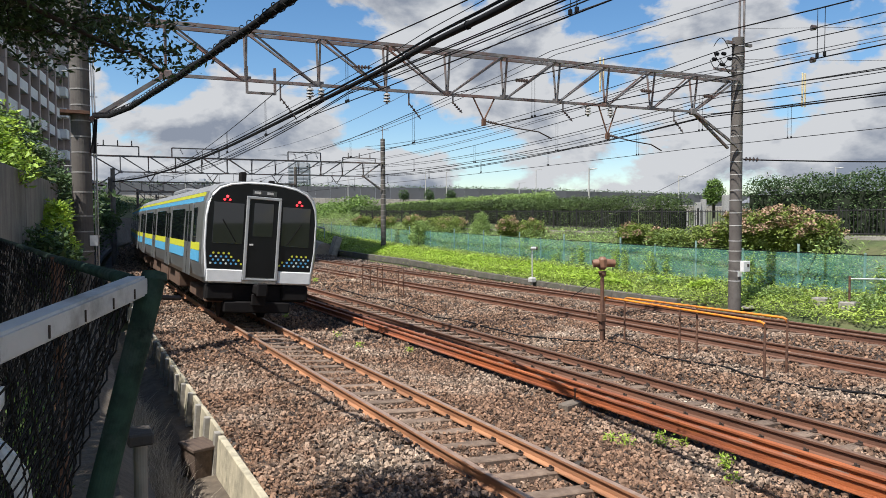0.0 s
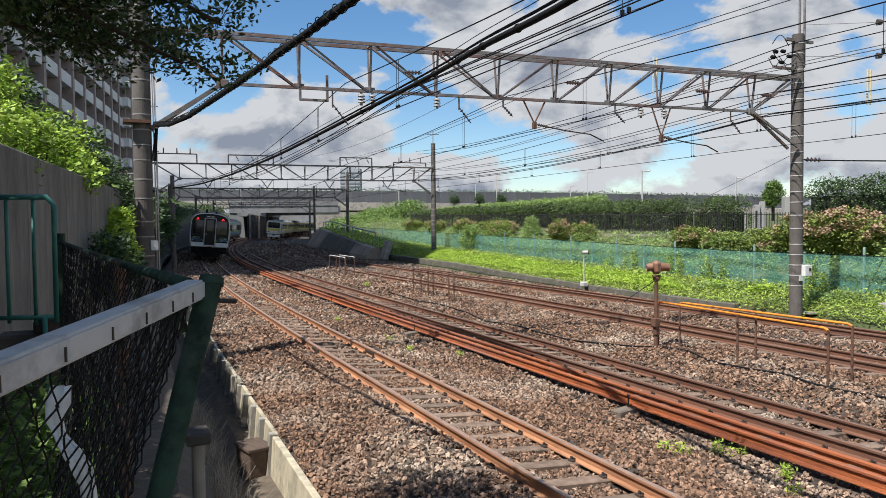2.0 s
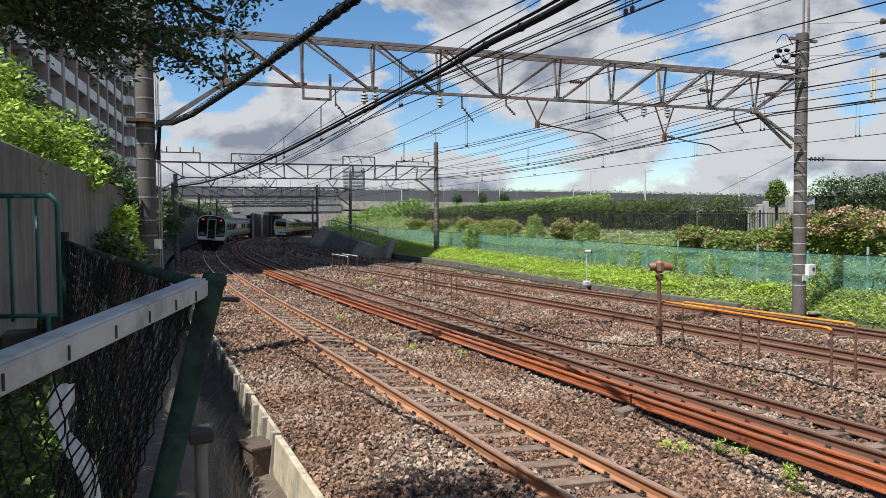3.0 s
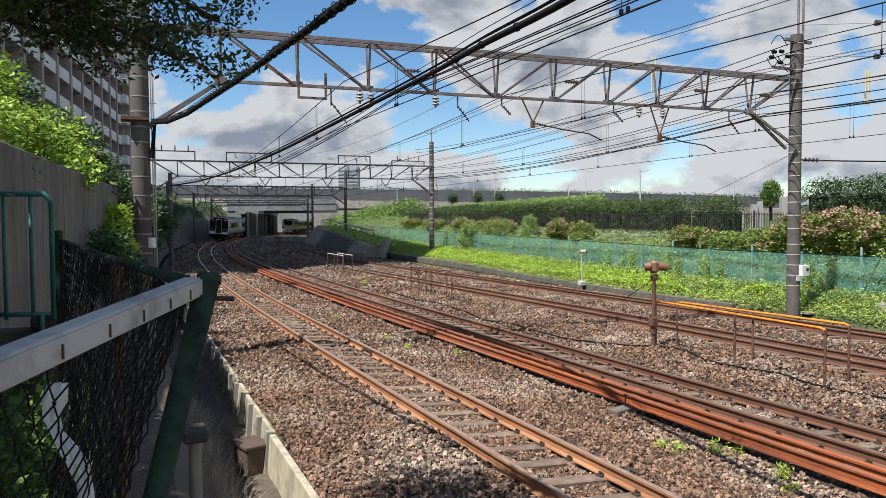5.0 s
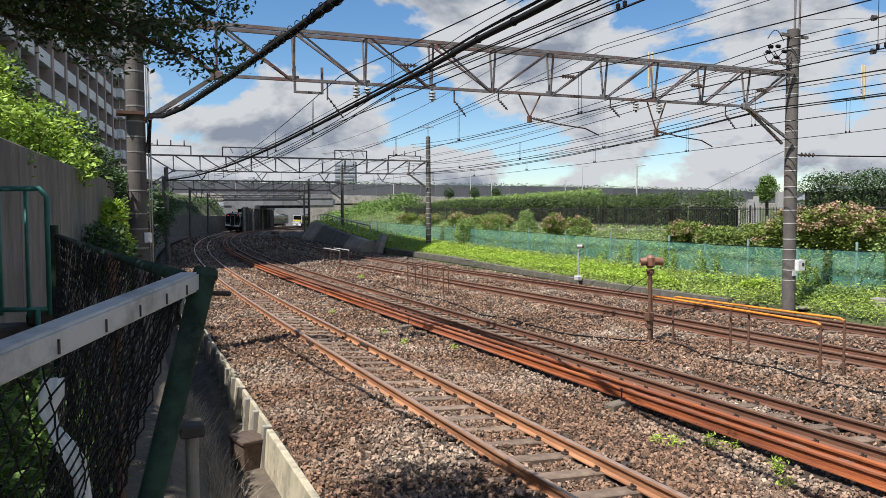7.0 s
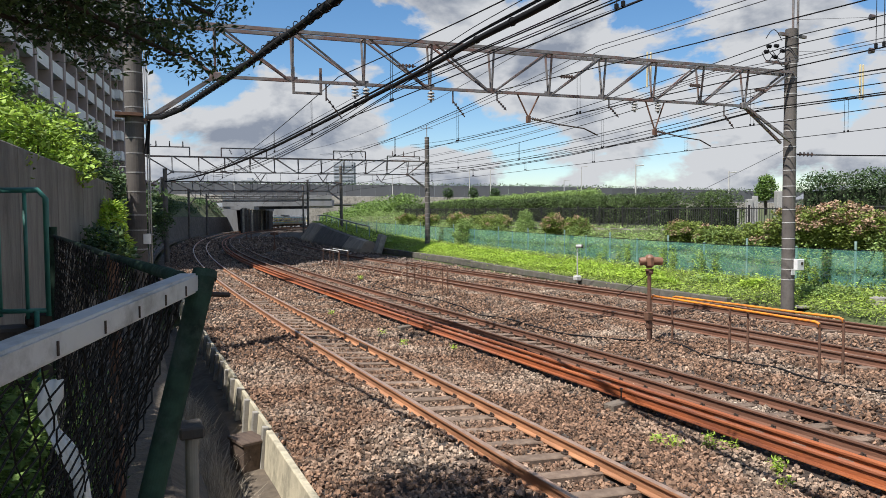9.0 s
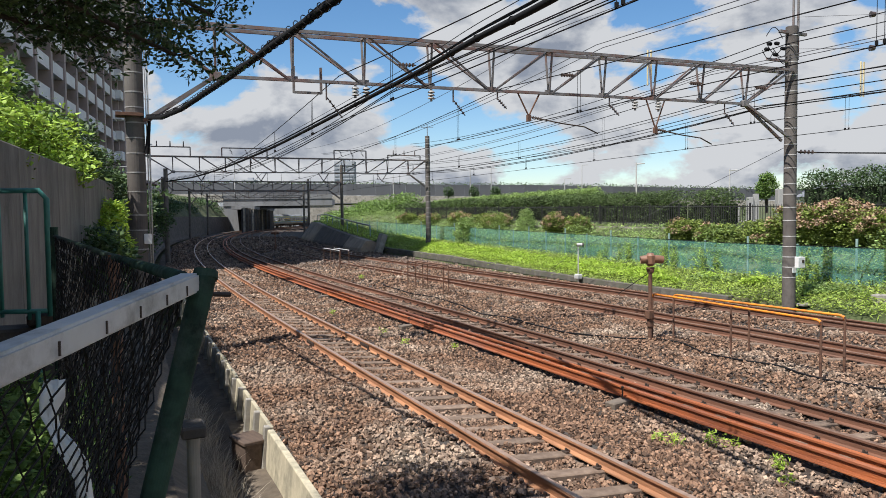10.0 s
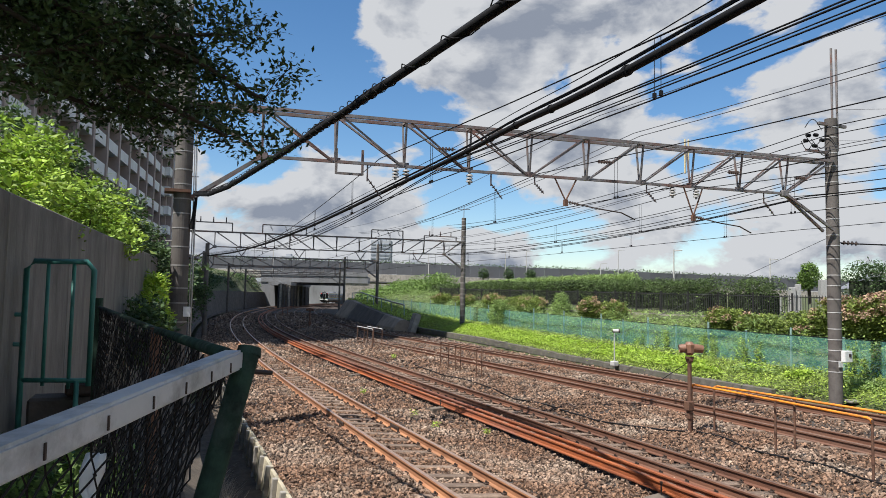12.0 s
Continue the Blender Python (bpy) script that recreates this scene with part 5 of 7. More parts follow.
# ---------------------------------------------------------------- far side: kerb, verge, net, garden, hedge
M_KERB = material("mossy_kerb", (0.19, 0.175, 0.145), (0.09, 0.082, 0.068), 3, 0.95, bump=0.5, bump_scale=30, stain=(0.07, 0.08, 0.045), stain_scale=1.5)


def build_far_side():
    t = thing("concrete_kerb", pose(0, 0, 0), "low weathered concrete kerb along the outer track", "kerb", kind="structure")
    for k in range(54):
        s = 17.5 + k * 1.6
        o = 18.15 if s < 22 else 18.15 + 0.8 * min((s - 22) / 20, 1.0)
        h = 0.24 + 0.16 * min(max((s - 26) / 15, 0), 1)
        bm = box(bmesh.new(), (0, 0, h / 2 - 0.22), (0.28, 1.57, h), bevel=0.02)
        b = part("kerb_block", bm, M_KERB, t)
        b.matrix_world = pose(*along(s, o, 0.02 * noise.noise(Vector((s, 0, 0)))), 0, 0, -math.degrees(heading(s)))
    verts, faces, idx = [], [], []
    prof = [(17.95, -0.32), (18.2, -0.1), (19.2, 0.10), (20.6, 0.25), (22.0, 0.55), (23.5, 1.25), (25.2, 1.9), (27, 2.0), (36, 2.0), (60, 2.2), (140, 3.0)]
    ss = np.arange(-20, 146, 1.5)
    for s in ss:
        up = 0.012 * max(s - 20, 0)
        for o, z in prof:
            oo = o + 0.8 * min(max((s - 22) / 20, 0), 1)
            verts.append(along(s, oo, z + (up * min(max(o - 18.2, 0) / 2, 1)) + 0.06 * noise.noise(Vector((s * 0.5, o, 1)))))
    n = len(prof)
    for i in range(len(ss) - 1):
        for j in range(n - 1):
            faces.append((i * n + j, i * n + j + 1, (i + 1) * n + j + 1, (i + 1) * n + j))
    tagged(raw("verge", verts, faces, M_EARTH, smooth=True), "grassy verge rising to a terrace beyond the tracks", "verge", kind="structure")


def verge_z(s, o):
    prof = [(18.2, -0.05), (19.2, 0.10), (20.6, 0.25), (22.0, 0.55), (23.5, 1.25), (25.2, 1.9), (27, 2.0), (36, 2.0)]
    o = o - 0.8 * min(max((s - 22) / 20, 0), 1)
    z = prof[-1][1]
    for (o0, z0), (o1, z1) in zip(prof, prof[1:]):
        if o <= o1:
            z = z0 + (z1 - z0) * min(max((o - o0) / (o1 - o0), 0), 1)
            break
    return z + 0.012 * max(s - 20, 0) * min(max(o - 18.2, 0) / 2, 1)


build_far_side()


def build_verge_plants():
    g = np.random.default_rng(41)
    pts, top = [], []
    for _ in range(60000):
        s, o = g.uniform(4, 62), g.uniform(18.05, 21.2)
        o += 0.8 * min(max((s - 22) / 20, 0), 1)
        p = along(s, o, verge_z(s, o))
        pts.append(p)
    pts = np.array(pts)
    pts[:, 2] += 0.22 * g.random(len(pts))
    tagged(leaf_mesh("verge_grass", pts, np.zeros_like(pts), 0.13, M_LEAF_LIME, None, 0.28, 0.55, np.random.default_rng(42)), "green grass and weeds on the verge", "grass", kind="stuff")
    pts = []
    for _ in range(52000):
        s = g.uniform(17, 52)
        o = 18.75 + 1.5 * g.random() + 0.8 * min(max((s - 22) / 20, 0), 1)
        k = 0.55 + 0.45 * noise.noise(Vector((s * 0.5, o * 0.9, 9)))
        if s < 24 and k < 0.35 + 0.04 * (24 - s):
            continue
        p = along(s, o, verge_z(s, o) + 0.42 * k * math.sqrt(g.random()))
        pts.append(p)
    pts = np.array(pts)
    tagged(leaf_mesh("verge_weeds", pts, np.zeros_like(pts), 0.125, M_LEAF_BRIGHT, None, 0.5, 0.72, np.random.default_rng(43)), "bright lime-green leafy weeds along the kerb", "weeds", kind="stuff")
    blobs = []
    for _ in range(26):
        s = g.uniform(6, 20)
        p = along(s, g.uniform(19.2, 20.8), 0.25)
        blobs.append((p.x, p.y, p.z, 0.5, 0.6, 0.25))
    t = thing("low_shrubs", pose(0, 0, 0), "low leafy creepers in front of the green net", "weeds", kind="stuff")
    leaves("foliage", blobs, 12000, 0.10, M_LEAF_MID, t, seed=44)
    # tall feathery weeds against the net
    blobs = []
    for _ in range(70):
        s = g.uniform(5, 34)
        o = (21.6 if g.random() < 0.75 else 21.1) + 0.8 * min(max((s - 22) / 20, 0), 1) + g.uniform(0, 0.3)
        p = along(s, o, verge_z(s, o))
        h = g.uniform(0.35, 0.85)
        blobs.append((p.x, p.y, p.z + h * 0.7, 0.2, 0.2, h * 0.75))
    t = thing("tall_weeds", pose(0, 0, 0), "tall feathery weeds growing against the net", "weeds", kind="stuff")
    leaves("foliage", blobs, 16000, 0.10, M_LEAF_LIME, t, seed=46, shell=0.2, slim=0.3)
    pts = []
    for _ in range(14000):
        s, o = g.uniform(16, 75), g.uniform(22.3, 26.0)
        pts.append(along(s, o, verge_z(s, o) + 0.2 * g.random()))
    pts = np.array(pts)
    tagged(leaf_mesh("garden_grass", pts, np.zeros_like(pts), 0.17, M_LEAF_MID, None, 0.3, 0.5, np.random.default_rng(47)), "rough grass between the net and the iron fence", "grass", kind="stuff")
    # scrub behind the net
    blobs = []
    for k in range(150):
        s = g.uniform(4, 110)
        o = g.uniform(21.75, 23.4 if s < 55 else 29) + 0.8 * min(max((s - 22) / 20, 0), 1)
        p = along(s, o, verge_z(s, o) + 0.1)
        blobs.append((p.x, p.y, p.z + 0.1, 0.8, 1.0, g.uniform(0.5, 1.05) if s < 55 else 0.6))
    t = thing("scrub", pose(0, 0, 0), "grey-green scrub growing behind the net", "scrub", kind="stuff")
    leaves("foliage", blobs, 60000, 0.13, M_LEAF_MID, t, seed=45, slim=0.35)


M_LEAF_LIME = material("lime_grass", (0.43, 0.54, 0.10), (0.22, 0.31, 0.06), 2, 0.7, island_tint=0.55, translucent=0.3)
M_LEAF_MID = material("mid_leaf", (0.33, 0.45, 0.14), (0.16, 0.24, 0.07), 2, 0.6, island_tint=0.55, translucent=0.3)
build_verge_plants()


def net_material():
    m = bpy.data.materials.new("green_net")
    m.use_nodes = True
    nt = m.node_tree
    N, L = nt.nodes.new, nt.links.new
    b = nt.nodes["Principled BSDF"]
    co, nz = N("ShaderNodeTexCoord"), N("ShaderNodeTexNoise")
    nz.inputs["Scale"].default_value, nz.inputs["Detail"].default_value = 0.8, 5
    L(co.outputs["Object"], nz.inputs["Vector"])
    r = N("ShaderNodeValToRGB")
    r.color_ramp.elements[0].color, r.color_ramp.elements[1].color = (0.10, 0.34, 0.28, 1), (0.20, 0.46, 0.40, 1)
    L(nz.outputs["Fac"], r.inputs[0])
    L(r.outputs[0], b.inputs["Base Color"])
    b.inputs["Roughness"].default_value = 0.7
    rg = N("ShaderNodeMapRange")
    rg.inputs["To Min"].default_value, rg.inputs["To Max"].default_value = 0.13, 0.30
    L(nz.outputs["Fac"], rg.inputs[0])
    L(rg.outputs[0], b.inputs["Alpha"])
    return m


M_NET = net_material()
M_NETPOST = material("pale_green_post", (0.30, 0.42, 0.38), (0.20, 0.30, 0.27), 8, 0.5)


def build_net():
    t = thing("green_net_fence", pose(0, 0, 0), "fine green net fence stretched between pale posts", "net fence")

    def base(s):
        o = 21.35 + 0.8 * min(max((s - 22) / 20, 0), 1)
        return o, verge_z(s, o)
    verts, faces = [], []
    ss = np.arange(-6, 110, 0.5)
    for i, s in enumerate(ss):
        o, z = base(s)
        lift = 0.0
        h = 1.42
        top = max(z + 1.15, 1.56 + 0.012 * max(s - 20, 0))
        for k in range(5):
            u = k / 4
            verts.append(along(s, o + 0.03 * noise.noise(Vector((s * 1.5, k, 3))), z - 0.1 + (top - z + 0.1) * u + (0.02 * noise.noise(Vector((s, 9, 0))) if k == 4 else 0)))
        if i:
            for k in range(4):
                b0, b1 = (i - 1) * 5 + k, i * 5 + k
                faces.append((b0, b1, b1 + 1, b0 + 1))
    net = raw("net", verts, faces, M_NET, t)
    net["label"] = "translucent green netting"
    md = net.modifiers.new("thickness", "SOLIDIFY"); md.thickness = 0.004
    rope = [along(s, base(s)[0], max(base(s)[1] + 1.15, 1.56 + 0.012 * max(s - 20, 0)) + 0.01) for s in np.arange(-6, 110, 1.0)]
    tube("top_rope", rope, 0.012, M_WIRE, t, 5)
    s = -3.0
    k = 0
    while s < 100:
        o, z = base(s)
        top = max(z + 1.15, 1.56 + 0.012 * max(s - 20, 0)) + (0.28 if k % 2 == 0 else 0.06)
        part("post", rod(bmesh.new(), along(s, o + 0.04, z - 0.3), along(s, o + 0.04, top), 0.04, n=8), M_NETPOST, t)
        s += 2.2 if s < 40 else 4.0
        k += 1


build_net()


def build_iron_fence():
    bars = thing("iron_fence", pose(0, 0, 0), "black iron bar fence round the garden", "fence")
    o = 25.6
    mats = M_IRON
    bmb = rod(bmesh.new(), (0, 0, 0), (0, 0, 1.06), 0.014, n=5)
    me = bpy.data.meshes.new("bar"); bmb.to_mesh(me); bmb.free(); me.materials.append(mats)
    bmb = box(bmesh.new(), (0, 0, 0.56), (0.07, 0.07, 1.16), bevel=0.008)
    pe = bpy.data.meshes.new("post"); bmb.to_mesh(pe); bmb.free(); pe.materials.append(mats)
    rest = bmesh.new()
    n = 0
    s = 2.0
    while s < 74:
        z = 1.98 + 0.012 * max(s - 20, 0)
        p = along(s, o, z)
        if n % 16 == 0:
            q = new("post", pe); q.parent = bars; q.matrix_world = pose(*p)
        elif 8 < s < 46:
            q = new("bar", me); q.parent = bars; q.matrix_world = pose(*p)
        else:
            rod(rest, p, p + Vector((0, 0, 1.06)), 0.014, n=4)
        n += 1
        s += 0.145
    far = part("fencing", rest, mats, bars)
    far["kind"] = "stuff"
    for z in (0.12, 0.98):
        pts = [along(s, o, 1.98 + z + 0.012 * max(s - 20, 0)) for s in np.arange(2, 75, 1.5)]
        tube("rail", pts, 0.022, mats, bars, 6)
    tagged(strip("garden_kerb", [(25.3, 1.6), (25.3, 2.02), (25.9, 2.02), (25.9, 1.6)], 0, 75, 3, M_CONC, closed=True), "low concrete kerb under the iron fence", "kerb", kind="structure")


M_IRON = material("black_iron", (0.035, 0.033, 0.034), (0.018, 0.017, 0.018), 10, 0.5)
build_iron_fence()


def hydrangea(p, r, h, seed, flowers, label):
    t = thing("hydrangea_bush", pose(0, 0, 0), label, "bush", "hydrangeas")
    g = np.random.default_rng(seed)
    blobs = [(p[0] + g.uniform(-0.5, 0.5) * r, p[1] + g.uniform(-0.5, 0.5) * r, p[2] + h * g.uniform(0.35, 0.6), r * 0.62, r * 0.62, h * 0.42) for _ in range(6)]
    leaves("foliage", blobs, 7000, 0.11, M_LEAF_OLIVE, t, seed=seed, slim=0.6)
    fl = []
    for _ in range(flowers):
        b = blobs[g.integers(6)]
        d = g.normal(size=3); d[2] = abs(d[2]) * 0.9; d /= np.linalg.norm(d)
        fl.append((b[0] + d[0] * b[3], b[1] + d[1] * b[4], b[2] + d[2] * b[5], 0.16, 0.16, 0.12))
    fh = leaves("blossom", fl, flowers * 46, 0.085, M_FLOWER, t, shell=0.7, slim=0.9, seed=seed + 1)
    fh["kind"] = "stuff"
    for k in range(4):
        part("stem", rod(bmesh.new(), (p[0], p[1], p[2] - 0.2), (p[0] + g.uniform(-0.4, 0.4), p[1] + g.uniform(-0.4, 0.4), p[2] + h * 0.5), 0.02, 0.01, n=5), M_BARK, t)


M_LEAF_OLIVE = material("olive_leaf", (0.25, 0.32, 0.06), (0.11, 0.15, 0.032), 3, 0.6, island_tint=0.5, translucent=0.25)


M_LEAF_HEDGE = material("hedge_leaf", (0.12, 0.185, 0.048), (0.035, 0.055, 0.018), 1.1, 0.6, island_tint=0.7, translucent=0.25)


def build_garden():
    for s, o, r, h, f in ((15.8, 23.9, 1.0, 1.5, 60), (17.1, 23.9, 1.3, 1.75, 95), (18.7, 24.0, 1.2, 1.7, 70), (20.5, 23.8, 1.0, 1.1, 8), (22.8, 23.8, 1.0, 1.0, 4), (25.0, 23.9, 1.0, 1.15, 14),
                          (35.0, 24.2, 0.8, 1.3, 34), (37.1, 24.3, 0.9, 1.4, 45), (46.4, 24.6, 1.5, 1.25, 8), (49.2, 24.7, 1.3, 1.2, 12), (54.6, 24.9, 1.3, 1.2, 36), (62.5, 25.0, 1.3, 1.0, 30), (70, 25.1, 1.4, 1.0, 20)):
        p = along(s, o, verge_z(s, o) - 0.05)
        hydrangea(p, r, h, int(s * 10), f, "hydrangea bush with faded pinkish flower heads" if f > 20 else "rounded olive-green bush behind the net")
    t = thing("tall_shrub", pose(0, 0, 0), "tall dark upright shrub by the iron fence", "bush")
    p = along(41.5, 24.4, 1.5)
    leaves("foliage", [(p.x, p.y, p.z + 0.6, 0.6, 0.6, 1.0)], 4500, 0.13, M_LEAF_MID, t, seed=77, slim=0.3)
    part("stem", rod(bmesh.new(), p, p + Vector((0, 0, 1.0)), 0.03, n=6), M_BARK, t)
    t = thing("climbing_vine", pose(0, 0, 0), "tangled vine climbing over the green net", "vine")
    p = along(47.0, 22.1, 0.8)
    leaves("foliage", [(p.x, p.y, p.z + 0.5, 0.6, 1.2, 1.0), (p.x, p.y - 0.5, p.z + 1.4, 0.4, 0.9, 0.5)], 3500, 0.13, M_LEAF_MID, t, seed=78)
    part("stem", rod(bmesh.new(), p, p + Vector((0, 0, 1.0)), 0.03, n=6), M_BARK, t)
    # clipped hedge in sections behind the fence
    g = np.random.default_rng(51)
    for s0, s1, o, z0, z1, mat in ((6, 22.6, 28.6, 2.0, 4.5, M_LEAF_DARK), (28.2, 31.2, 29.4, 2.0, 3.95, M_LEAF_HEDGE), (32.3, 38, 29.4, 2.0, 4.0, M_LEAF_HEDGE), (38, 45.6, 29.6, 2.1, 4.1, M_LEAF_HEDGE), (46, 64, 30, 2.3, 4.1, M_LEAF_HEDGE), (64, 96, 30, 2.5, 4.3, M_LEAF_HEDGE),
                                   (52, 100, 36, 2.6, 4.9, M_LEAF_MID)):
        t = thing("hedge", pose(0, 0, 0), "clipped dark green hedge behind the iron fence" if mat is M_LEAF_DARK else "leafy green hedge behind the iron fence", "hedge", "garden hedges")
        n = max(2, int((s1 - s0) / 0.9))
        blobs = []
        for k in range(n):
            for o2 in (0.0, 0.9):
                p = along(s0 + (s1 - s0) * (k + 0.5) / n, o + o2, (z0 + z1) / 2)
                hh = (z1 - z0) / 2 * (0.92 + 0.2 * g.random())
                blobs.append((p.x, p.y, p.z, 0.85, 0.75, hh))
                blobs.append((p.x + g.uniform(-0.2, 0.2), p.y + g.uniform(-0.2, 0.2), z1 - 0.38, 0.7, 0.7, 0.42 + 0.14 * g.random()))
        leaves("foliage", blobs, int((2500 if s0 < 60 else 1400) * n), 0.11 if s0 < 45 else 0.16, mat, t, seed=int(s0 * 7 + o), shell=0.72)
        # dark block inside the leaves that stands in for the hedge's inner shade
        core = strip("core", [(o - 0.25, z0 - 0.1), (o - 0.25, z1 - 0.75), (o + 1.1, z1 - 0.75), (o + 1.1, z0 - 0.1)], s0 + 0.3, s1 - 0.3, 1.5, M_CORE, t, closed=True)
    # gravestones and posts on the terrace
    for x, y, w, d, h in ((35.2, 33.4, 0.5, 0.4, 1.6), (35.9, 32.9, 0.9, 0.6, 0.9), (36.9, 32.3, 0.35, 0.35, 1.5), (37.3, 32.2, 0.3, 0.3, 1.7), (36.3, 29.5, 0.55, 0.5, 1.9), (33.5, 36.2, 1.3, 0.7, 0.7), (32.6, 37.5, 0.8, 0.5, 0.6), (38.6, 30.6, 0.6, 0.5, 1.0)):
        t = thing("gravestone", pose(x, y, 1.98, 0, 0, -28), "pale grey stone monument on a stepped base", "gravestone", "gravestones")
        part("base", box(bmesh.new(), (0, 0, 0.12), (w * 1.5, d * 1.5, 0.24), bevel=0.02), M_GRANITE, t)
        part("stone", box(bmesh.new(), (0, 0, 0.24 + h / 2), (w, d, h), bevel=0.025), M_GRANITE, t)
    # round tree beyond the terrace
    t = thing("small_tree", pose(63.0, 53.0, 2.0), "small round green tree beyond the garden", "tree")
    tube("trunk", [Vector((0, 0, -1)), Vector((0, 0, 2.2))], 0.16, M_BARK, t, 8)
    leaves("crown", [(0, 0, 3.4, 1.1, 1.1, 1.3), (0.3, 0.2, 4.2, 0.7, 0.7, 0.8), (-0.5, 0, 2.9, 0.7, 0.7, 0.7)], 3600, 0.24, M_LEAF, t, seed=61)
    # house with a hipped tiled roof
    t = thing("house", pose(84.5, 60.2, 1.0, 0, 0, -30), "house with a grey tiled hipped roof", "house")
    part("wall", box(bmesh.new(), (0, 0, 1.7), (7, 6, 4.0)), M_WHITE, t)
    bm = bmesh.new()
    vs = [bm.verts.new(v) for v in ((-4.2, -3.6, 3.7), (4.2, -3.6, 3.7), (4.2, 3.6, 3.7), (-4.2, 3.6, 3.7), (-2.0, 0, 5.6), (2.0, 0, 5.6))]
    for f in ((0, 1, 5, 4), (1, 2, 5), (2, 3, 4, 5), (3, 0, 4), (3, 2, 1, 0)):
        bm.faces.new([vs[k] for k in f])
    part("roof", bm, M_TILE, t, "grey tiled roof")
    part("ridge", beam(bmesh.new(), (-2.1, 0, 5.65), (2.3, 0, 5.65), 0.25, 0.25), M_CONC, t)
    for x, y, z in ((92, 57.5, 9.5), (94.5, 57, 8.8), (75, 69, 8.6), (60, 70, 9.2)):
        t = thing("antenna_mast", pose(x, y, 1.5), "thin distant lamp mast", "mast")
        part("post", rod(bmesh.new(), (0, 0, 0), (0, 0, z - 1.5), 0.09, n=6), M_BAND, t)
        part("arm", rod(bmesh.new(), (0, 0, z - 1.7), (1.0, -0.4, z - 1.6), 0.07, n=6), M_BAND, t)
    # concrete feet and rusty stakes by the near end of the verge
    for x, y in ((19.6, 12.6), (19.3, 11.6)):
        t = thing("concrete_footing", pose(x, y, 0.05, 0, 0, 10), "small concrete footing in the weeds", "footing")
        part("block", box(bmesh.new(), (0, 0, 0.1), (0.42, 0.42, 0.42), bevel=0.02), M_CONC, t)
    t = thing("pipe_stake", pose(19.3, 11.6, 0.3), "rusty stake with a white pipe rail", "stake")
    part("stake", rod(bmesh.new(), (0, 0, -0.1), (0, 0, 0.78), 0.03, n=8), M_BROWN, t)
    part("rail", rod(bmesh.new(), (0, 0, 0.7), (2.4, -1.0, 0.62), 0.02, n=8), M_WHITE, t)


# colour of the shade painted on the hedge cores
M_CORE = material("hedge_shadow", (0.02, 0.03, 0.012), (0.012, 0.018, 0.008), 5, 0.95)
M_GRANITE = material("pale_granite", (0.40, 0.39, 0.375), (0.28, 0.275, 0.265), 12, 0.6)
M_TILE = material("grey_roof_tile", (0.22, 0.23, 0.25), (0.14, 0.145, 0.16), 8, 0.6)
build_garden()


# ---------------------------------------------------------------- the distance: cutting walls, bridge, viaduct, buildings
M_TAN = material("sunlit_tan_concrete", (0.36, 0.30, 0.23), (0.22, 0.18, 0.14), 1.5, 0.9, bump=0.3, stain=(0.12, 0.10, 0.08), stain_scale=0.4)


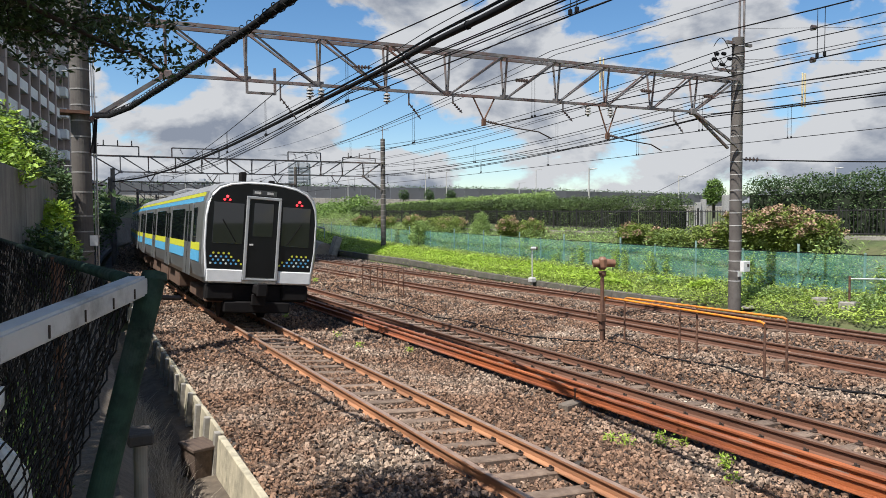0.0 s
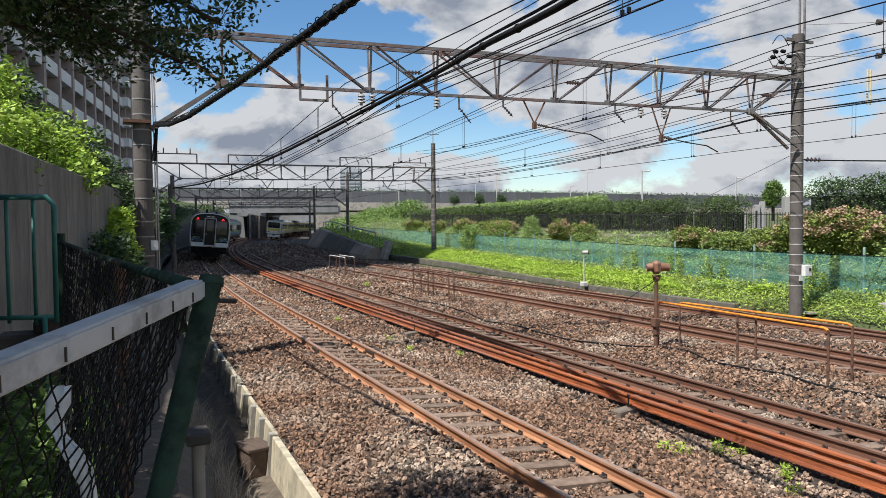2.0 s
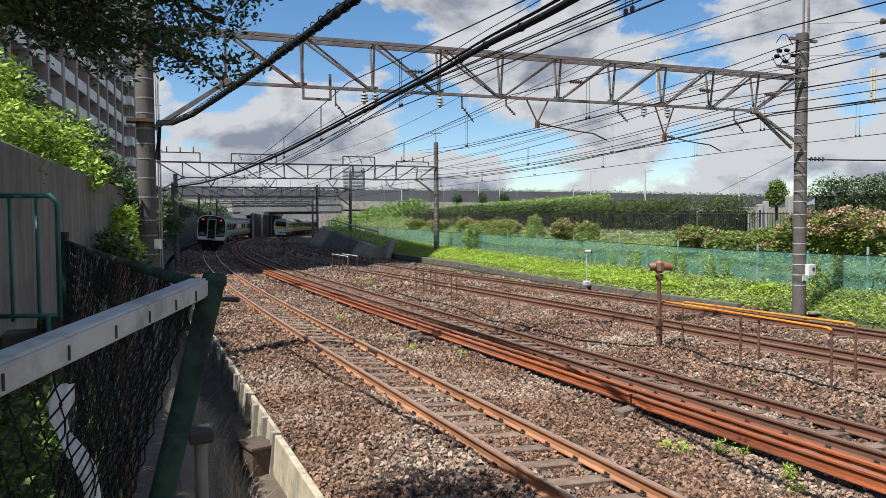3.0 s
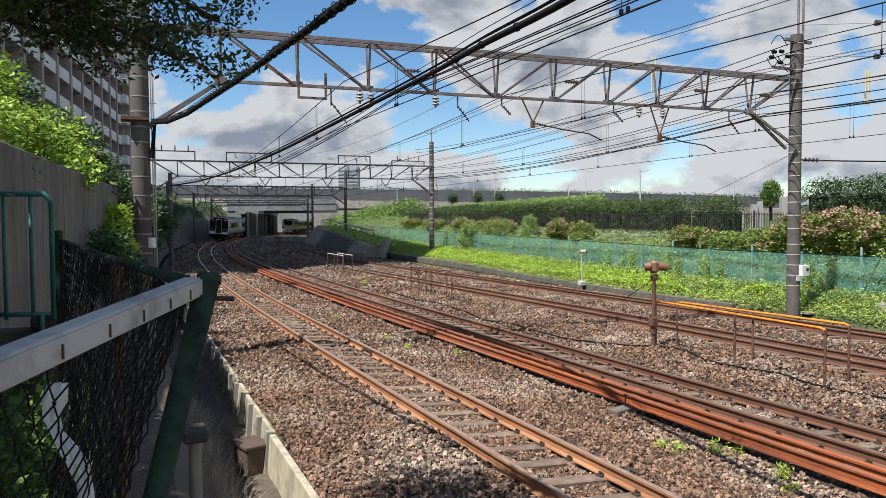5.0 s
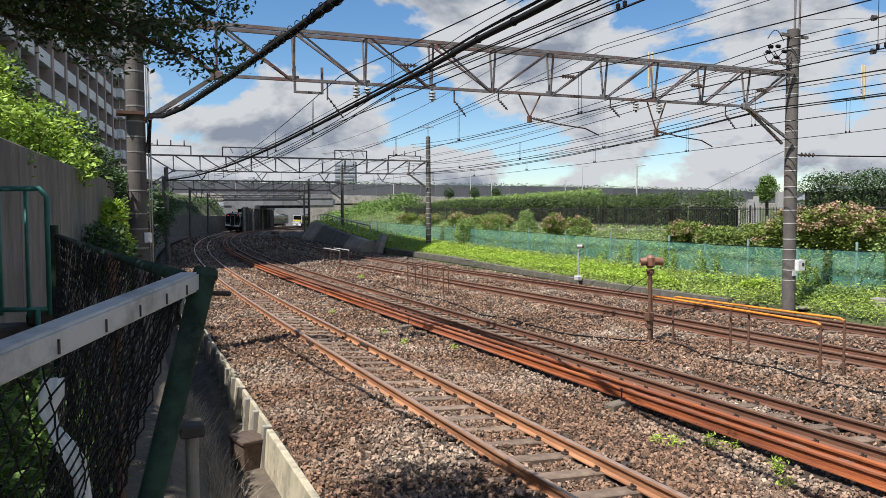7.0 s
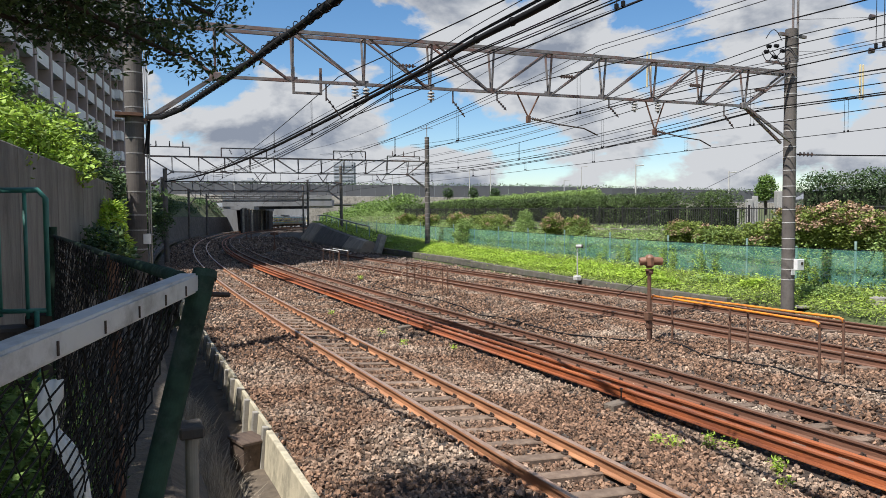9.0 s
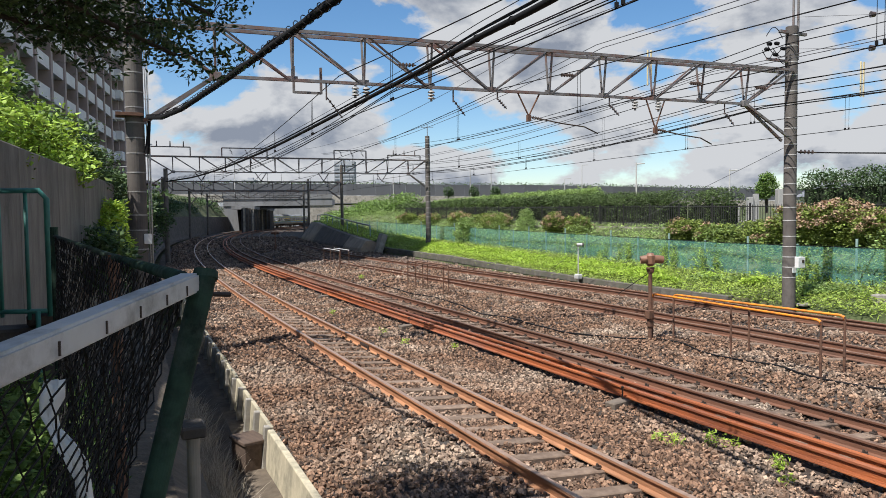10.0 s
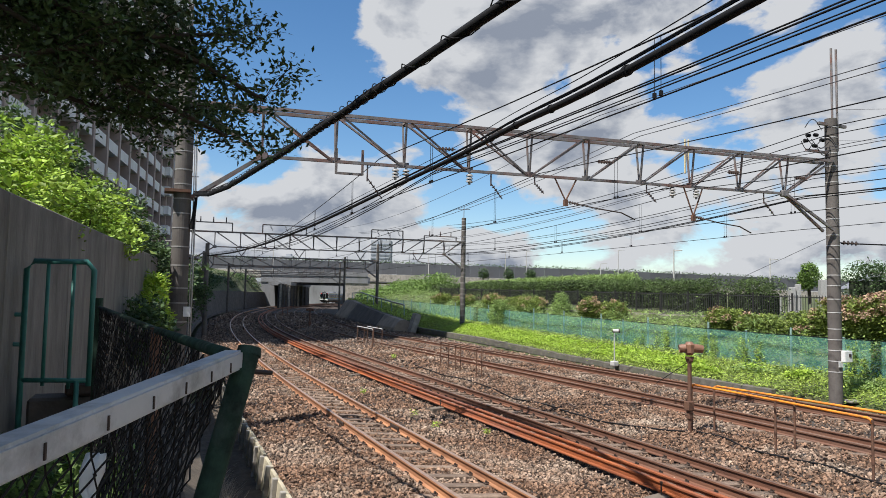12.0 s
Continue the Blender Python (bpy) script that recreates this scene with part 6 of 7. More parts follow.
def build_distance():
    # retaining wall outside the curve, its dark colour standing in for shade
    verts, faces = [], []
    ss = np.arange(26, 179, 2.0)
    prof = [(1.35, -0.35), (1.35, -0.1), (1.05, -0.1), (0.95, 0.15), (0.35, 2.25), (-0.1, 2.35), (-2.5, 3.4), (-8, 5.0), (-30, 6.0)]
    for s in ss:
        k = min(max((s - 40) / 80, 0), 1)
        for o, z in prof:
            k2 = min(max((s - 105) / 55, 0), 1)
            verts.append(along(s, o - 0.9 * k, z + (0.9 * k if z > 1 else 0) + (2.0 * k2 if o < -1 else 0) + (0.25 * noise.noise(Vector((s * 0.2, o, 4))) if z > 2.3 else 0)))
    n = len(prof)
    idx = []
    for i in range(len(ss) - 1):
        for j in range(n - 1):
            faces.append((i * n + j, i * n + j + 1, (i + 1) * n + j + 1, (i + 1) * n + j))
            idx.append(1 if j >= 4 else (2 if j < 3 else 0))
    tagged(raw("retaining_wall", verts, faces, [M_CONC_DARK, M_EARTH, M_CONC_DARK], mats=idx), "dark retaining wall outside the curve, shade put into its colour", "wall", kind="structure")
    g = np.random.default_rng(71)
    blobs = []
    for _ in range(110):
        s = g.uniform(28, 172)
        o = g.uniform(-6, -0.8)
        p = along(s, o - 0.5, 0)
        lift = min(max((s - 40) / 80, 0), 1) * 0.9 + min(max((s - 105) / 55, 0), 1) * (2.0 if o < -1.5 else 0.8)
        blobs.append((p.x, p.y, 2.6 - 0.25 * o + lift + g.uniform(-0.2, 0.5), 1.3, 1.8, 0.7))
    t = thing("bank_scrub", pose(0, 0, 0), "green scrub on top of the retaining wall", "scrub", kind="stuff")
    leaves("foliage", blobs, 30000, 0.26, M_LEAF_DARK, t, seed=72)
    # short retaining wall and wing on the inner side, its middle coloured as shadow
    t = thing("wing_wall", pose(0, 0, 0), "retaining wall with a concrete end on the inner side, shadow put into its colour", "wall", kind="structure")
    def wing_top(q):
        return 0.75 + 1.35 * min(max((q - 57) / 35, 0), 1)
    # tan ends stand for sunlight, the dark middle for a cast shadow
    for qa, qb, mt in ((57, 64, M_TAN), (64, 84, M_CONC_DARK), (84, 100, M_TAN)):
        verts, faces = [], []
        qs = np.arange(qa, qb + 0.1, 1.0)
        for q in qs:
            h = wing_top(q)
            for o, z in ((16.7, -0.4), (16.85, 0.1), (16.95 + 0.6 * h, h), (17.4 + 0.6 * h, h + 0.02), (20.4, -0.4)):
                verts.append(along(q, o, z))
        for a in range(len(qs) - 1):
            for c in range(4):
                faces.append((a * 5 + c, a * 5 + c + 1, a * 5 + c + 6, a * 5 + c + 5))
        faces.append((0, 4, 3, 2, 1))
        raw("wall_face", verts, faces, mt, t)
    g2 = np.random.default_rng(81)
    qs, os_ = g2.uniform(57, 104, 9000), g2.uniform(0.0, 4.6, 9000)
    pts = np.array([along(a, 17.4 + 0.6 * wing_top(a) + c, max(wing_top(a) + 0.02 - 0.1 * c, verge_z(a, 17.4 + 0.6 * wing_top(a) + c)) + 0.1) for a, c in zip(qs, os_)])
    tagged(leaf_mesh("wall_top_grass", pts, np.zeros_like(pts), 0.26, M_LEAF_LIME, None, 0.35, 0.6, g2), "green grass and weeds on top of the retaining wall", "grass", kind="stuff")
    rail = thing("pipe_rail", pose(0, 0, 0), "pale pipe rail along the top of the retaining wall", "railing")
    tube("rail", [along(q, 18.9 + 0.02 * (q - 60), wing_top(q) + 1.0) for q in np.arange(62, 112, 2.0)], 0.07, M_BAND, rail, 6)
    for q in range(62, 111, 6):
        part("post", rod(bmesh.new(), along(q, 18.9 + 0.02 * (q - 60), 0.2), along(q, 18.9 + 0.02 * (q - 60), wing_top(q) + 1.0), 0.05, n=6), M_NETPOST, rail)
    shr = thing("hillside_shrubs", pose(0, 0, 0), "leafy green shrubs beside the bridge's approach", "shrubs", kind="stuff")
    bl = []
    for _ in range(70):
        q, o = g2.uniform(100, 168), g2.uniform(23, 34)
        p = along(q, o, 0)
        bl.append((p.x, p.y, 1.6 + 0.28 * (o - 22) + g2.uniform(0, 0.8), 1.8, 2.2, 1.2))
    leaves("foliage", bl, 20000, 0.36, M_LEAF, shr, seed=82)
    b = part("end_block", box(bmesh.new(), (0, 0, 0.5), (0.5, 1.2, 1.7), bevel=0.05), M_CONC, t, "leaning concrete end block")
    b.matrix_world = pose(*along(56.5, 18.3, 0), 0, 18, -6)
    # road bridge over the line
    t = thing("road_bridge", pose(0, 0, 0), "grey concrete road bridge over the railway with a dark underpass", "bridge")
    s0, s1 = 175.0, 188.0
    strip("deck", [(-1.5, 5.65), (-1.5, 7.3), (24, 7.3), (24, 5.65)], s0, s1, 4, M_BRIDGE, t, closed=True)
    strip("parapet", [(-1.5, 7.3), (-1.5, 8.3), (24, 8.3), (24, 7.3)], s0 - 0.15, s0 + 0.25, 0.4, M_BRIDGE, t, closed=True)
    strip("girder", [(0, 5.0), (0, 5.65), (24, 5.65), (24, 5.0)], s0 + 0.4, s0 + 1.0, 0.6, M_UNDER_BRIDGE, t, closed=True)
    strip("abutment", [(-5.0, -1), (-5.0, 5.65), (1.6, 5.65), (2.1, -1)], s0 + 0.2, 212, 4, M_BRIDGE, t, closed=True)
    strip("abutment", [(18.3, -1), (18.3, 5.65), (36, 5.65), (36, -1)], s0 + 0.2, s1, 4, M_CONC, t, closed=True)
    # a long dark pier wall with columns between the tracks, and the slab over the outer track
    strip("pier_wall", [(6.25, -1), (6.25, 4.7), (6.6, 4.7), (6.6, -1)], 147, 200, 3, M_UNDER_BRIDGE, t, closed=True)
    strip("slab", [(1.8, 4.75), (1.8, 5.5), (6.9, 5.5), (6.9, 4.75)], 166, 200, 3, M_BRIDGE, t, closed=True)
    for k in range(9):
        q = 147.3 + k * 5.5
        part("column", beam(bmesh.new(), along(q, 6.7, -1), along(q, 6.7, 4.9), 0.35, 0.5, up=(1, 0, 0)), M_CONC_DARK if k % 3 else M_CONC, t)
    for k in range(11):
        s_o = -1 + k * 2.4
        part("post", beam(bmesh.new(), along(s0, s_o, 8.3), along(s0, s_o, 9.3), 0.12, 0.12, up=(1, 0, 0)), M_STEEL, t)
    strip("guard_rail", [(-1.5, 9.2), (-1.5, 9.35), (24, 9.35), (24, 9.2)], s0 - 0.05, s0 + 0.08, 0.13, M_STEEL, t, closed=True)
    # end of the cutting, seen under the bridge
    tagged(strip("far_cutting", [(-20, -1), (-20, 8.0), (60, 8.0), (60, -1)], 255, 257, 2, M_BRIDGE, closed=True), "pale concrete wall far beyond the bridge", "wall", kind="structure")
    # elevated road with a noise barrier
    t = thing("elevated_road", pose(0, 0, 0), "long grey elevated road with a panelled noise barrier and a hedge on top", "viaduct")
    a, b, c = Vector((-70, 262, 0)), Vector((56, 207, 0)), Vector((176, 150, 0))
    bm = bmesh.new()
    pts = [a, a.lerp(b, 0.5), b, b.lerp(c, 0.5) + Vector((0, 0, 0)), c, c + (c - b) * 0.8]
    tops = [15.4, 14.2, 12.9, 11.8, 9.9, 7.5]
    k = 0
    for (p, q), (z0, z1) in zip(zip(pts, pts[1:]), zip(tops, tops[1:])):
        n = max(1, int((q - p).length / 4.2))
        for j in range(n):
            u0, u1 = j / n, (j + 1) / n
            za = z0 + (z1 - z0) * (u0 + u1) / 2
            m = p.lerp(q, (u0 + u1) / 2)
            d = q - p
            pm = box(bmesh.new(), (0, 0, 0), ((q - p).length / n - 0.03, 0.2, 3.4))
            ob = part("barrier_panel", pm, M_PANEL, t)
            ob.matrix_world = pose(m.x, m.y, za - 1.75, 0, 0, math.degrees(math.atan2(d.y, d.x)))
        part("deck", beam(bmesh.new(), p + Vector((0, 4, z0 - 4.6)), q + Vector((0, 4, z1 - 4.6)), 9, 2.2), M_CONC, t)
        if p.x < -10 or p.x > 50:
            part("bank", beam(bmesh.new(), p + Vector((0, 6, (z0 - 6) / 2 - 0.5)), q + Vector((0, 6, (z1 - 6) / 2 - 0.5)), 8, z0 - 5), M_EARTH, t)
    blobs = []
    for (p, q), (z0, z1) in zip(zip(pts, pts[1:]), zip(tops, tops[1:])):
        n = int((q - p).length / 2.5)
        for j in range(n):
            m = p.lerp(q, j / n)
            blobs.append((m.x, m.y + 1.2, z0 + (z1 - z0) * j / n - 0.05, 1.8, 1.0, 0.55 + 0.25 * g.random()))
    leaves("hedge", blobs, 14000, 0.5, M_LEAF_DARK, t, seed=73)
    for x, y, z in ((87.7, 168.5, 15.5), (92.8, 166.1, 15.4), (114.9, 155.7, 16.0), (110.6, 157.5, 12.4), (70, 180, 14.5), (33, 212, 17.0)):
        tt = thing("lamp_mast", pose(x, y, 5.0), "thin pale lamp mast by the elevated road", "lamp post", "road lamps")
        part("post", rod(bmesh.new(), (0, 0, -5), (0, 0, z - 5), 0.14, 0.1, n=6), M_BAND, tt)
        part("lamp", beam(bmesh.new(), (0, 0, z - 5), (1.6, -0.6, z - 4.9), 0.25, 0.12), M_BAND, tt)
    for x, y in ((78.5, 163), (84.5, 160.5), (89.5, 158)):
        tt = thing("street_tree", pose(x, y, 4.5), "small dark street tree before the barrier", "tree", "street trees")
        tube("trunk", [Vector((0, 0, -5)), Vector((0, 0, 3.4))], 0.12, M_BARK, tt, 6)
        leaves("crown", [(0, 0, 4.4, 1.3, 1.3, 1.3), (0.5, 0, 3.9, 0.9, 0.9, 0.8)], 900, 0.4, M_LEAF_DARK, tt, seed=int(x))
    # apartment tower and low blocks on the skyline
    t = thing("apartment_tower", pose(182, 580, 0, 0, 0, -25), "pale grey apartment tower far off", "apartment tower")
    part("wall", box(bmesh.new(), (0, 0, 25), (17, 14, 50)), M_FAR, t)
    for k in range(14):
        part("floor_band", box(bmesh.new(), (0, -7.1, 8 + k * 2.95), (16, 0.4, 1.2)), M_FARWIN, t)
    part("roof_box", box(bmesh.new(), (0, 0, 51), (8, 6, 2.4)), M_FAR, t)
    part("lift_shaft", box(bmesh.new(), (-3, -7.3, 25), (1.6, 0.7, 50)), M_FAR, t)
    for x, y, w, h in ((172, 472, 10, 27), (184, 467, 9, 25.5), (90, 512, 9, 30), (78, 518, 14, 28)):
        t = thing("office_block", pose(x, y, 0, 0, 0, -22), "low pale building on the skyline", "building", "skyline buildings")
        part("wall", box(bmesh.new(), (0, 0, h / 2), (w, 10, h)), M_FAR, t)
        part("roof_hut", box(bmesh.new(), (1, 0, h + 0.8), (w * 0.4, 5, 1.6)), M_FAR, t)
    # small house by the far side of the wall
    t = thing("house", pose(0.9, 56.5, 3.0, 0, 0, -15), "small house with a brown roof above the cutting", "house")
    part("wall", box(bmesh.new(), (0, 0, 1.2), (2.8, 4.5, 2.8)), M_WALL, t)
    bm = bmesh.new()
    vs = [bm.verts.new(v) for v in ((-2.0, -2.8, 2.3), (2.0, -2.8, 2.3), (2.0, 2.8, 2.3), (-2.0, 2.8, 2.3), (0, -2.8, 3.2), (0, 2.8, 3.2))]
    for f in ((0, 1, 4), (1, 2, 5, 4), (2, 3, 5), (3, 0, 4, 5), (3, 2, 1, 0)):
        bm.faces.new([vs[k] for k in f])
    part("roof", bm, M_BROWN, t, "brown tiled roof")


# near-black: the shade beneath the bridge is put into this colour
M_UNDER_BRIDGE = material("shade_black_pier", (0.035, 0.034, 0.036), (0.018, 0.018, 0.02), 1.5, 0.9, stain=(0.08, 0.075, 0.07), stain_scale=0.5)
M_BRIDGE = material("bridge_concrete", (0.25, 0.255, 0.26), (0.18, 0.183, 0.19), 0.8, 0.85, stain=(0.13, 0.128, 0.125), stain_scale=0.4, stretch=(1, 1, 0.3))
M_PANEL = material("barrier_panel", (0.095, 0.10, 0.112), (0.07, 0.074, 0.082), 0.6, 0.8, random_tint=0.12, stain=(0.06, 0.06, 0.062), stain_scale=0.3, stretch=(1, 1, 0.3))
M_FAR = material("pale_far_building", (0.36, 0.38, 0.41), (0.29, 0.31, 0.335), 0.2, 0.8)
M_FARWIN = material("far_window_band", (0.19, 0.21, 0.24), (0.14, 0.16, 0.18), 0.5, 0.5)
build_distance()


def build_apartments():
    """The long slab of flats behind the wall, its balconies facing the line."""
    # the near end is out of view, extended to throw shade on the curve
    a, b = Vector((-12.5, 36.0, 0)), Vector((4.3, 136.0, 0))
    d = b - a
    L = d.length
    t = thing("apartment_building", pose(a.x, a.y, 0, 0, 0, math.degrees(math.atan2(d.y, d.x))), "tall apartment block with long white balconies and brown pillars", "apartment building")
    # hidden upper floors added to lengthen that shadow
    H0, FL = 64, 21
    part("wall", box(bmesh.new(), (L / 2, 6.5, H0 / 2), (L, 11, H0)), M_FLAT, t)
    for k in range(FL):
        z = 2.5 + k * 2.95
        bal = part("balcony", box(bmesh.new(), (L / 2, 0.2, z), (L, 1.6, 0.22)), M_FLATWHITE, t)
        part("parapet", box(bmesh.new(), (L / 2, -0.55, z + 0.6), (L, 0.1, 1.0)), M_FLATWHITE, bal)
        for j in range(19):
            x = L * (j + 0.5) / 19
            w = part("window", box(bmesh.new(), (x, 0.98, z + 1.25), (3.6, 0.08, 2.0)), M_FARGLASS, t)
    for j in range(20):
        x = L * j / 19
        part("pillar", box(bmesh.new(), (x, 0.1, H0 / 2), (0.7, 1.7, H0)), M_FLAT, t)
    part("roof", box(bmesh.new(), (L / 2, 6, H0 + 0.4), (L + 0.6, 12.5, 0.8)), M_FLAT, t)
    # stair end with small square balconies
    for k in range(FL):
        z = 2.6 + k * 2.95
        part("end_balcony", box(bmesh.new(), (L - 22, -0.9, z + 0.6), (2.2, 1.0, 1.3), bevel=0.05), M_FLATWHITE, t)
    part("end_pillar", box(bmesh.new(), (L - 20, -0.6, H0 / 2), (1.3, 1.6, H0)), M_FLAT, t, "brown tiled pillar")


M_FLAT = material("brown_grey_tile", (0.40, 0.32, 0.30), (0.31, 0.25, 0.235), 0.5, 0.8)
M_FLATWHITE = material("pale_balcony", (0.76, 0.76, 0.77), (0.66, 0.66, 0.67), 0.6, 0.7)
M_FARGLASS = glass("dark_window", (0.03, 0.035, 0.04), 0.1)
build_apartments()


# ---------------------------------------------------------------- trains
M_SILVER = material("brushed_steel", (0.48, 0.48, 0.47), (0.38, 0.38, 0.37), 3, 0.36, metal=0.85, stretch=(4, 0.3, 1))
M_FACE = material("black_cab_front", (0.008, 0.009, 0.010), (0.005, 0.006, 0.006), 3, 0.30, spec=0.25)
M_TRAINWHITE = material("white_cab_trim", (0.72, 0.73, 0.72), (0.62, 0.63, 0.62), 4, 0.45)
M_BANDY = material("yellow_green_band", (0.62, 0.62, 0.05), (0.55, 0.55, 0.05), 3, 0.4)
M_BANDB = material("blue_band", (0.11, 0.42, 0.66), (0.10, 0.36, 0.58), 3, 0.4)
M_BANDLY = material("yellow_band", (0.80, 0.62, 0.04), (0.70, 0.54, 0.04), 3, 0.4)
M_UNDER = material("underframe", (0.013, 0.012, 0.012), (0.008, 0.007, 0.007), 5, 0.85, spec=0.15)
M_UNDERBROWN = material("dusty_bogie", (0.13, 0.075, 0.045), (0.07, 0.04, 0.028), 5, 0.85)
M_ROOF = material("grey_roof", (0.22, 0.23, 0.24), (0.15, 0.155, 0.16), 3, 0.7)
M_GLASS = glass("cab_glass", (0.008, 0.010, 0.012), 0.03)
M_DOORFRAME = material("door_frame", (0.42, 0.43, 0.43), (0.34, 0.35, 0.35), 4, 0.4, metal=0.3)
M_DOTW = material("dot_white", (0.70, 0.78, 0.76), (0.62, 0.70, 0.68), 4, 0.4)
M_DOTB = material("dot_blue", (0.12, 0.42, 0.72), (0.10, 0.36, 0.62), 4, 0.4)
M_TAIL = glow("tail_lamp", (1.0, 0.03, 0.04), 2.0)
CAR_L = 19.7

# half outline of the body, from the sill up to the roof's crown
OUTLINE = [(1.30, 0.98), (1.40, 1.12), (1.46, 1.45), (1.475, 1.8), (1.47, 2.6), (1.44, 3.0), (1.36, 3.28), (1.18, 3.47), (0.8, 3.58), (0.0, 3.64)]


def body_mesh(cab, roof_from=6):
    prof = OUTLINE + [(-x, z) for x, z in OUTLINE[-2::-1]]
    rows = [(0.0, 0.955, 0.03), (0.06, 0.985, 0.01), (0.2, 1.0, 0.0), (CAR_L, 1.0, 0.0)] if cab else [(0.15, 1.0, 0.0), (CAR_L, 1.0, 0.0)]
    bm = bmesh.new()
    rings = []
    for y, k, dz in rows:
        rings.append([bm.verts.new((x * k, y, z - dz * (1 if z > 2 else -1))) for x, z in prof])
    n = len(prof)
    for a, b in zip(rings, rings[1:]):
        for j in range(n):
            f = bm.faces.new((a[j], b[j], b[(j + 1) % n], a[(j + 1) % n]))
            f.material_index = 1 if 6 <= j <= n - 8 else 0
    bm.faces.new(rings[0])
    bm.faces.new(rings[-1][::-1])
    bmesh.ops.recalc_face_normals(bm, faces=bm.faces[:])
    return bm


def side_fittings(t, bands, doors=(2.4, 7.3, 12.2, 17.1)):
    for sx in (-1, 1):
        for z0, z1, mat, x in bands:
            part("colour_band", box(bmesh.new(), (sx * (x + 0.004), CAR_L / 2 + 0.05, (z0 + z1) / 2), (0.014, CAR_L - 0.5, z1 - z0)), mat, t)
        for y in doors:
            d = part("side_door", box(bmesh.new(), (sx * 1.470, y, 2.03), (0.035, 1.32, 1.92), bevel=0.006), M_SILVER, t)
            for e in (-0.33, 0.33):
                part("door_window", box(bmesh.new(), (sx * 1.487, y + e, 2.38), (0.02, 0.42, 0.85), bevel=0.008), M_GLASS, d)
            part("door_gap", box(bmesh.new(), (sx * 1.489, y, 2.03), (0.008, 0.03, 1.9)), M_UNDER, d)
        for y0, y1 in ((0.95, 1.5), (3.4, 6.3), (8.3, 11.2), (13.2, 16.1), (18.1, 19.2)):
            part("window", box(bmesh.new(), (sx * 1.476, (y0 + y1) / 2, 2.42), (0.02, y1 - y0, 0.92), bevel=0.008), M_GLASS, t)


def under_fittings(t):
    for y in (3.1, 16.6):
        bg = part("bogie", box(bmesh.new(), (0, y, 0.62), (2.1, 3.0, 0.34), bevel=0.04), M_UNDERBROWN, t, "dusty brown bogie")
        for dy in (-1.05, 1.05):
            for sx in (-1, 1):
                part("wheel", rod(bmesh.new(), (sx * 0.50, y + dy, 0.43), (sx * 0.62, y + dy, 0.43), 0.43, n=24), M_UNDER, bg)
    for y0, y1, z in ((5.6, 8.4, 0.45), (8.9, 11.2, 0.4), (11.7, 14.2, 0.5)):
        part("equipment_box", box(bmesh.new(), (0, (y0 + y1) / 2, (z + 1.0) / 2), (2.5, y1 - y0, 1.0 - z), bevel=0.03), M_UNDERBROWN, t)
    part("air_conditioner", box(bmesh.new(), (0, 10.8, 3.68), (1.6, 3.6, 0.2), bevel=0.06), M_ROOF, t)
    for y in (3.0, 16.5):
        part("roof_box", box(bmesh.new(), (0.3, y, 3.68), (0.9, 1.3, 0.22), bevel=0.05), M_ROOF, t)


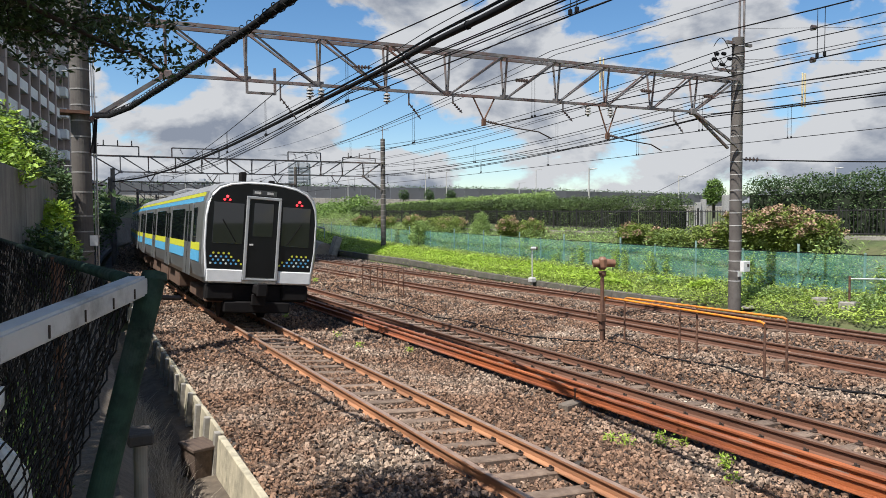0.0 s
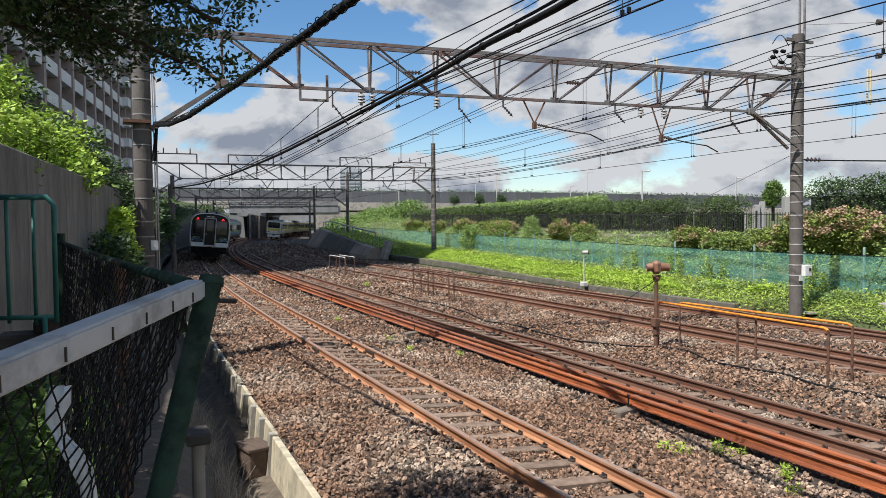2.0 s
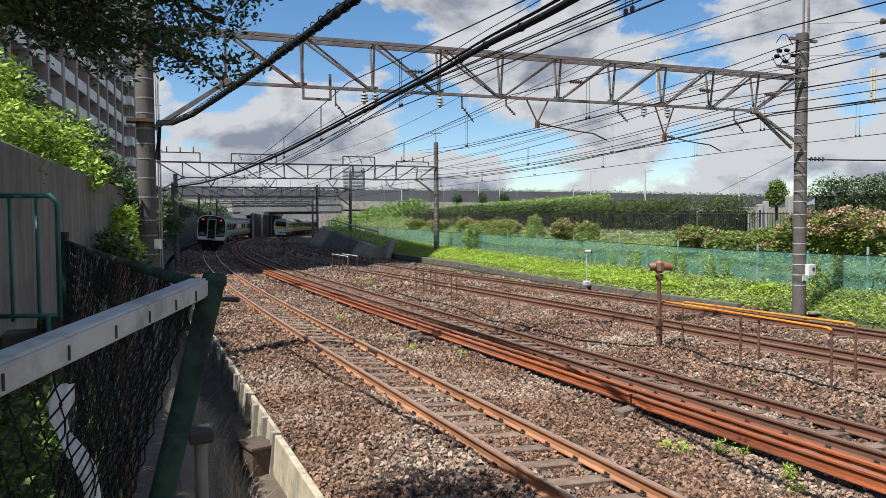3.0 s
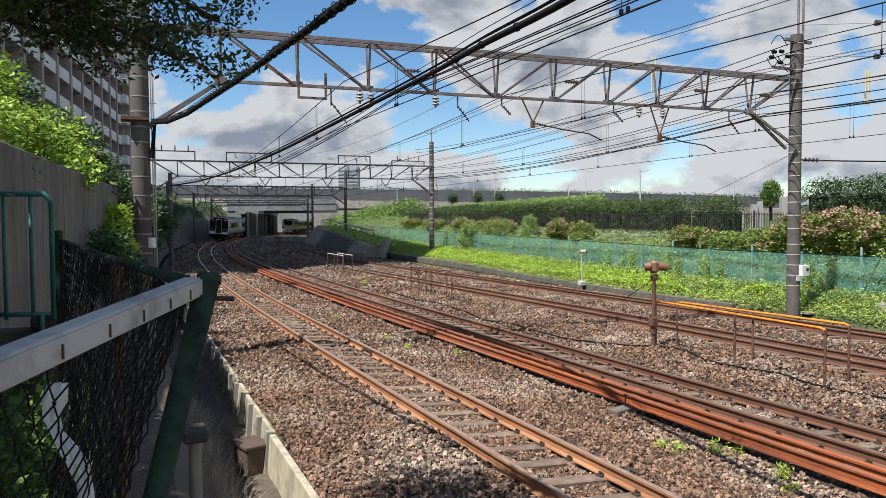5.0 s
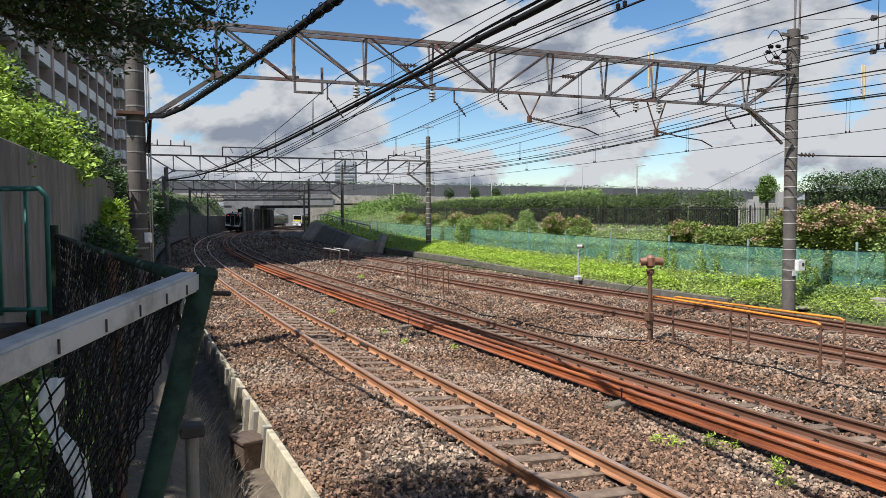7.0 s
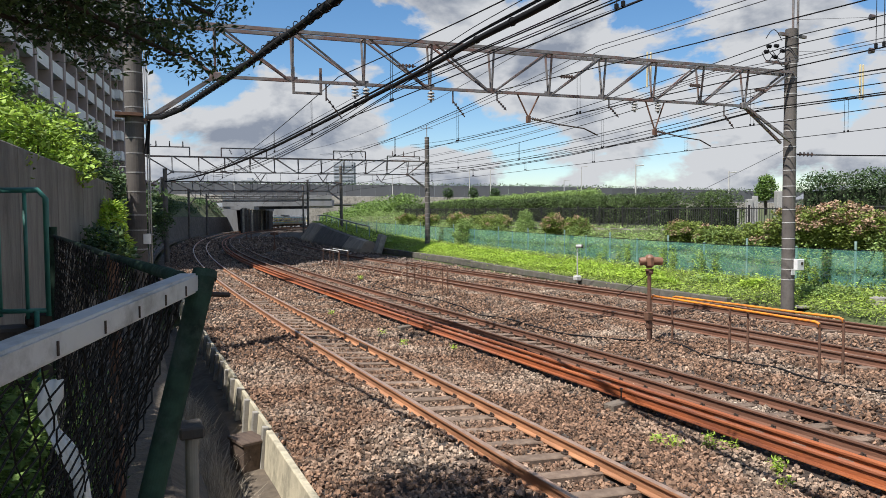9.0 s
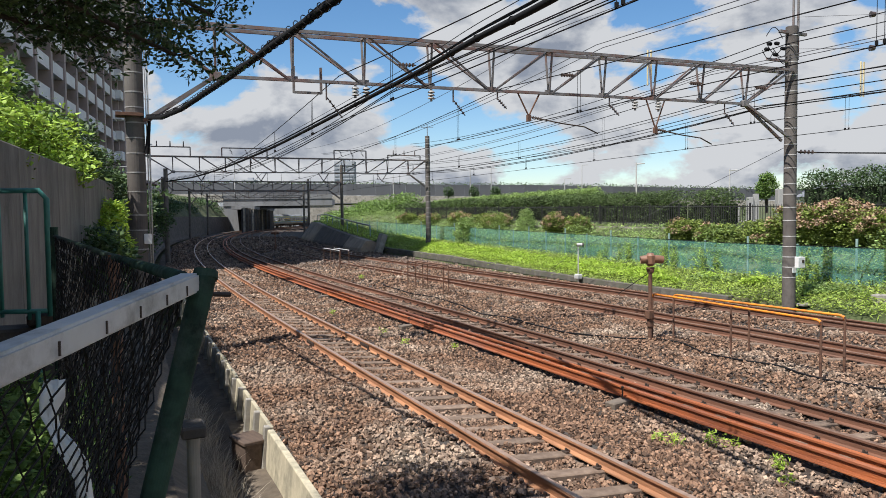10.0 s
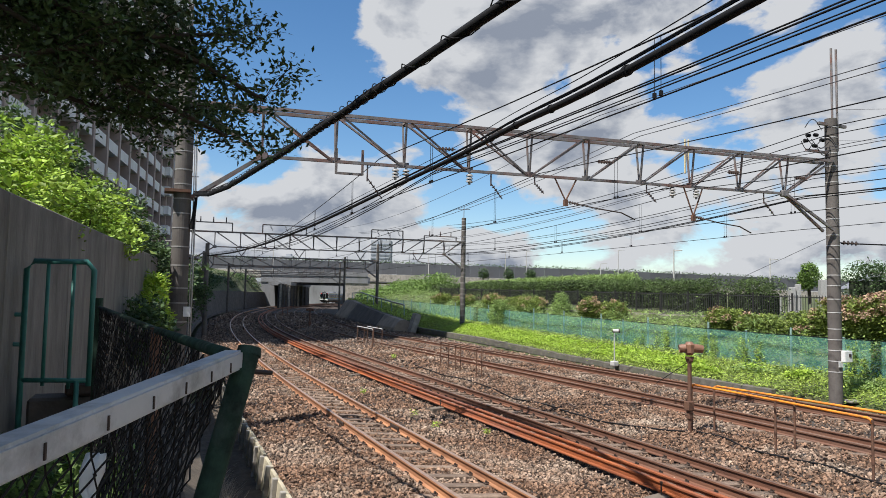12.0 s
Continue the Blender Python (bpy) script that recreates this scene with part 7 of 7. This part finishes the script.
def build_commuter_car(cab):
    t = thing("train_car", pose(0, 0, 0), "silver commuter train car, blue and yellow bands, black dotted cab" if cab else "silver commuter train car with blue and yellow bands", "train car", "departing train cars")
    part("body", body_mesh(cab), [M_SILVER, M_ROOF], t)
    side_fittings(t, [(3.02, 3.14, M_BANDB, 1.43), (3.14, 3.26, M_BANDY, 1.38), (1.78, 1.98, M_BANDY, 1.474), (1.50, 1.78, M_BANDB, 1.470)])
    under_fittings(t)
    if not cab:
        return t
    f = part("cab_front", bmesh.new(), M_FACE, t, "glossy black cab front")
    bm = bmesh.new()
    k = 0.965
    side = [(1.36, 1.36), (1.42, 1.9), (1.42, 2.65), (1.38, 2.98), (1.28, 3.2), (1.12, 3.36), (0.85, 3.47), (0.45, 3.535)]
    pts = [(-x, z) for x, z in side] + [(0, 3.555)] + side[::-1]
    front = [bm.verts.new((x * k, -0.035, z)) for x, z in pts]
    back = [bm.verts.new((x * k, 0.02, z)) for x, z in pts]
    bm.faces.new(front)
    for i in range(len(pts)):
        j = (i + 1) % len(pts)
        bm.faces.new((front[i], back[i], back[j], front[j]))
    bmesh.ops.recalc_face_normals(bm, faces=bm.faces[:])
    bm.to_mesh(f.data); bm.free()
    # pale trim round the front
    rim = []
    edge = [(-1.38, 1.04)] + [(x * 1.012, z * 1.006) for x, z in pts] + [(1.38, 1.04)]
    tube("front_trim", [Vector((x * 0.968, -0.012, z)) for x, z in edge], 0.030, M_TRAINWHITE, t, 8)
    for sx in (-1, 1):
        part("lower_band", box(bmesh.new(), (sx * 0.885, -0.02, 1.19), (0.88, 0.10, 0.32), bevel=0.02), M_TRAINWHITE, t, "white lower band")
        part("windscreen", box(bmesh.new(), (sx * 0.86, -0.038, 2.52), (0.74, 0.014, 1.02), bevel=0.004), M_GLASS, f)
        lamp = part("tail_lamp", rod(bmesh.new(), (sx * 0.92, -0.03, 3.17), (sx * 0.92, -0.06, 3.19), 0.034, n=14), M_TAIL, t, "lit red tail lamp")
        part("lamp_side", rod(bmesh.new(), (sx * 0.92 - 0.065, -0.03, 3.10), (sx * 0.92 - 0.065, -0.05, 3.10), 0.03, n=10), M_TAIL, lamp)
        part("lamp_side", rod(bmesh.new(), (sx * 0.92 + 0.065, -0.03, 3.10), (sx * 0.92 + 0.065, -0.05, 3.10), 0.03, n=10), M_TAIL, lamp)
        # dotted pattern under the windscreens
        for r in range(4):
            for c in range(7):
                if c + r * 0.9 > 6.4:
                    continue
                x = sx * (1.24 - 0.125 * c - (0.06 if r % 2 else 0))
                z = 1.50 + 0.085 * r
                mat = M_BANDY if (r == 3 or c + r * 0.9 > 5.3) else (M_DOTW if (r + c) % 3 == 0 else M_DOTB)
                part("dot", rod(bmesh.new(), (x, -0.034, z), (x, -0.044, z), 0.029, n=8), mat, f)
        part("wiper", rod(bmesh.new(), (sx * 0.65, -0.06, 2.05), (sx * 1.0, -0.06, 2.6), 0.012, n=6), M_UNDER, t)
        part("skirt", box(bmesh.new(), (sx * 0.95, 0.12, 0.78), (0.7, 0.25, 0.42), bevel=0.05), M_UNDER, t)
    d = part("gangway_door", box(bmesh.new(), (0, -0.045, 2.18), (0.74, 0.05, 2.02), bevel=0.01), M_FACE, t, "dark end door")
    bm = bmesh.new()
    for sx in (-1, 1):
        box(bm, (sx * 0.405, -0.055, 2.16), (0.075, 0.09, 2.12), bevel=0.012)
    box(bm, (0, -0.055, 3.2), (0.88, 0.09, 0.075), bevel=0.012)
    box(bm, (0, -0.055, 1.12), (0.88, 0.09, 0.05), bevel=0.01)
    part("door_frame", bm, M_DOORFRAME, d, "grey door frame")
    part("door_window", box(bmesh.new(), (0, -0.073, 2.65), (0.5, 0.01, 0.85), bevel=0.003), M_GLASS, d)
    part("door_handle", box(bmesh.new(), (-0.27, -0.085, 2.0), (0.09, 0.03, 0.05), bevel=0.008), M_BAND, d)
    part("destination_sign", box(bmesh.new(), (0, -0.04, 3.34), (0.62, 0.012, 0.13)), M_GLASS, t, "unlit destination sign")
    for x in (-0.18, 0.14):
        part("sign_bar", box(bmesh.new(), (x, -0.049, 3.34), (0.16, 0.006, 0.06)), M_BAND, t)
    bm = box(bmesh.new(), (0, -0.15, 0.88), (0.32, 0.5, 0.26), bevel=0.04)
    box(bm, (0, -0.38, 0.88), (0.26, 0.12, 0.34), bevel=0.03)
    part("coupler", bm, M_UNDER, t)
    bm = box(bmesh.new(), (0, 0.1, 0.4), (1.7, 0.2, 0.3), bevel=0.04)
    box(bm, (0, 0.4, 0.75), (2.5, 0.6, 0.42), bevel=0.03)
    part("pilot", bm, M_UNDER, t, "black pilot plate")
    part("step", box(bmesh.new(), (0, -0.06, 0.6), (0.36, 0.1, 0.3), bevel=0.02), M_UNDER, t)
    part("roof_antenna", box(bmesh.new(), (-0.3, 1.4, 3.78), (0.16, 0.3, 0.32), bevel=0.03), M_UNDER, t)
    part("roof_horn", box(bmesh.new(), (0.4, 1.0, 3.68), (0.14, 0.2, 0.14), bevel=0.02), M_UNDER, t)
    return t


def build_yellow_car(cab):
    t = thing("train_car", pose(0, 0, 0), "silver train car with a yellow band and a white-rimmed cab" if cab else "silver train car with a yellow band", "train car", "distant train cars")
    part("body", body_mesh(cab), [M_SILVER, M_ROOF], t)
    side_fittings(t, [(3.08, 3.22, M_BANDLY, 1.40), (1.62, 1.84, M_BANDLY, 1.474)])
    under_fittings(t)
    if cab:
        part("cab_front", box(bmesh.new(), (0, -0.03, 2.2), (2.55, 0.1, 2.35), bevel=0.12), M_TRAINWHITE, t, "white cab front")
        part("windscreen", box(bmesh.new(), (0, -0.09, 2.66), (2.15, 0.05, 1.05), bevel=0.08), M_GLASS, t)
        part("front_band", box(bmesh.new(), (0, -0.09, 1.82), (2.2, 0.05, 0.36), bevel=0.03), M_BANDLY, t, "yellow front band")
        part("pilot", box(bmesh.new(), (0, 0.05, 0.62), (2.3, 0.3, 0.5), bevel=0.08), M_TRAINWHITE, t)
        for sx in (-1, 1):
            part("lamp", box(bmesh.new(), (sx * 0.95, -0.1, 1.42), (0.3, 0.06, 0.14), bevel=0.02), M_GLASS, t)
        part("coupler", box(bmesh.new(), (0, -0.2, 0.85), (0.3, 0.5, 0.26), bevel=0.04), M_UNDER, t)
    return t


CARS = [build_commuter_car(True)]
mid = build_commuter_car(False)
CARS += [mid] + [copy_thing(mid, pose(0, 0, 0)) for _ in range(2)]
CARS2 = [build_yellow_car(True)]
mid = build_yellow_car(False)
CARS2 += [mid] + [copy_thing(mid, pose(0, 0, 0)) for _ in range(2)]

# seconds and metres along the line of each train's rear end
TRAIN_S = [(0, 18.1), (0.5, 28.2), (1, 37.4), (1.5, 46.8), (2, 57), (2.5, 68), (3, 78.5), (4, 97), (5, 113.5), (5.5, 121.5), (6, 129.5), (6.5, 138), (7, 146), (8, 162), (9, 179), (10.5, 206), (12, 234)]
TRAIN2_S = [(0, 110), (1, 124), (1.5, 131), (2, 138.5), (2.5, 145), (3, 151), (4, 166), (5, 181), (7, 207), (9, 232), (12, 270)]


def car_pose(s, tr, cant=4.5):
    a, b = along(s, tr(s), -CANT), along(s + 20.0, tr(s + 20.0), -CANT)
    d = b - a
    return pose(*a, 0, cant, -math.degrees(math.atan2(d.x, d.y)))


def lift_bodies():
    """Raises everything but the bogies a little, to fit the camera's view."""
    for c in CARS + CARS2:
        for p in c.children:
            if not p.name.startswith("bogie"):
                p.location.z += 0.10


lift_bodies()


def motions():
    for k, c in enumerate(CARS):
        walk(c, [(t, car_pose(s + 20.0 * k, lambda q: TRACKS[0](q) - 0.08)) for t, s in TRAIN_S])
    for k, c in enumerate(CARS2):
        walk(c, [(t, car_pose(s + 20.0 * k, TRACKS[2])) for t, s in TRAIN2_S])


motions()
